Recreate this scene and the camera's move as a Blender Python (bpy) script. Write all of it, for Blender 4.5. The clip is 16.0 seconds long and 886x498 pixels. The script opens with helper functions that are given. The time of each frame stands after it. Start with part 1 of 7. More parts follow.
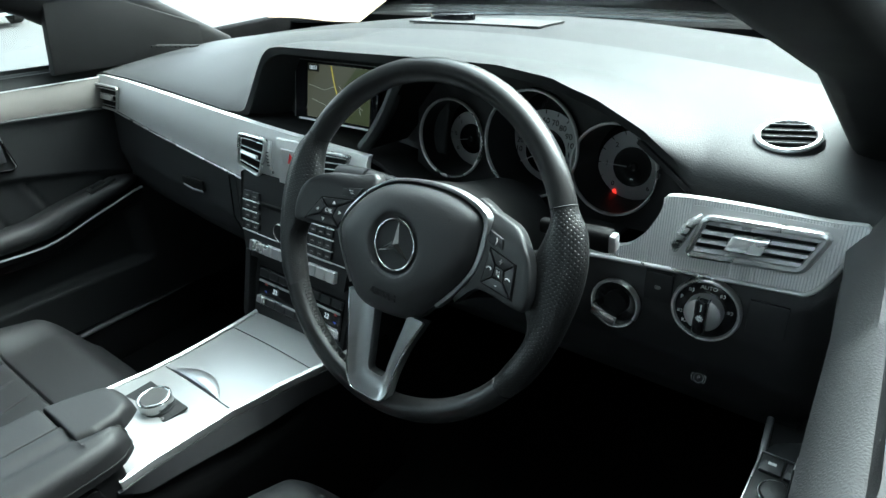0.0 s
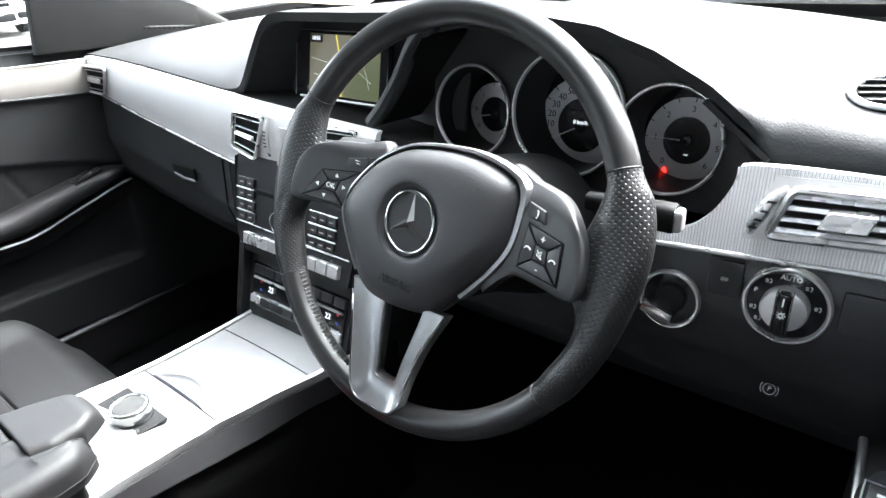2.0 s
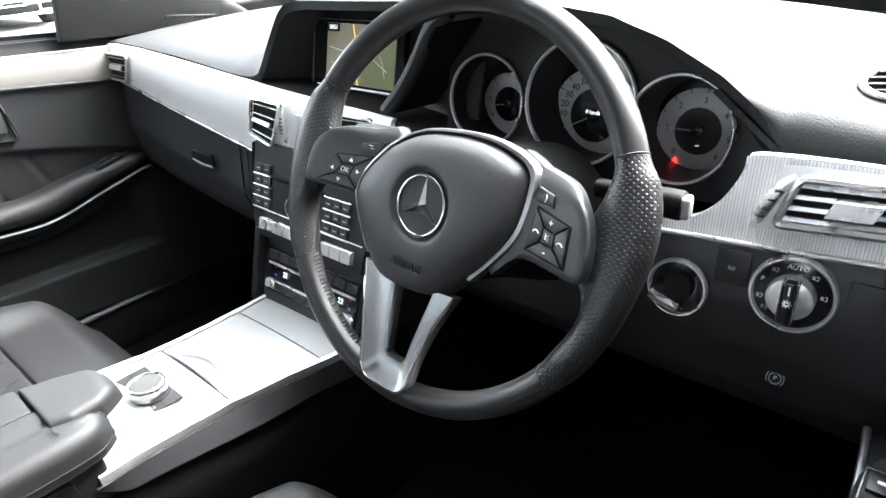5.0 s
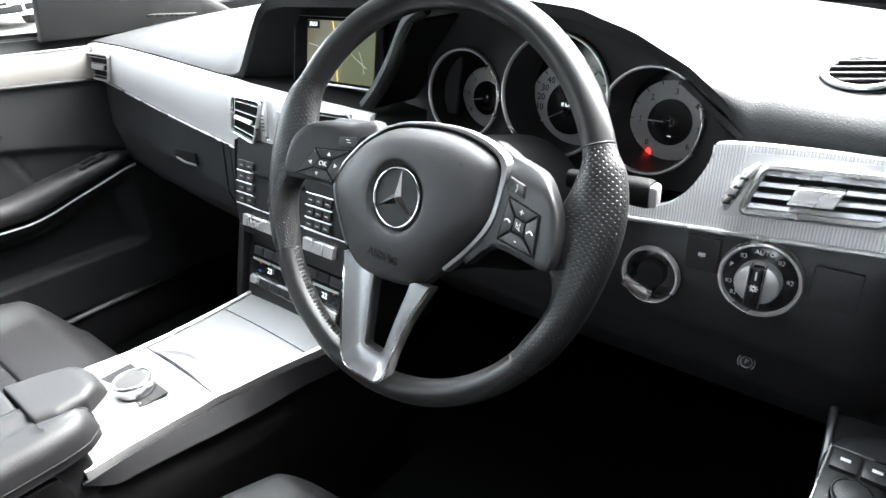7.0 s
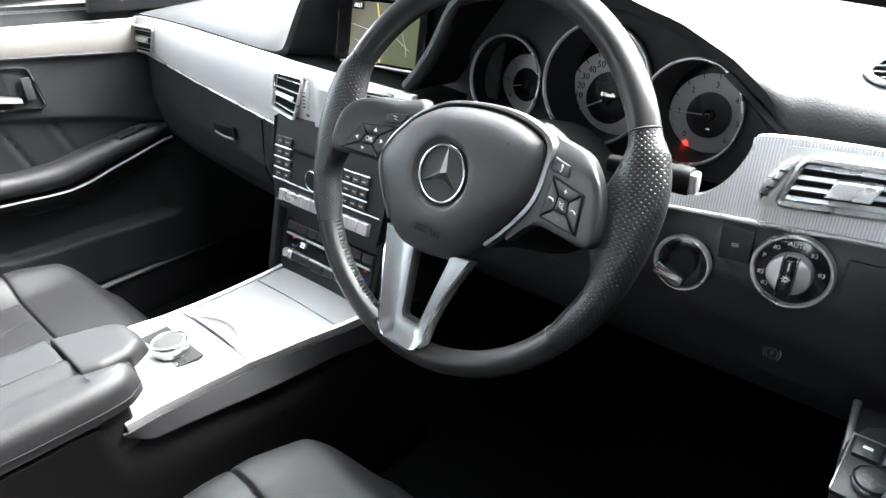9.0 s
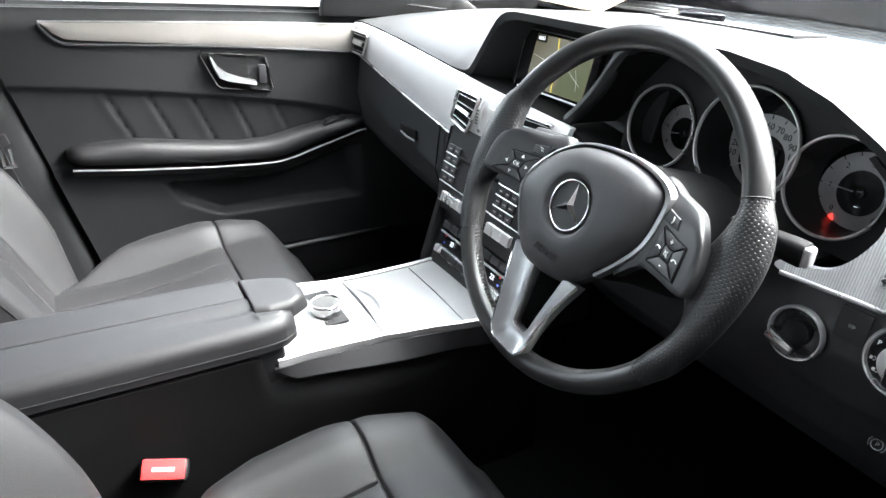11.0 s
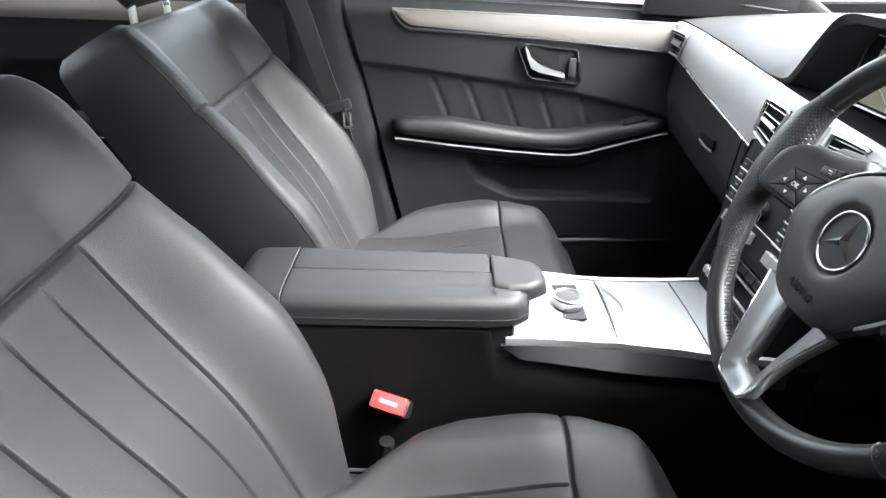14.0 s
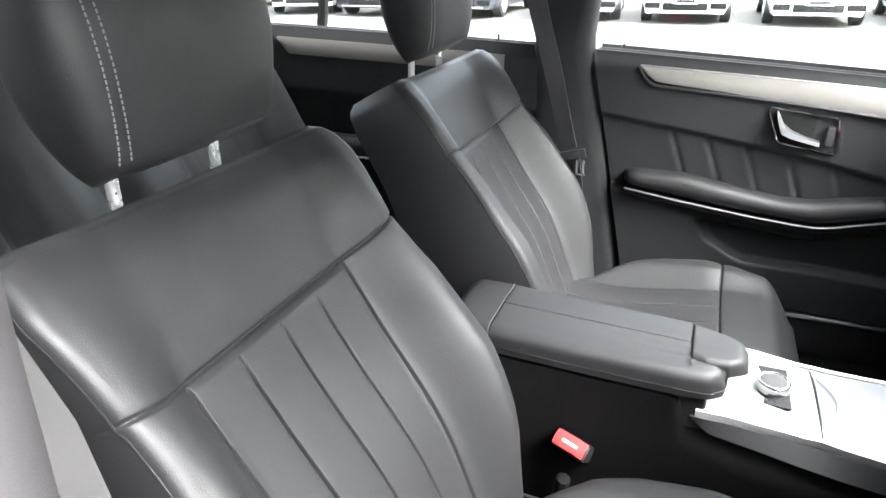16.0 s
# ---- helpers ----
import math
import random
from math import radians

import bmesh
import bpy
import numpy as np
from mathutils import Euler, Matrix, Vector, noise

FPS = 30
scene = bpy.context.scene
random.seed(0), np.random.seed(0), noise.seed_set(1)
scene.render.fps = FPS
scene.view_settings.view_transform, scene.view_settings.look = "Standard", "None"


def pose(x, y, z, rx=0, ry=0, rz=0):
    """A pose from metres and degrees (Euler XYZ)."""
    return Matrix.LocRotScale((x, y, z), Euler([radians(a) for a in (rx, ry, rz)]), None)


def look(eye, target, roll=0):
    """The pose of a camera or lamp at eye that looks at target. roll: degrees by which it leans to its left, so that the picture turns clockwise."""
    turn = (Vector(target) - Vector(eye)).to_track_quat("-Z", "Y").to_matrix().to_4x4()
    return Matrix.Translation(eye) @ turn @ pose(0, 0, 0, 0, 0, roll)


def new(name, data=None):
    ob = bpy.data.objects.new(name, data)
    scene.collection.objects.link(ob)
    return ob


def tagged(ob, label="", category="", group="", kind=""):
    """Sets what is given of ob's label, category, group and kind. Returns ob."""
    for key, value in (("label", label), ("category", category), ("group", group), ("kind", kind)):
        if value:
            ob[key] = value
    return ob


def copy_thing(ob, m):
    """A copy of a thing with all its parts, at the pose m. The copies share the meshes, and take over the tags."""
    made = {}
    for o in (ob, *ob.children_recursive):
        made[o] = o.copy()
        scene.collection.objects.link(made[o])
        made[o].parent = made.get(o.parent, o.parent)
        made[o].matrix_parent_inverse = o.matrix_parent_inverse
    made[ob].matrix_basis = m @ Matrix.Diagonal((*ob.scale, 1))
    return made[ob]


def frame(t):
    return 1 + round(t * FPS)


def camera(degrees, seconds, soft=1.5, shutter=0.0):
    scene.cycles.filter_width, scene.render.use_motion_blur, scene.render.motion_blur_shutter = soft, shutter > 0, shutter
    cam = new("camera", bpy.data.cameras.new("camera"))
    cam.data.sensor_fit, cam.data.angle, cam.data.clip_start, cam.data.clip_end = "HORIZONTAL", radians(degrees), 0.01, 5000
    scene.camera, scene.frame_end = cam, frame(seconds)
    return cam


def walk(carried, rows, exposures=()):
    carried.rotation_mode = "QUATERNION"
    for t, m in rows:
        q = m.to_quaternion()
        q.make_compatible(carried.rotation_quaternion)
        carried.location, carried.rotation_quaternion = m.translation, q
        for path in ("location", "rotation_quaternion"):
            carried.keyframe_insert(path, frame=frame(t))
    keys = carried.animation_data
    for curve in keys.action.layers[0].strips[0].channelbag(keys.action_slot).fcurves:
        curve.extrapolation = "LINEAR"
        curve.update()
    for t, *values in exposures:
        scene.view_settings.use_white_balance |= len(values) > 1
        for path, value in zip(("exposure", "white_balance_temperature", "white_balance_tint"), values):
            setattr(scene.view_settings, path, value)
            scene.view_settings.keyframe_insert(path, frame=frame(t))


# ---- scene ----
cam = camera(69.6, 16.0)
PATH = [
    (0, (0.774, -0.397, 1.193), (-0.384, 0.937, 0.254), -4.8),
    (0.5, (0.737, -0.353, 1.153), (-0.368, 1.003, 0.183), -4.1),
    (1, (0.702, -0.334, 1.129), (-0.432, 1.028, 0.202), -4.9),
    (1.5, (0.7, -0.34, 1.119), (-0.462, 1.018, 0.22), -5.0),
    (2, (0.702, -0.343, 1.116), (-0.477, 0.997, 0.214), -4.5),
    (2.5, (0.704, -0.345, 1.115), (-0.49, 0.982, 0.212), -4.3),
    (3, (0.703, -0.345, 1.113), (-0.503, 0.968, 0.206), -4.1),
    (5.5, (0.719, -0.353, 1.111), (-0.491, 0.951, 0.197), -4.2),
    (6, (0.725, -0.353, 1.11), (-0.477, 0.957, 0.194), -4.7),
    (6.5, (0.73, -0.352, 1.11), (-0.465, 0.963, 0.191), -4.7),
    (7, (0.732, -0.353, 1.111), (-0.455, 0.967, 0.189), -4.6),
    (7.5, (0.733, -0.352, 1.107), (-0.451, 0.969, 0.183), -4.9),
    (8, (0.725, -0.357, 1.11), (-0.455, 0.965, 0.183), -3.4),
    (8.2, (0.726, -0.362, 1.106), (-0.454, 0.958, 0.176), -3.3),
    (10.3, (0.762, -0.412, 1.139), (-0.653, 0.652, 0.209), -0.1),
    (10.5, (0.78, -0.412, 1.149), (-0.679, 0.598, 0.227), 0.1),
    (11, (0.813, -0.401, 1.148), (-0.731, 0.487, 0.24), 1.3),
    (11.5, (0.821, -0.387, 1.147), (-0.804, 0.333, 0.23), 0.9),
    (12, (0.827, -0.378, 1.145), (-0.867, 0.148, 0.221), 0.6),
    (12.5, (0.824, -0.365, 1.142), (-0.909, 0.004, 0.214), 0.4),
    (13, (0.828, -0.351, 1.143), (-0.922, -0.083, 0.212), 1.4),
    (13.5, (0.838, -0.346, 1.14), (-0.931, -0.198, 0.219), 0.3),
    (14, (0.84, -0.33, 1.137), (-0.941, -0.334, 0.225), -0.2),
    (14.5, (0.846, -0.298, 1.153), (-0.928, -0.551, 0.263), -0.7),
    (15, (0.856, -0.295, 1.177), (-0.889, -0.725, 0.3), -1.0),
    (15.5, (0.872, -0.304, 1.191), (-0.844, -0.873, 0.334), -2.8),
    (16, (0.903, -0.299, 1.21), (-0.775, -0.987, 0.367), -0.8),
]
EXPOSURES = [(0, 3.62, 5700, -8), (0.5, 4.1, 5750, -4), (1, 4.5, 5850, 2), (1.5, 4.85, 6050, 7), (2.5, 5.0, 6200, 9), (8.2, 5.1, 6250, 9), (10.5, 5.0, 6250, 9), (16, 4.85, 6250, 9)]
walk(cam, [(t, look(eye, target, roll)) for t, eye, target, roll in PATH], EXPOSURES)

# ---- world, sun ----
world = bpy.data.worlds.new("overcast_sky")
scene.world = world
world.use_nodes = True
_wn = world.node_tree.nodes
_bg = _wn["Background"]
_sky = _wn.new("ShaderNodeTexSky")
_sky.sky_type = "NISHITA"
_sky.sun_disc = False
_sky.sun_elevation = radians(50)
_sky.sun_rotation = radians(14)
_sky.dust_density = 6.0
_sky.ozone_density = 0.6
_grey = _wn.new("ShaderNodeHueSaturation")
_grey.inputs["Saturation"].default_value = 0.25
world.node_tree.links.new(_sky.outputs[0], _grey.inputs["Color"])
world.node_tree.links.new(_grey.outputs[0], _bg.inputs["Color"])
_bg.inputs["Strength"].default_value = 0.15
_sun = bpy.data.lights.new("sun", "SUN")
_sun.energy, _sun.angle, _sun.color = 0.30, radians(40), (1.0, 0.97, 0.93)
sun = new("sun", _sun)
sun.matrix_world = look((0, 0, 0), (-0.15, -0.63, -0.76))


# ---- materials ----
def mat(name, color, rough=0.5, metal=0.0, grain=0.0, grain_scale=900.0, blotch=0.12, blotch_scale=14.0, rough_var=0.12, spec=0.5, emit=None, emit_strength=0.0, coat=0.0, grain_kind="noise", aniso=0.0, dist=0.0006):
    """A surface with fine relief (grain), slow change of colour (blotch) and of gloss."""
    m = bpy.data.materials.new(name)
    m.use_nodes = True
    nt = m.node_tree
    b = nt.nodes["Principled BSDF"]
    b.inputs["Roughness"].default_value = rough
    b.inputs["Metallic"].default_value = metal
    b.inputs["Specular IOR Level"].default_value = spec
    b.inputs["Coat Weight"].default_value = coat
    b.inputs["Anisotropic"].default_value = aniso
    co = nt.nodes.new("ShaderNodeTexCoord")
    if blotch:
        n = nt.nodes.new("ShaderNodeTexNoise")
        n.inputs["Scale"].default_value = blotch_scale
        n.inputs["Detail"].default_value = 4
        nt.links.new(co.outputs["Object"], n.inputs["Vector"])
        r = nt.nodes.new("ShaderNodeMapRange")
        r.inputs[3].default_value, r.inputs[4].default_value = 1 - blotch, 1 + blotch
        nt.links.new(n.outputs[0], r.inputs[0])
        mul = nt.nodes.new("ShaderNodeVectorMath")
        mul.operation = "SCALE"
        mul.inputs[0].default_value = color[:3]
        nt.links.new(r.outputs[0], mul.inputs["Scale"])
        nt.links.new(mul.outputs[0], b.inputs["Base Color"])
        r2 = nt.nodes.new("ShaderNodeMapRange")
        r2.inputs[3].default_value, r2.inputs[4].default_value = max(0.02, rough - rough_var), min(1, rough + rough_var)
        nt.links.new(n.outputs[0], r2.inputs[0])
        nt.links.new(r2.outputs[0], b.inputs["Roughness"])
    else:
        b.inputs["Base Color"].default_value = (*color[:3], 1)
    if grain:
        if grain_kind == "leather":
            g = nt.nodes.new("ShaderNodeTexVoronoi")
            g.feature = "DISTANCE_TO_EDGE"
            g.inputs["Scale"].default_value = grain_scale
        else:
            g = nt.nodes.new("ShaderNodeTexNoise")
            g.inputs["Scale"].default_value = grain_scale
            g.inputs["Detail"].default_value = 3
        nt.links.new(co.outputs["Object"], g.inputs["Vector"])
        bump = nt.nodes.new("ShaderNodeBump")
        bump.inputs["Strength"].default_value = grain
        bump.inputs["Distance"].default_value = dist
        nt.links.new(g.outputs[0], bump.inputs["Height"])
        nt.links.new(bump.outputs[0], b.inputs["Normal"])
    if emit:
        b.inputs["Emission Color"].default_value = (*emit, 1)
        b.inputs["Emission Strength"].default_value = emit_strength
    return m


def glassy(name, tint=(1, 1, 1), rough=0.0):
    m = bpy.data.materials.new(name)
    m.use_nodes = True
    nt = m.node_tree
    nt.nodes.remove(nt.nodes["Principled BSDF"])
    tr = nt.nodes.new("ShaderNodeBsdfTransparent")
    tr.inputs[0].default_value = (*tint, 1)
    gl = nt.nodes.new("ShaderNodeBsdfGlossy")
    gl.inputs["Roughness"].default_value = rough
    fr = nt.nodes.new("ShaderNodeFresnel")
    fr.inputs[0].default_value = 1.45
    mx = nt.nodes.new("ShaderNodeMixShader")
    nt.links.new(fr.outputs[0], mx.inputs[0])
    nt.links.new(tr.outputs[0], mx.inputs[1])
    nt.links.new(gl.outputs[0], mx.inputs[2])
    nt.links.new(mx.outputs[0], nt.nodes["Material Output"].inputs[0])
    return m


LEATHER = mat("black_leather", (0.0090, 0.0090, 0.0096), 0.56, spec=0.36, grain=0.5, grain_scale=420, grain_kind="leather", blotch=0.18, blotch_scale=9, rough_var=0.07, dist=0.0004)
# a darker tone of the black leather
LEATHER_DARK = mat("black_leather_darker", (0.006, 0.006, 0.0064), 0.52, spec=0.3, grain=0.3, grain_scale=420, grain_kind="leather", blotch=0.2, rough_var=0.10, dist=0.0004)
SEAM = mat("seam_shadow_thread", (0.012, 0.012, 0.013), 0.8, blotch=0.1)
THREAD = mat("grey_thread", (0.16, 0.155, 0.155), 0.7, blotch=0.15, blotch_scale=300)
SOFT = mat("dash_soft_plastic", (0.024, 0.025, 0.026), 0.57, grain=0.6, grain_scale=380, grain_kind="leather", blotch=0.12, blotch_scale=7, rough_var=0.07, dist=0.0006, spec=0.22)
DOOR_SOFT = mat("door_soft_plastic", (0.0125, 0.013, 0.0135), 0.62, grain=0.35, grain_scale=520, grain_kind="leather", blotch=0.12, blotch_scale=7, rough_var=0.07, dist=0.0004, spec=0.14)
KNEE = mat("lower_dash_plastic", (0.018, 0.0183, 0.019), 0.42, grain=0.5, grain_scale=420, grain_kind="leather", blotch=0.12, blotch_scale=8, rough_var=0.06, dist=0.0005, spec=0.5)
LEG = mat("satin_spoke_metal", (0.40, 0.405, 0.405), 0.34, 1.0, blotch=0.05, rough_var=0.05)
SOFT_TOP = mat("dash_top_plastic", (0.013, 0.0135, 0.0145), 0.68, spec=0.18, grain=0.5, grain_scale=700, grain_kind="leather", blotch=0.1, rough_var=0.06, dist=0.0004)
HARD = mat("hard_black_plastic", (0.009, 0.009, 0.0095), 0.45, grain=0.25, grain_scale=1200, blotch=0.15, dist=0.0003, spec=0.35)
MATTE = mat("matte_black_plastic", (0.006, 0.006, 0.006), 0.65, grain=0.2, grain_scale=900, blotch=0.2, spec=0.12)
GLOSS = mat("gloss_black_plastic", (0.008, 0.008, 0.009), 0.12, blotch=0.1, rough_var=0.05)
BUTTON = mat("button_plastic", (0.014, 0.0145, 0.0155), 0.38, blotch=0.08, rough_var=0.06)
CARPET = mat("black_carpet", (0.006, 0.006, 0.006), 0.95, grain=1.0, grain_scale=1400, blotch=0.3, blotch_scale=25, dist=0.002, spec=0.04)
ALU = mat("brushed_aluminium", (0.32, 0.32, 0.316), 0.35, 0.7, grain=0.08, grain_scale=260, blotch=0.05, blotch_scale=12, rough_var=0.05)
STRIP = mat("satin_aluminium_strip", (0.66, 0.66, 0.65), 0.40, 0.35, grain=0.06, grain_scale=300, blotch=0.05, rough_var=0.05)
RIB = mat("aluminium_rib", (0.78, 0.78, 0.77), 0.34, 0.3, blotch=0.05, rough_var=0.05)
GROOVE_SHADE = mat("groove_shade_metal", (0.58, 0.58, 0.58), 0.42, 0.3, blotch=0.05)
GREYSLAT = mat("vent_slat_grey", (0.74, 0.74, 0.745), 0.30, 0.5, blotch=0.05)
SATIN = mat("satin_silver", (0.66, 0.66, 0.65), 0.28, 0.75, blotch=0.05, rough_var=0.05)
CHROME = mat("chrome", (0.62, 0.62, 0.62), 0.10, 1.0, blotch=0.03, rough_var=0.03)
DOORTRIM = mat("door_trim_satin", (0.11, 0.103, 0.094), 0.65, 0.2, grain=0.1, grain_scale=500, blotch=0.06, rough_var=0.05)
RED = mat("red_plastic", (0.75, 0.03, 0.03), 0.35, blotch=0.06)
WHITE_INK = mat("white_ink", (0.75, 0.75, 0.73), 0.6, blotch=0.05)
FACE = mat("gauge_silver_face", (0.42, 0.42, 0.43), 0.45, 0.2, blotch=0.06)
NEEDLE = mat("gauge_needle", (0.5, 0.5, 0.5), 0.4, blotch=0.0)
REDLAMP = mat("red_warning_lamp", (0.6, 0.02, 0.02), 0.5, blotch=0.0, emit=(1.0, 0.03, 0.02), emit_strength=0.12)
LIT = mat("lit_display_mark", (0.7, 0.7, 0.7), 0.5, blotch=0.0, emit=(0.9, 0.95, 1.0), emit_strength=0.05)
WEB = mat("seat_belt_webbing", (0.030, 0.029, 0.029), 0.75, grain=0.5, grain_scale=1500, blotch=0.1)
GREYTRIM = mat("grey_pillar_trim", (0.024, 0.0225, 0.0235), 0.7, spec=0.2, grain=0.3, grain_scale=900, blotch=0.06)
HEADLINER = mat("headliner_cloth", (0.24, 0.23, 0.22), 0.9, grain=0.4, grain_scale=800, blotch=0.06)
GLASS = glassy("window_glass", (0.93, 0.95, 0.94))
RUBBER = mat("black_rubber", (0.012, 0.012, 0.012), 0.6, blotch=0.1)

# ---- helpers for building ----
ROOT = {}


def thing(name, at, label, category, group="", kind=""):
    """A top-level thing: an Empty at its base."""
    ob = new(name)
    ob.location = at
    ob.empty_display_size = 0.05
    ROOT[ob.name] = Vector(at)
    return tagged(ob, label, category, group, kind)


def finish(bm, material, sharp=38):
    bmesh.ops.recalc_face_normals(bm, faces=bm.faces)
    me = bpy.data.meshes.new("mesh")
    bm.to_mesh(me)
    bm.free()
    me.shade_smooth()
    me.set_sharp_from_angle(angle=radians(sharp))
    me.materials.append(material)
    return me


def part(name, bm, material, parent, label="", sharp=38):
    """Links a bmesh (in world places) as one mesh under a thing or a part."""
    base = ROOT[parent.name]
    bm.transform(Matrix.Translation(-base))
    me = finish(bm, material, sharp)
    me.name = name
    ob = new(name, me)
    ob.parent = parent
    ROOT[ob.name] = base
    return tagged(ob, label)


def single(name, bm, material, label, category, kind="", sharp=38, group=""):
    """A top-level mesh (in world places)."""
    me = finish(bm, material, sharp)
    me.name = name
    return tagged(new(name, me), label, category, group, kind)


def grid(fn, nu, nv, close_u=False, close_v=False):
    """A sheet of fn(u, v), u and v from 0 to 1."""
    bm = bmesh.new()
    cu, cv = (nu if close_u else nu + 1), (nv if close_v else nv + 1)
    vs = [[bm.verts.new(fn(i / nu, j / nv)) for j in range(cv)] for i in range(cu)]
    for i in range(nu):
        for j in range(nv):
            a, b = i, (i + 1) % cu
            c, d = j, (j + 1) % cv
            bm.faces.new((vs[a][c], vs[b][c], vs[b][d], vs[a][d]))
    return bm


def thicken(bm, t):
    bmesh.ops.recalc_face_normals(bm, faces=bm.faces)
    bmesh.ops.solidify(bm, geom=bm.faces[:], thickness=t)
    return bm


def backed(bm, d):
    """Gives a sheet a back, shifted by d, and closes its rim."""
    d = Vector(d)
    faces = bm.faces[:]
    rim = [e for e in bm.edges if len(e.link_faces) == 1]
    twin = {v: bm.verts.new(v.co + d) for v in bm.verts[:]}
    for f in faces:
        bm.faces.new([twin[v] for v in reversed(f.verts)])
    for e in rim:
        a, b = e.verts
        bm.faces.new((a, b, twin[b], twin[a]))
    return bm


def cap_loft(loops):
    """A closed skin through loops of equal count, with both ends capped."""
    bm = bmesh.new()
    rows = [[bm.verts.new(p) for p in loop] for loop in loops]
    n = len(rows[0])
    for r0, r1 in zip(rows, rows[1:]):
        for k in range(n):
            bm.faces.new((r0[k], r0[(k + 1) % n], r1[(k + 1) % n], r1[k]))
    bm.faces.new(rows[0][::-1])
    bm.faces.new(rows[-1])
    return bm


def rbox(c, s, bev=0.003, seg=2, m=None):
    """A box with rounded edges; c: centre, s: full sizes; m: a pose."""
    bm = bmesh.new()
    bmesh.ops.create_cube(bm, size=1.0)
    bmesh.ops.scale(bm, vec=s, verts=bm.verts)
    if bev:
        bmesh.ops.bevel(bm, geom=bm.edges[:], offset=min(bev, 0.45 * min(s)), segments=seg, profile=0.6, affect="EDGES")
    bmesh.ops.translate(bm, vec=c, verts=bm.verts)
    if m is not None:
        bm.transform(m)
    return bm


def prism(pts, depth, m, bev=0.0015, seg=2):
    """A plate with the outline pts (u, v), from w = 0 to depth, laid by the pose m; rounded front edge."""
    bm = bmesh.new()
    vs = [bm.verts.new((u, v, 0)) for u, v in pts]
    f = bm.faces.new(vs)
    r = bmesh.ops.extrude_face_region(bm, geom=[f])
    top = [v for v in r["geom"] if isinstance(v, bmesh.types.BMVert)]
    bmesh.ops.translate(bm, vec=(0, 0, depth), verts=top)
    if bev:
        edges = [e for e in bm.edges if abs(e.verts[0].co.z - depth) < 1e-6 and abs(e.verts[1].co.z - depth) < 1e-6]
        bmesh.ops.bevel(bm, geom=edges, offset=bev, segments=seg, profile=0.5, affect="EDGES")
    bm.transform(m)
    return bm


def tube(path, r, n=10, closed=False, flat=1.0, up=(0, 0, 1)):
    """A round rod along the points of path; r: a radius, or one for each point; flat squashes it along up."""
    pts = [Vector(p) for p in path]
    k = len(pts)
    rows = []
    for i, p in enumerate(pts):
        a = pts[(i - 1) % k] if (closed or i > 0) else pts[0]
        b = pts[(i + 1) % k] if (closed or i < k - 1) else pts[-1]
        t = (b - a).normalized()
        side = t.cross(Vector(up))
        side = side.normalized() if side.length > 1e-4 else t.orthogonal().normalized()
        top = side.cross(t).normalized()
        rr = r[i] if isinstance(r, (list, tuple)) else r
        rows.append([p + rr * (math.cos(q) * side + flat * math.sin(q) * top) for q in (2 * math.pi * j / n for j in range(n))])
    if not closed:
        return cap_loft(rows)
    bm = bmesh.new()
    vs = [[bm.verts.new(p) for p in row] for row in rows]
    for i in range(k):
        for j in range(n):
            bm.faces.new((vs[i][j], vs[i][(j + 1) % n], vs[(i + 1) % k][(j + 1) % n], vs[(i + 1) % k][j]))
    return bm


def disc(r, depth, m, n=32, bev=0.001):
    return prism([(r * math.cos(2 * math.pi * i / n), r * math.sin(2 * math.pi * i / n)) for i in range(n)], depth, m, bev)


def ring(r0, r1, depth, m, n=48):
    """A flat ring with a rounded section."""
    mid, half = (r0 + r1) / 2, (r1 - r0) / 2
    bm = bmesh.new()
    rows = []
    for i in range(n):
        a = 2 * math.pi * i / n
        rows.append([bm.verts.new(m @ Vector(((mid + half * math.cos(q)) * math.cos(a), (mid + half * math.cos(q)) * math.sin(a), depth * 0.5 * (1 + math.sin(q))))) for q in (2 * math.pi * j / 10 for j in range(10))])
    for i in range(n):
        for j in range(10):
            bm.faces.new((rows[i][j], rows[(i + 1) % n][j], rows[(i + 1) % n][(j + 1) % 10], rows[i][(j + 1) % 10]))
    return bm


def letters(body, size, m, depth=0.0003, align="CENTER"):
    """Lettering in Blender's own font as a bmesh."""
    cu = bpy.data.curves.new("letters", "FONT")
    cu.body, cu.size, cu.extrude, cu.align_x, cu.align_y = body, size, depth, align, "CENTER"
    cu.resolution_u = 2
    ob = bpy.data.objects.new("letters", cu)
    scene.collection.objects.link(ob)
    dg = bpy.context.evaluated_depsgraph_get()
    dg.update()
    me = bpy.data.meshes.new_from_object(ob.evaluated_get(dg))
    bm = bmesh.new()
    bm.from_mesh(me)
    bpy.data.objects.remove(ob)
    bpy.data.curves.remove(cu)
    bpy.data.meshes.remove(me)
    bm.transform(m)
    return bm


def join(*bms):
    out = bms[0]
    for b in bms[1:]:
        me = bpy.data.meshes.new("tmp")
        b.to_mesh(me)
        out.from_mesh(me)
        b.free()
        bpy.data.meshes.remove(me)
    return out


def axes(origin, u, v):
    """A pose from an origin and the ways of its first two axes."""
    u = Vector(u).normalized()
    w = u.cross(Vector(v)).normalized()
    v = w.cross(u)
    m = Matrix((u, v, w)).transposed().to_4x4()
    m.translation = origin
    return m


def lerp(x, xs, ys):
    return float(np.interp(x, xs, ys))


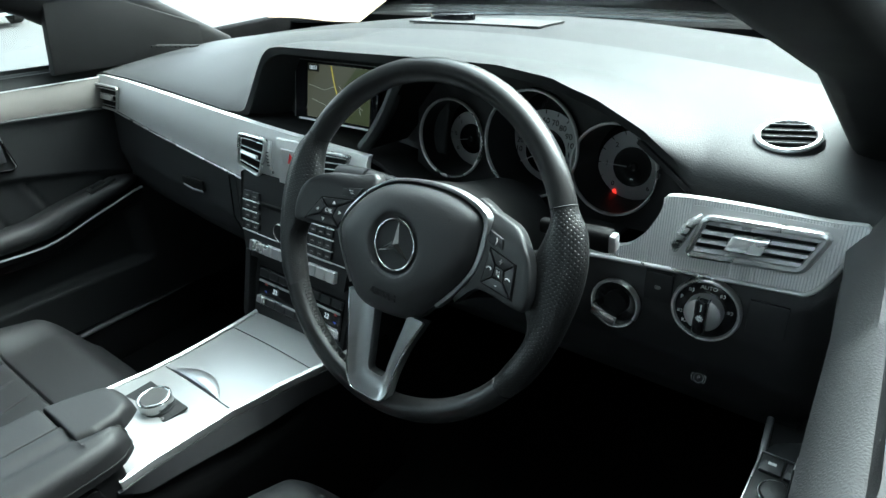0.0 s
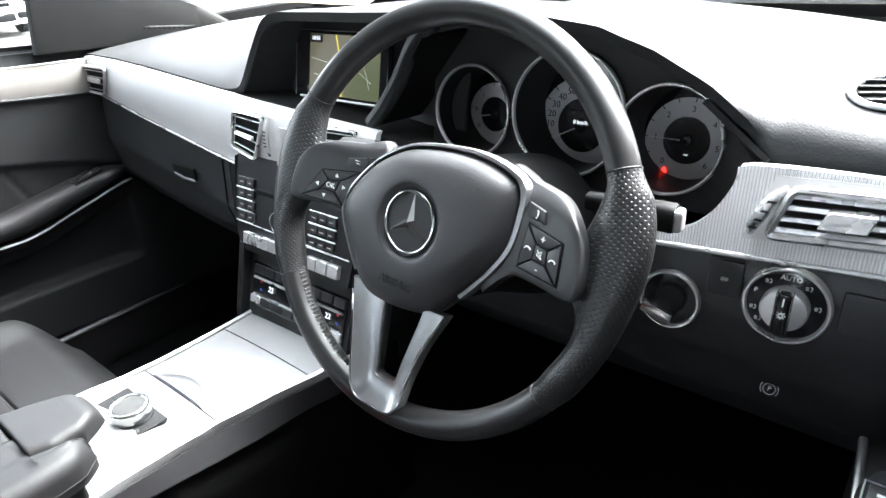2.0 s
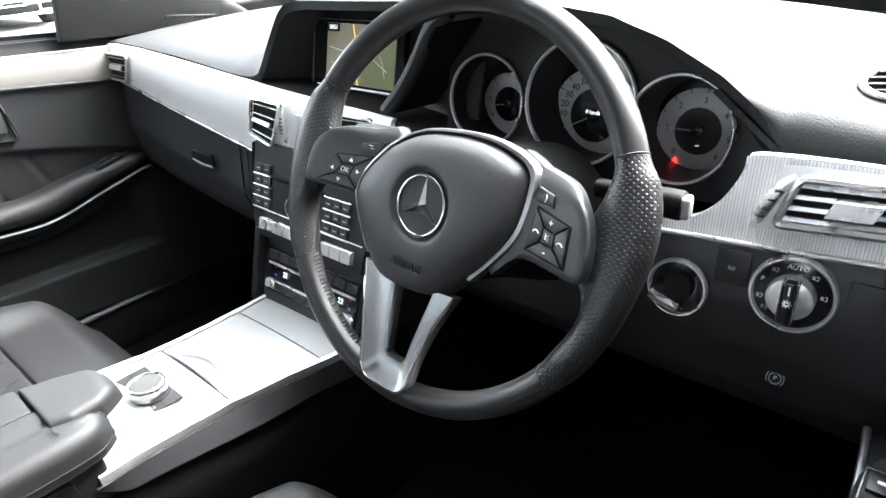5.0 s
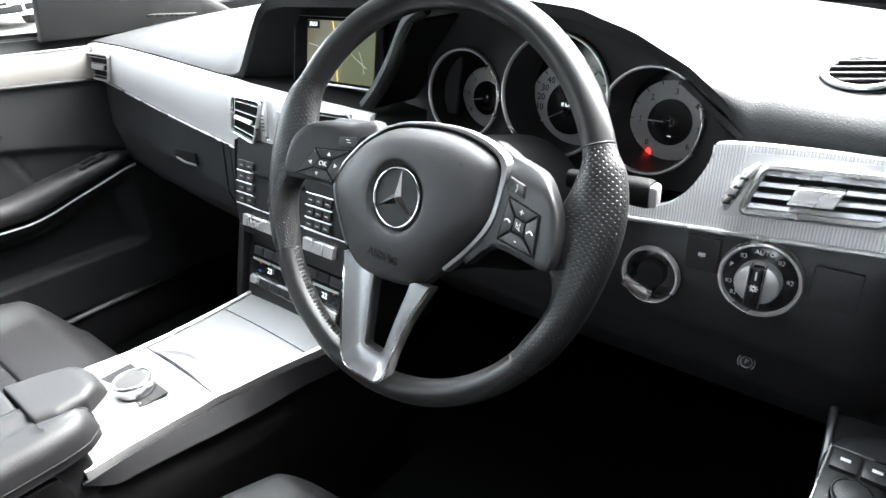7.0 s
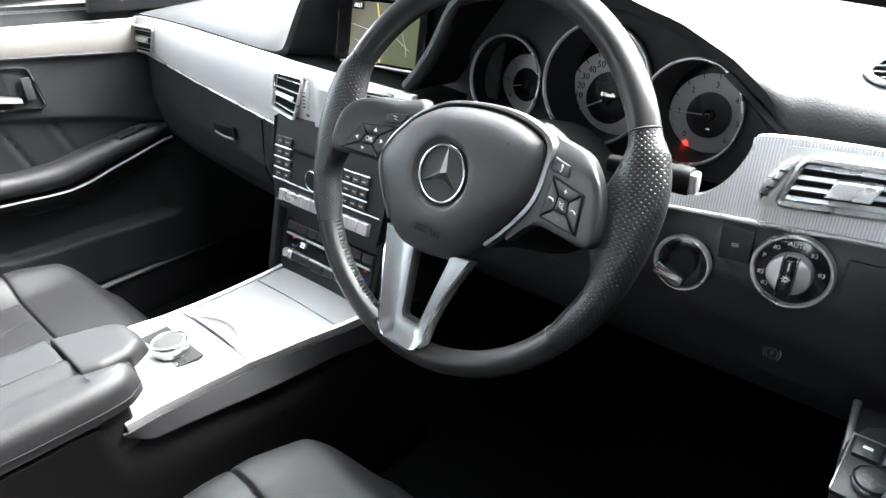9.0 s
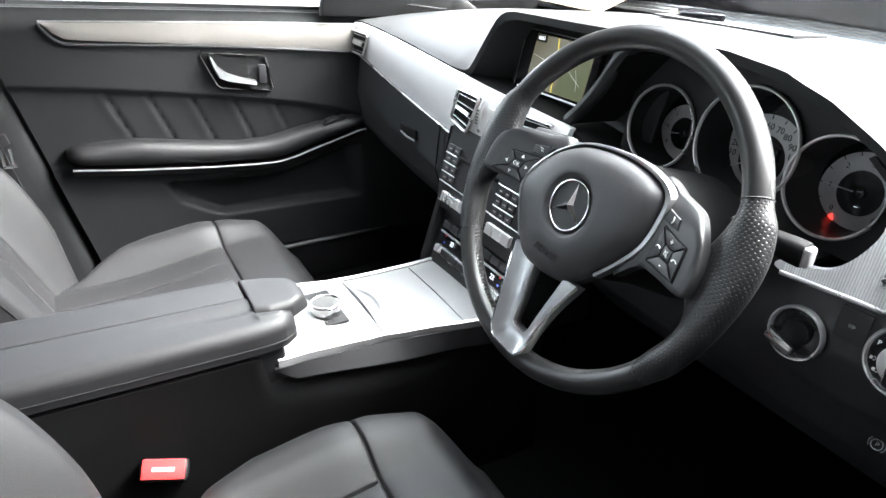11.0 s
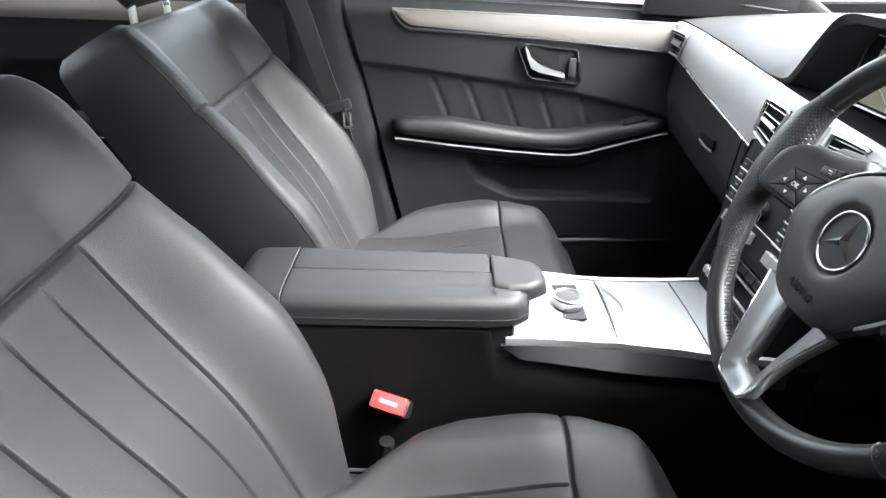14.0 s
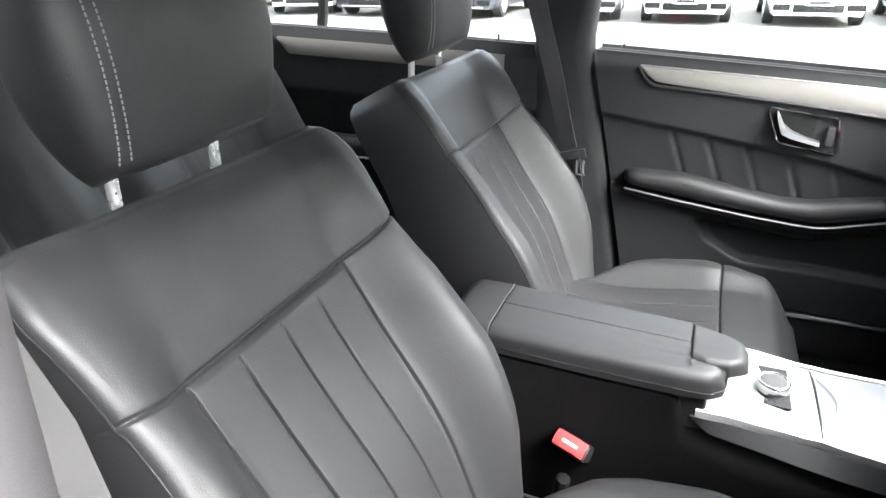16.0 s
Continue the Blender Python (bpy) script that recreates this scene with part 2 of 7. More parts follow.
def smooth_path(pts, n=8, closed=False):
    """Points on a Catmull-Rom curve."""
    P = [Vector(p) for p in pts]
    k = len(P)
    out = []
    for i in range(k if closed else k - 1):
        p0, p1, p2, p3 = P[(i - 1) % k] if closed or i else P[0], P[i], P[(i + 1) % k], P[(i + 2) % k] if closed or i + 2 < k else P[-1]
        for j in range(n):
            t = j / n
            out.append(0.5 * ((2 * p1) + (p2 - p0) * t + (2 * p0 - 5 * p1 + 4 * p2 - p3) * t * t + (3 * p1 - p0 - 3 * p2 + p3) * t**3))
    if not closed:
        out.append(P[-1])
    return out


def gauss(x, c, w):
    return math.exp(-((x - c) / w) ** 2)


def sstep(x, a, b):
    t = min(1, max(0, (x - a) / (b - a)))
    return t * t * (3 - 2 * t)

# ---- car body around the cabin ----
MID = 0.02  # the car's middle line

# floor pan, carpet, firewall, sills
floor = single("floor", rbox((MID, -0.35, 0.26), (1.56, 2.5, 0.04), 0.01), CARPET, "black carpeted car floor between the seats", "floor", "structure")
wall_firewall = single("wall_firewall", rbox((MID, 0.86, 0.62), (1.5, 0.05, 0.7), 0.01), CARPET, "black carpeted firewall behind the dashboard", "wall", "structure")
wall_rear = single("wall_rear", rbox((MID, -1.72, 0.6), (1.5, 0.06, 0.72), 0.01), HARD, "dark bulkhead behind the rear seat", "wall", "structure")
parcel = single("trim_parcel_shelf", rbox((MID, -1.93, 0.95), (1.4, 0.5, 0.03), 0.008), CARPET, "dark parcel shelf behind the rear seat", "shelf", "structure")


def roof_fn(u, v):
    x, y = MID - 0.62 + 1.24 * u, -1.75 + 1.75 * v
    return (x, y, 1.44 - 0.05 * (2 * u - 1) ** 4 - 0.05 * (2 * v - 1) ** 4)


ceiling = single("ceiling", thicken(grid(roof_fn, 16, 16), 0.03), HEADLINER, "pale cloth headliner under the car roof", "ceiling", "structure")

# side sills under the doors
for sgn, nm in ((-1, "trim_sill_passenger"), (1, "trim_sill_driver")):
    single(nm, rbox((MID + sgn * 0.745, -0.35, 0.33), (0.1, 2.4, 0.12), 0.02), HARD, "black door sill along the car floor", "sill", "structure")


def pillar(name, pts, w, d, material, label):
    """A tapering post through the points pts, w across and d along the car."""
    loops = []
    for k, p in enumerate(pts):
        p = Vector(p)
        loops.append([p + Vector((w * 0.5 * math.copysign(abs(math.cos(q)) ** 0.5, math.cos(q)), d * 0.5 * math.copysign(abs(math.sin(q)) ** 0.5, math.sin(q)), 0)) for q in (2 * math.pi * (j + 0.5) / 20 for j in range(20))])
    return single(name, cap_loft(loops), material, label, "pillar", "structure")


for sgn, side in ((-1, "passenger"), (1, "driver")):
    X = lambda v: MID + sgn * v
    P = lambda v: MID + sgn * v - (0.032 if sgn > 0 else 0.0)
    pillar("trim_windscreen_pillar_" + side, [(P(0.755), 0.52, 0.80), (P(0.750), 0.43, 0.95), (P(0.735), 0.24, 1.07), (P(0.70), 0.02, 1.165), (P(0.66), -0.27, 1.29), (X(0.60), -0.50, 1.385), (X(0.58), -0.6, 1.42)], 0.085, 0.27, MATTE, "dark grained windscreen pillar trim")
    # roof rail over the doors
    single("trim_roof_rail_" + side, tube([(X(0.60), -0.45, 1.385), (X(0.60), -0.9, 1.415), (X(0.585), -1.4, 1.37), (X(0.56), -1.75, 1.22), (X(0.58), -2.05, 1.0)], 0.045, 12), HEADLINER, "pale roof rail trim above the doors", "rail", "structure")

# closed sides of the footwells and of the rear
for sgn, side in ((-1, "passenger"), (1, "driver")):
    single("wall_kick_" + side, rbox((MID + sgn * 0.765, 0.66, 0.62), (0.05, 0.50, 0.70), 0.01), CARPET, "black carpeted side of the footwell", "wall", "structure")
    single("wall_rear_side_" + side, rbox((MID + sgn * 0.70, -1.88, 0.70), (0.05, 0.60, 0.62), 0.01), HARD, "dark side panel by the rear seat", "wall", "structure")
single("wall_cowl", rbox((MID, 0.90, 0.92), (1.5, 0.06, 0.05), 0.01), MATTE, "black bulkhead edge under the windscreen", "wall", "structure")

# unseen dark wall, added to keep side light off the driver's half of the cabin
single("wall_light_blocker", rbox((1.50, -1.00, 1.3), (0.15, 2.5, 3.1), 0.01), mat("light_blocker_dark", (0.06, 0.06, 0.058), 0.9, grain=0.4, grain_scale=30, blotch=0.25, blotch_scale=1.2, dist=0.004), "unseen dark wall added to block light from the driver's side", "wall", "structure")

# windscreen
def screen_fn(u, v):
    x = MID + (2 * u - 1) * (0.70 - 0.10 * v)
    y = 0.92 - 0.10 * (2 * u - 1) ** 2 - 1.05 * v
    return (x, y, 0.97 + 0.42 * v + 0.02 * math.sin(math.pi * v))


windscreen = single("window_1", thicken(grid(screen_fn, 12, 8), 0.004), GLASS, "clear laminated windscreen", "windscreen", "structure")
windscreen.visible_shadow = False

# rear window
def rear_fn(u, v):
    return (MID + (2 * u - 1) * (0.60 - 0.06 * v), -2.12 + 0.42 * v + 0.05 * (2 * u - 1) ** 2, 1.0 + 0.36 * v)


rear_window = single("window_2", thicken(grid(rear_fn, 8, 4), 0.004), GLASS, "clear rear window", "window", "structure")
rear_window.visible_shadow = False

# bonnet and cowl before the windscreen
PAINT = mat("car_paint_silver", (0.30, 0.33, 0.35), 0.3, 0.35, blotch=0.04, coat=0.7)


def bonnet_fn(u, v):
    x = MID + (2 * u - 1) * (0.80 - 0.06 * v)
    return (x, 0.98 + 1.0 * v, 0.965 - 0.10 * v * v - 0.05 * (2 * u - 1) ** 4 - 0.02 * (1 - v) * (2 * u - 1) ** 2)


bonnet = single("trim_bonnet", thicken(grid(bonnet_fn, 16, 12), 0.01), PAINT, "silver-blue painted bonnet beaded with rain", "bonnet", "structure")
cowl = single("trim_cowl", thicken(grid(lambda u, v: (MID + (2 * u - 1) * 0.74, 0.84 + 0.16 * v - 0.07 * (2 * u - 1) ** 2, 0.955 - 0.012 * math.sin(math.pi * v)), 14, 4), 0.006), MATTE, "black plastic cowl under the windscreen", "cowl", "structure")

# ---- dashboard ----
dash = thing("dashboard", (MID, 0.5, 0.30), "black soft-touch dashboard with ribbed aluminium trim strip", "dashboard")

LIP_X = [-0.73, -0.66, -0.55, -0.40, -0.20, -0.168, -0.152, -0.118, -0.096, -0.080, -0.05, 0.10, 0.25, 0.36, 0.43, 0.48, 0.53, 0.566, 0.582, 0.62, 0.68, 0.76]
LIP_Z = [0.9370, 0.9405, 0.9395, 0.9335, 0.9205, 0.9185, 0.925, 0.978, 1.010, 1.024, 1.029, 1.032, 1.036, 1.036, 1.028, 1.010, 0.982, 0.952, 0.929, 0.928, 0.931, 0.935]


def pad_top(x):
    return 1.004 - 0.055 * ((x - 0.05) / 0.75) ** 2


def lip_y(x):
    return lerp(x, [-0.73, -0.66, -0.5, -0.2, -0.15, -0.08, 0.2, 0.45, 0.58, 0.62, 0.76], [0.194, 0.209, 0.203, 0.192, 0.200, 0.214, 0.200, 0.195, 0.212, 0.208, 0.185])


def pad_fn(u, v):
    x = -0.73 + 1.49 * u
    zf, yf, zt = lerp(x, LIP_X, LIP_Z), lip_y(x), pad_top(x)
    yb = 0.47 + 0.05 * (1 - ((x - 0.05) / 0.75) ** 2)
    hood = sstep(zf, 0.95, 1.02)
    end = sstep(x, 0.50, 0.60)
    y = yf + (yb - yf) * v ** (1.25 + 0.65 * end)
    e = 1 - (1 - v) ** (1.75 + 1.65 * end - 0.35 * hood * (1 - end))
    return (x, y, zf + (zt - zf) * e + 0.006 * hood * math.sin(math.pi * min(1, v * 2)))


upper_pad = part("upper_pad", backed(grid(pad_fn, 150, 22), (0, 0.004, -0.012)), SOFT, dash, "grained soft upper pad with instrument hood", sharp=50)


def rear_fn2(u, v):
    x = -0.73 + 1.49 * u
    yb = 0.47 + 0.05 * (1 - ((x - 0.05) / 0.75) ** 2)
    y1 = 0.87 - 0.10 * ((x - 0.02) / 0.74) ** 2
    return (x, yb + 0.004 + (y1 - yb) * v, pad_top(x) - 0.004 - 0.028 * v * v)


part("defrost_panel", backed(grid(rear_fn2, 60, 10), (0, 0, -0.012)), SOFT_TOP, dash, "matte rear panel under the windscreen", sharp=50)

# speaker grille with a raised chrome-edged lid in the middle of the top
part("speaker_grille", thicken(grid(lambda u, v: (-0.13 + 0.30 * u, 0.60 + 0.09 * v, pad_top(0.02) - 0.0005 - 0.028 * ((0.09 + 0.09 * v) / 0.36) ** 2), 10, 4), 0.003), mat("speaker_mesh", (0.02, 0.02, 0.021), 0.7, grain=1.0, grain_scale=1500, blotch=0.05), dash, "perforated speaker grille")
part("speaker_lid", prism([(0.055 * math.cos(a), 0.016 * math.sin(a)) for a in np.linspace(0, 2 * math.pi, 28)[:-1]], 0.012, axes((-0.055, 0.645, pad_top(0) - 0.004), (1, 0.0, 0.0), (0, 1, 0.0)), 0.004), GLOSS, dash, "glossy black oval lid")

# ---- aluminium strip, passenger side to the centre ----
SX = [-0.735, -0.66, -0.56, -0.45, -0.335, -0.26, -0.17, -0.095, -0.03, 0.03, 0.08, 0.12, 0.150]
S_TOP = [0.9345, 0.9375, 0.9365, 0.9325, 0.9260, 0.9210, 0.9150, 0.9105, 0.9075, 0.9050, 0.9025, 0.9000, 0.8980]
S_BOT = [0.8740, 0.8690, 0.8560, 0.8425, 0.8280, 0.8180, 0.8065, 0.7990, 0.7985, 0.8080, 0.8250, 0.8440, 0.8620]
S_Y = [0.190, 0.203, 0.198, 0.190, 0.186, 0.184, 0.182, 0.180, 0.178, 0.177, 0.177, 0.178, 0.180]


def strip_fn(u, v):
    x = -0.735 + 0.885 * u
    zt, zb, y = lerp(x, SX, S_TOP), lerp(x, SX, S_BOT), lerp(x, SX, S_Y)
    return (x, y - 0.006 * math.sin(math.pi * v) - 0.004 * (1 - v), zb + (zt - zb) * v)


strip = part("trim_strip", backed(grid(strip_fn, 120, 8), (0, 0.010, 0)), STRIP, dash, "satin aluminium trim strip", sharp=50)
part("strip_edge", tube([Vector(strip_fn(i / 60, 0)) + Vector((0, -0.003, -0.001)) for i in range(61)], 0.0018, 8), SATIN, strip, "bright lower edge")

# ---- right trim strip with its vent ----
R_OUT = [(0.492, 0.843), (0.60, 0.850), (0.690, 0.859), (0.708, 0.864), (0.722, 0.884), (0.742, 0.932), (0.70, 0.930), (0.574, 0.925), (0.565, 0.912), (0.556, 0.892), (0.545, 0.875), (0.53, 0.862), (0.51, 0.857), (0.49, 0.856)]


def on_right(x, z, proud=0.0):
    """A place on the curved face of the driver's end of the dashboard."""
    return Vector((x, 0.196 - 0.010 * ((x - 0.62) / 0.12) ** 2 * (1 if x > 0.62 else 0.3) + 0.12 * (z - 0.90) - proud, z))


def spans(poly, x):
    """Where the upright line at x lies inside a closed outline."""
    zs = []
    for (xa, za), (xb, zb) in zip(poly, poly[1:] + poly[:1]):
        if (xa <= x) != (xb <= x):
            zs.append(za + (zb - za) * (x - xa) / (xb - xa))
    zs.sort()
    return list(zip(zs[::2], zs[1::2]))


def sheet(poly, fn, depth):
    """A plate of this outline (a, b), laid by fn(a, b, proud) and bent with it; its front stands at depth."""
    xs = [p[0] for p in poly]
    loops = []
    for x in np.linspace(min(xs) + 0.0004, max(xs) - 0.0004, 70):
        z0, z1 = spans(poly, x)[0]
        loops.append([fn(x, z0, 0), fn(x, z0, depth), fn(x, z1, depth), fn(x, z1, 0)])
    return cap_loft(loops)


R_POLY = [(p.x, p.y) for p in smooth_path([(a, b, 0) for a, b in R_OUT], 4, True)]
# panel under the ribs: its darker metal colours in the shade between them
strip_r = part("trim_strip", sheet(R_POLY, on_right, 0.008), GROOVE_SHADE, dash, "ribbed satin aluminium end panel")
part("strip_edge", tube([on_right(p.x, p.y - 0.001, 0.009) for p in smooth_path([(a, b, 0) for a, b in R_OUT[:6]], 6)], 0.0026, 8), SATIN, strip_r, "bright lower edge")

# raised ribs of the end panel, one for each 2.6 mm, cut to its outline and to the vent
V_POLY = [(0.576, 0.863), (0.594, 0.920), (0.724, 0.928), (0.704, 0.877)]
rib_bits = []
x = 0.4945
while x < 0.742:
    holes = spans(V_POLY, x)
    for z0, z1 in spans(R_POLY, x):
        cuts = [(z0 + 0.001, z1 - 0.001)] if not holes else [(z0 + 0.001, holes[0][0]), (holes[0][1], z1 - 0.001)]
        for a, b in cuts:
            if b - a > 0.002:
                rib_bits.append(cap_loft([[on_right(x + dx, z, 0.0078 + pr) for dx, pr in ((-0.0009, 0.0), (-0.0006, 0.0006), (0.0006, 0.0006), (0.0009, 0.0))] for z in np.linspace(a, b, 4)]))
    x += 0.0026
part("vent_surround", sheet(V_POLY, on_right, 0.0088), STRIP, strip_r, "plain satin vent surround")
part("ribs", join(*rib_bits), RIB, strip_r, "fine upright aluminium ribs", sharp=20)


def quad(c, s, t):
    """Bilinear place in the corners c (tl, tr, br, bl): s to the right, t down."""
    tl, tr, br, bl = c
    a, b = tl + (tr - tl) * s, bl + (br - bl) * s
    return a + (b - a) * t


def vent(parent, corners, slats, tab=None, bezel=SATIN, out=(0, -1, 0), rim=0.0024, broad=False):
    """An air vent between four corners: bezel, dark throat, each slat with its bright edge, tab."""
    c = [Vector(p) for p in corners]
    o = Vector(out).normalized()
    loop = []
    for i in range(4):
        a, b, d = c[i - 1], c[i], c[(i + 1) % 4]
        r = 0.16 * min((a - b).length, (d - b).length)
        ea, ed = (a - b).normalized(), (d - b).normalized()
        loop += [b + ea * r, b + ea * r * 0.45 + ed * r * 0.08, b + ea * r * 0.08 + ed * r * 0.45, b + ed * r]
    v = part("air_vent", tube([p + o * 0.005 for p in loop], rim, 8, True, flat=1.3, up=out), bezel, parent, "satin silver air vent bezel")
    part("throat", backed(grid(lambda a, b: quad(c, 0.02 + 0.96 * a, 0.02 + 0.96 * b) + o * 0.0014, 8, 4), o * -0.001), MATTE, v)
    h = ((c[0] - c[3]).length + (c[1] - c[2]).length) / 2
    up = Vector((0, 0, 1))
    for k in range(slats):
        t = (k + 0.6) / (slats + 0.2)
        pts = [quad(c, s, t) for s in np.linspace(0.03, 0.97, 7)]
        th = h * (0.052 if broad else 0.018)
        k = 1.0 if broad else 0.42
        rows = [[p + o * 0.001 + up * th * 0.6, p + o * 0.006 * k + up * th, p + o * 0.0085 * k - up * th * 0.2, p + o * 0.006 * k - up * th, p + o * 0.001 - up * th] for p in pts]
        sl = part("slat", cap_loft(rows), GREYSLAT if broad else HARD, v)
        if not broad:
            part("slat_edge", tube([p + o * 0.0042 for p in pts], 0.0007, 5), SATIN, sl, "bright slat edge")
    if tab:
        s0, s1, t0, t1 = tab
        rows = []
        for s in np.linspace(s0, s1, 5):
            a, b = quad(c, s, t0), quad(c, s, t1)
            rows.append([a + o * 0.003, a + o * (0.014 if broad else 0.0055), b + o * (0.017 if broad else 0.0075), b + o * 0.003])
        bm = cap_loft(rows)
        bmesh.ops.bevel(bm, geom=bm.edges[:], offset=0.001, segments=1, affect="EDGES")
        part("tab", bm, SATIN, v, "satin silver sliding tab")
    return v


vr = vent(dash, [on_right(0.609, 0.913, 0.008), on_right(0.714, 0.921, 0.008), on_right(0.698, 0.884, 0.008), on_right(0.596, 0.872, 0.008)], 4, (0.30, 0.62, 0.30, 0.66), rim=0.004, broad=True)
# thumbwheel beside it
tw = part("thumbwheel", tube([on_right(0.604, 0.912, 0.010), on_right(0.597, 0.906, 0.015), on_right(0.590, 0.892, 0.018), on_right(0.584, 0.878, 0.014), on_right(0.582, 0.870, 0.009)], [0.003, 0.005, 0.006, 0.005, 0.003], 10), SATIN, dash, "chrome thumbwheel with dark knurling")
for k in range(4):
    part("knurl", rbox((0, 0, 0), (0.006, 0.003, 0.0016), 0.0004, 1, Matrix.Translation(on_right(0.5965 - 0.0035 * k, 0.903 - 0.0078 * k, 0.0235 if k in (1, 2) else 0.021))), MATTE, tw)

vent(dash, [(-0.133, 0.1715, 0.8970), (-0.0605, 0.1700, 0.8955), (-0.0990, 0.1690, 0.8280), (-0.1545, 0.1700, 0.8410)], 4, (0.10, 0.80, 0.50, 0.60), bezel=SATIN)
vent(dash, [(0.052, 0.1685, 0.8990), (0.130, 0.1700, 0.8995), (0.106, 0.1685, 0.8620), (0.034, 0.1675, 0.8500)], 4, bezel=SATIN)
pv = vent(dash, [(-0.669, 0.1945, 0.9215), (-0.569, 0.1915, 0.9225), (-0.607, 0.1935, 0.8700), (-0.706, 0.1885, 0.8740)], 4, (0.25, 0.80, 0.42, 0.60))
# hazard and seat switches between the centre vents
hz = part("switch_block", prism([(-0.036, 0.031), (0.036, 0.031), (0.022, -0.044), (-0.046, -0.044)], 0.006, axes((-0.007, 0.1755, 0.868), (1, 0, 0), (0, 0.05, 1)), 0.0025), STRIP, dash, "satin silver switch block with thumbwheels")
for x0, x1 in ((-0.0555, -0.0640), (0.0455, 0.0280)):
    tw2 = part("thumbwheel", tube([(x0, 0.1690, 0.893), (x0 + (x1 - x0) * 0.25, 0.1650, 0.880), (x0 + (x1 - x0) * 0.5, 0.1635, 0.866), (x0 + (x1 - x0) * 0.75, 0.1640, 0.852), (x1, 0.1675, 0.838)], [0.002, 0.0036, 0.0042, 0.0036, 0.002], 10), SATIN, hz, "ridged silver thumbwheel")
    for k in range(5):
        part("knurl", rbox((x0 + (x1 - x0) * (0.3 + 0.1 * k), 0.1600 if k in (1, 2, 3) else 0.1606, 0.8765 - 0.0055 * k), (0.0058, 0.0012, 0.0013), 0, 1), MATTE, tw2)
part("switch", rbox((-0.008, 0.1685, 0.872), (0.046, 0.004, 0.026), 0.0015), SATIN, hz)
part("hazard_button", prism([(-0.009, -0.008), (0.009, -0.008), (0, 0.009)], 0.0012, axes((-0.008, 0.1665, 0.872), (1, 0, 0), (0, 0, 1)), 0.0004), RED, hz, "red hazard triangle button")

# ---- screen recess ----
def cluster_panel():
    """The upright panel behind the gauge rings, cut out for each gauge."""
    holes = ((0.247, 0.919, 0.0525), (0.372, 0.930, 0.0655), (0.482, 0.917, 0.0525))
    bm = bmesh.new()
    nx, nz = 180, 60
    xs, zs = np.linspace(0.185, 0.565, nx + 1), np.linspace(0.852, 1.022, nz + 1)
    vs = [[bm.verts.new((x, 0.250 + 0.16 * (z - 0.92), z)) for z in zs] for x in xs]
    for i in range(nx):
        for j in range(nz):
            xm, zm = (xs[i] + xs[i + 1]) / 2, (zs[j] + zs[j + 1]) / 2
            if zm < lerp(xm, LIP_X, LIP_Z) - 0.014 and all(math.hypot(xm - a, zm - b) > r for a, b, r in holes):
                bm.faces.new((vs[i][j], vs[i + 1][j], vs[i + 1][j + 1], vs[i][j + 1]))
    bmesh.ops.delete(bm, geom=[v for v in bm.verts if not v.link_faces], context="VERTS")
    return bm


part("recess_back", rbox((0.165, 0.322, 0.905), (0.66, 0.012, 0.12), 0.003), HARD, dash)
part("cluster_panel", cluster_panel(), HARD, dash, "black panel the gauges sit in")
part("instrument_shelf", thicken(grid(lambda u, v: (-0.17 + 0.675 * u, 0.186 + 0.10 * v, lerp(-0.17 + 0.675 * u, [-0.17, 0.12, 0.16, 0.22, 0.505], [0.9135, 0.897, 0.893, 0.862, 0.856]) - 0.006 * v), 40, 3), 0.006), MATTE, dash)


def wall_fn(u, v):
    a = quad([Vector((-0.156, 0.203, 0.915)), Vector((-0.080, 0.216, 1.021)), Vector((-0.066, 0.284, 1.012)), Vector((-0.118, 0.284, 0.900))], u, v)
    return a


part("screen_side_wall", backed(grid(wall_fn, 6, 4), (-0.004, 0.006, 0)), SOFT, dash, "grained side wall of the screen recess")
part("hood_side_wall", backed(grid(lambda u, v: quad([Vector((0.522, 0.210, 0.966)), Vector((0.578, 0.212, 0.921)), Vector((0.560, 0.288, 0.876)), Vector((0.515, 0.288, 0.945))], u, v), 8, 4), (0.004, 0, 0.004)), HARD, dash, "dark side wall of the instrument hood")
# fin between screen and dials
part("recess_fin", tube(smooth_path([(0.128, 0.196, 0.905), (0.150, 0.200, 0.928), (0.176, 0.204, 0.962), (0.205, 0.208, 1.008), (0.225, 0.215, 1.022)], 5), [0.013] * 20 + [0.012], 12, flat=0.7), SOFT, dash, "padded fin between screen and dials")
part("fin_plate", thicken(grid(lambda u, v: (0.128 + 0.085 * u + 0.02 * v, 0.200 + 0.085 * v, 0.902 + 0.108 * u), 5, 4), 0.005), MATTE, dash)

SM = axes((0.005, 0.2665, 0.9495), (1, 0, 0), (0, 0.24, 1))
part("screen_back", rbox((0.045, 0, -0.014), (0.34, 0.125, 0.006), 0.002, 1, SM), SOFT, dash, "grained panel round the screen")
scr = part("screen", rbox((0, 0, 0), (0.188, 0.096, 0.012), 0.004, 2, SM), GLOSS, dash, "glossy black display surround")
part("screen_frame", tube([SM @ Vector((a, b, 0.0062)) for a, b in ((-0.093, -0.045), (-0.0935, 0.043), (-0.089, 0.0475), (0.089, 0.0475))], 0.0006, 6), mat("screen_frame_grey", (0.20, 0.20, 0.20), 0.4, 0.3, blotch=0.05), scr, "thin grey frame line")
DISPLAY = mat("display_map", (0.02, 0.019, 0.015), 0.35, spec=0.2, blotch=0.15, blotch_scale=30, emit=(0.10, 0.092, 0.060), emit_strength=0.05)
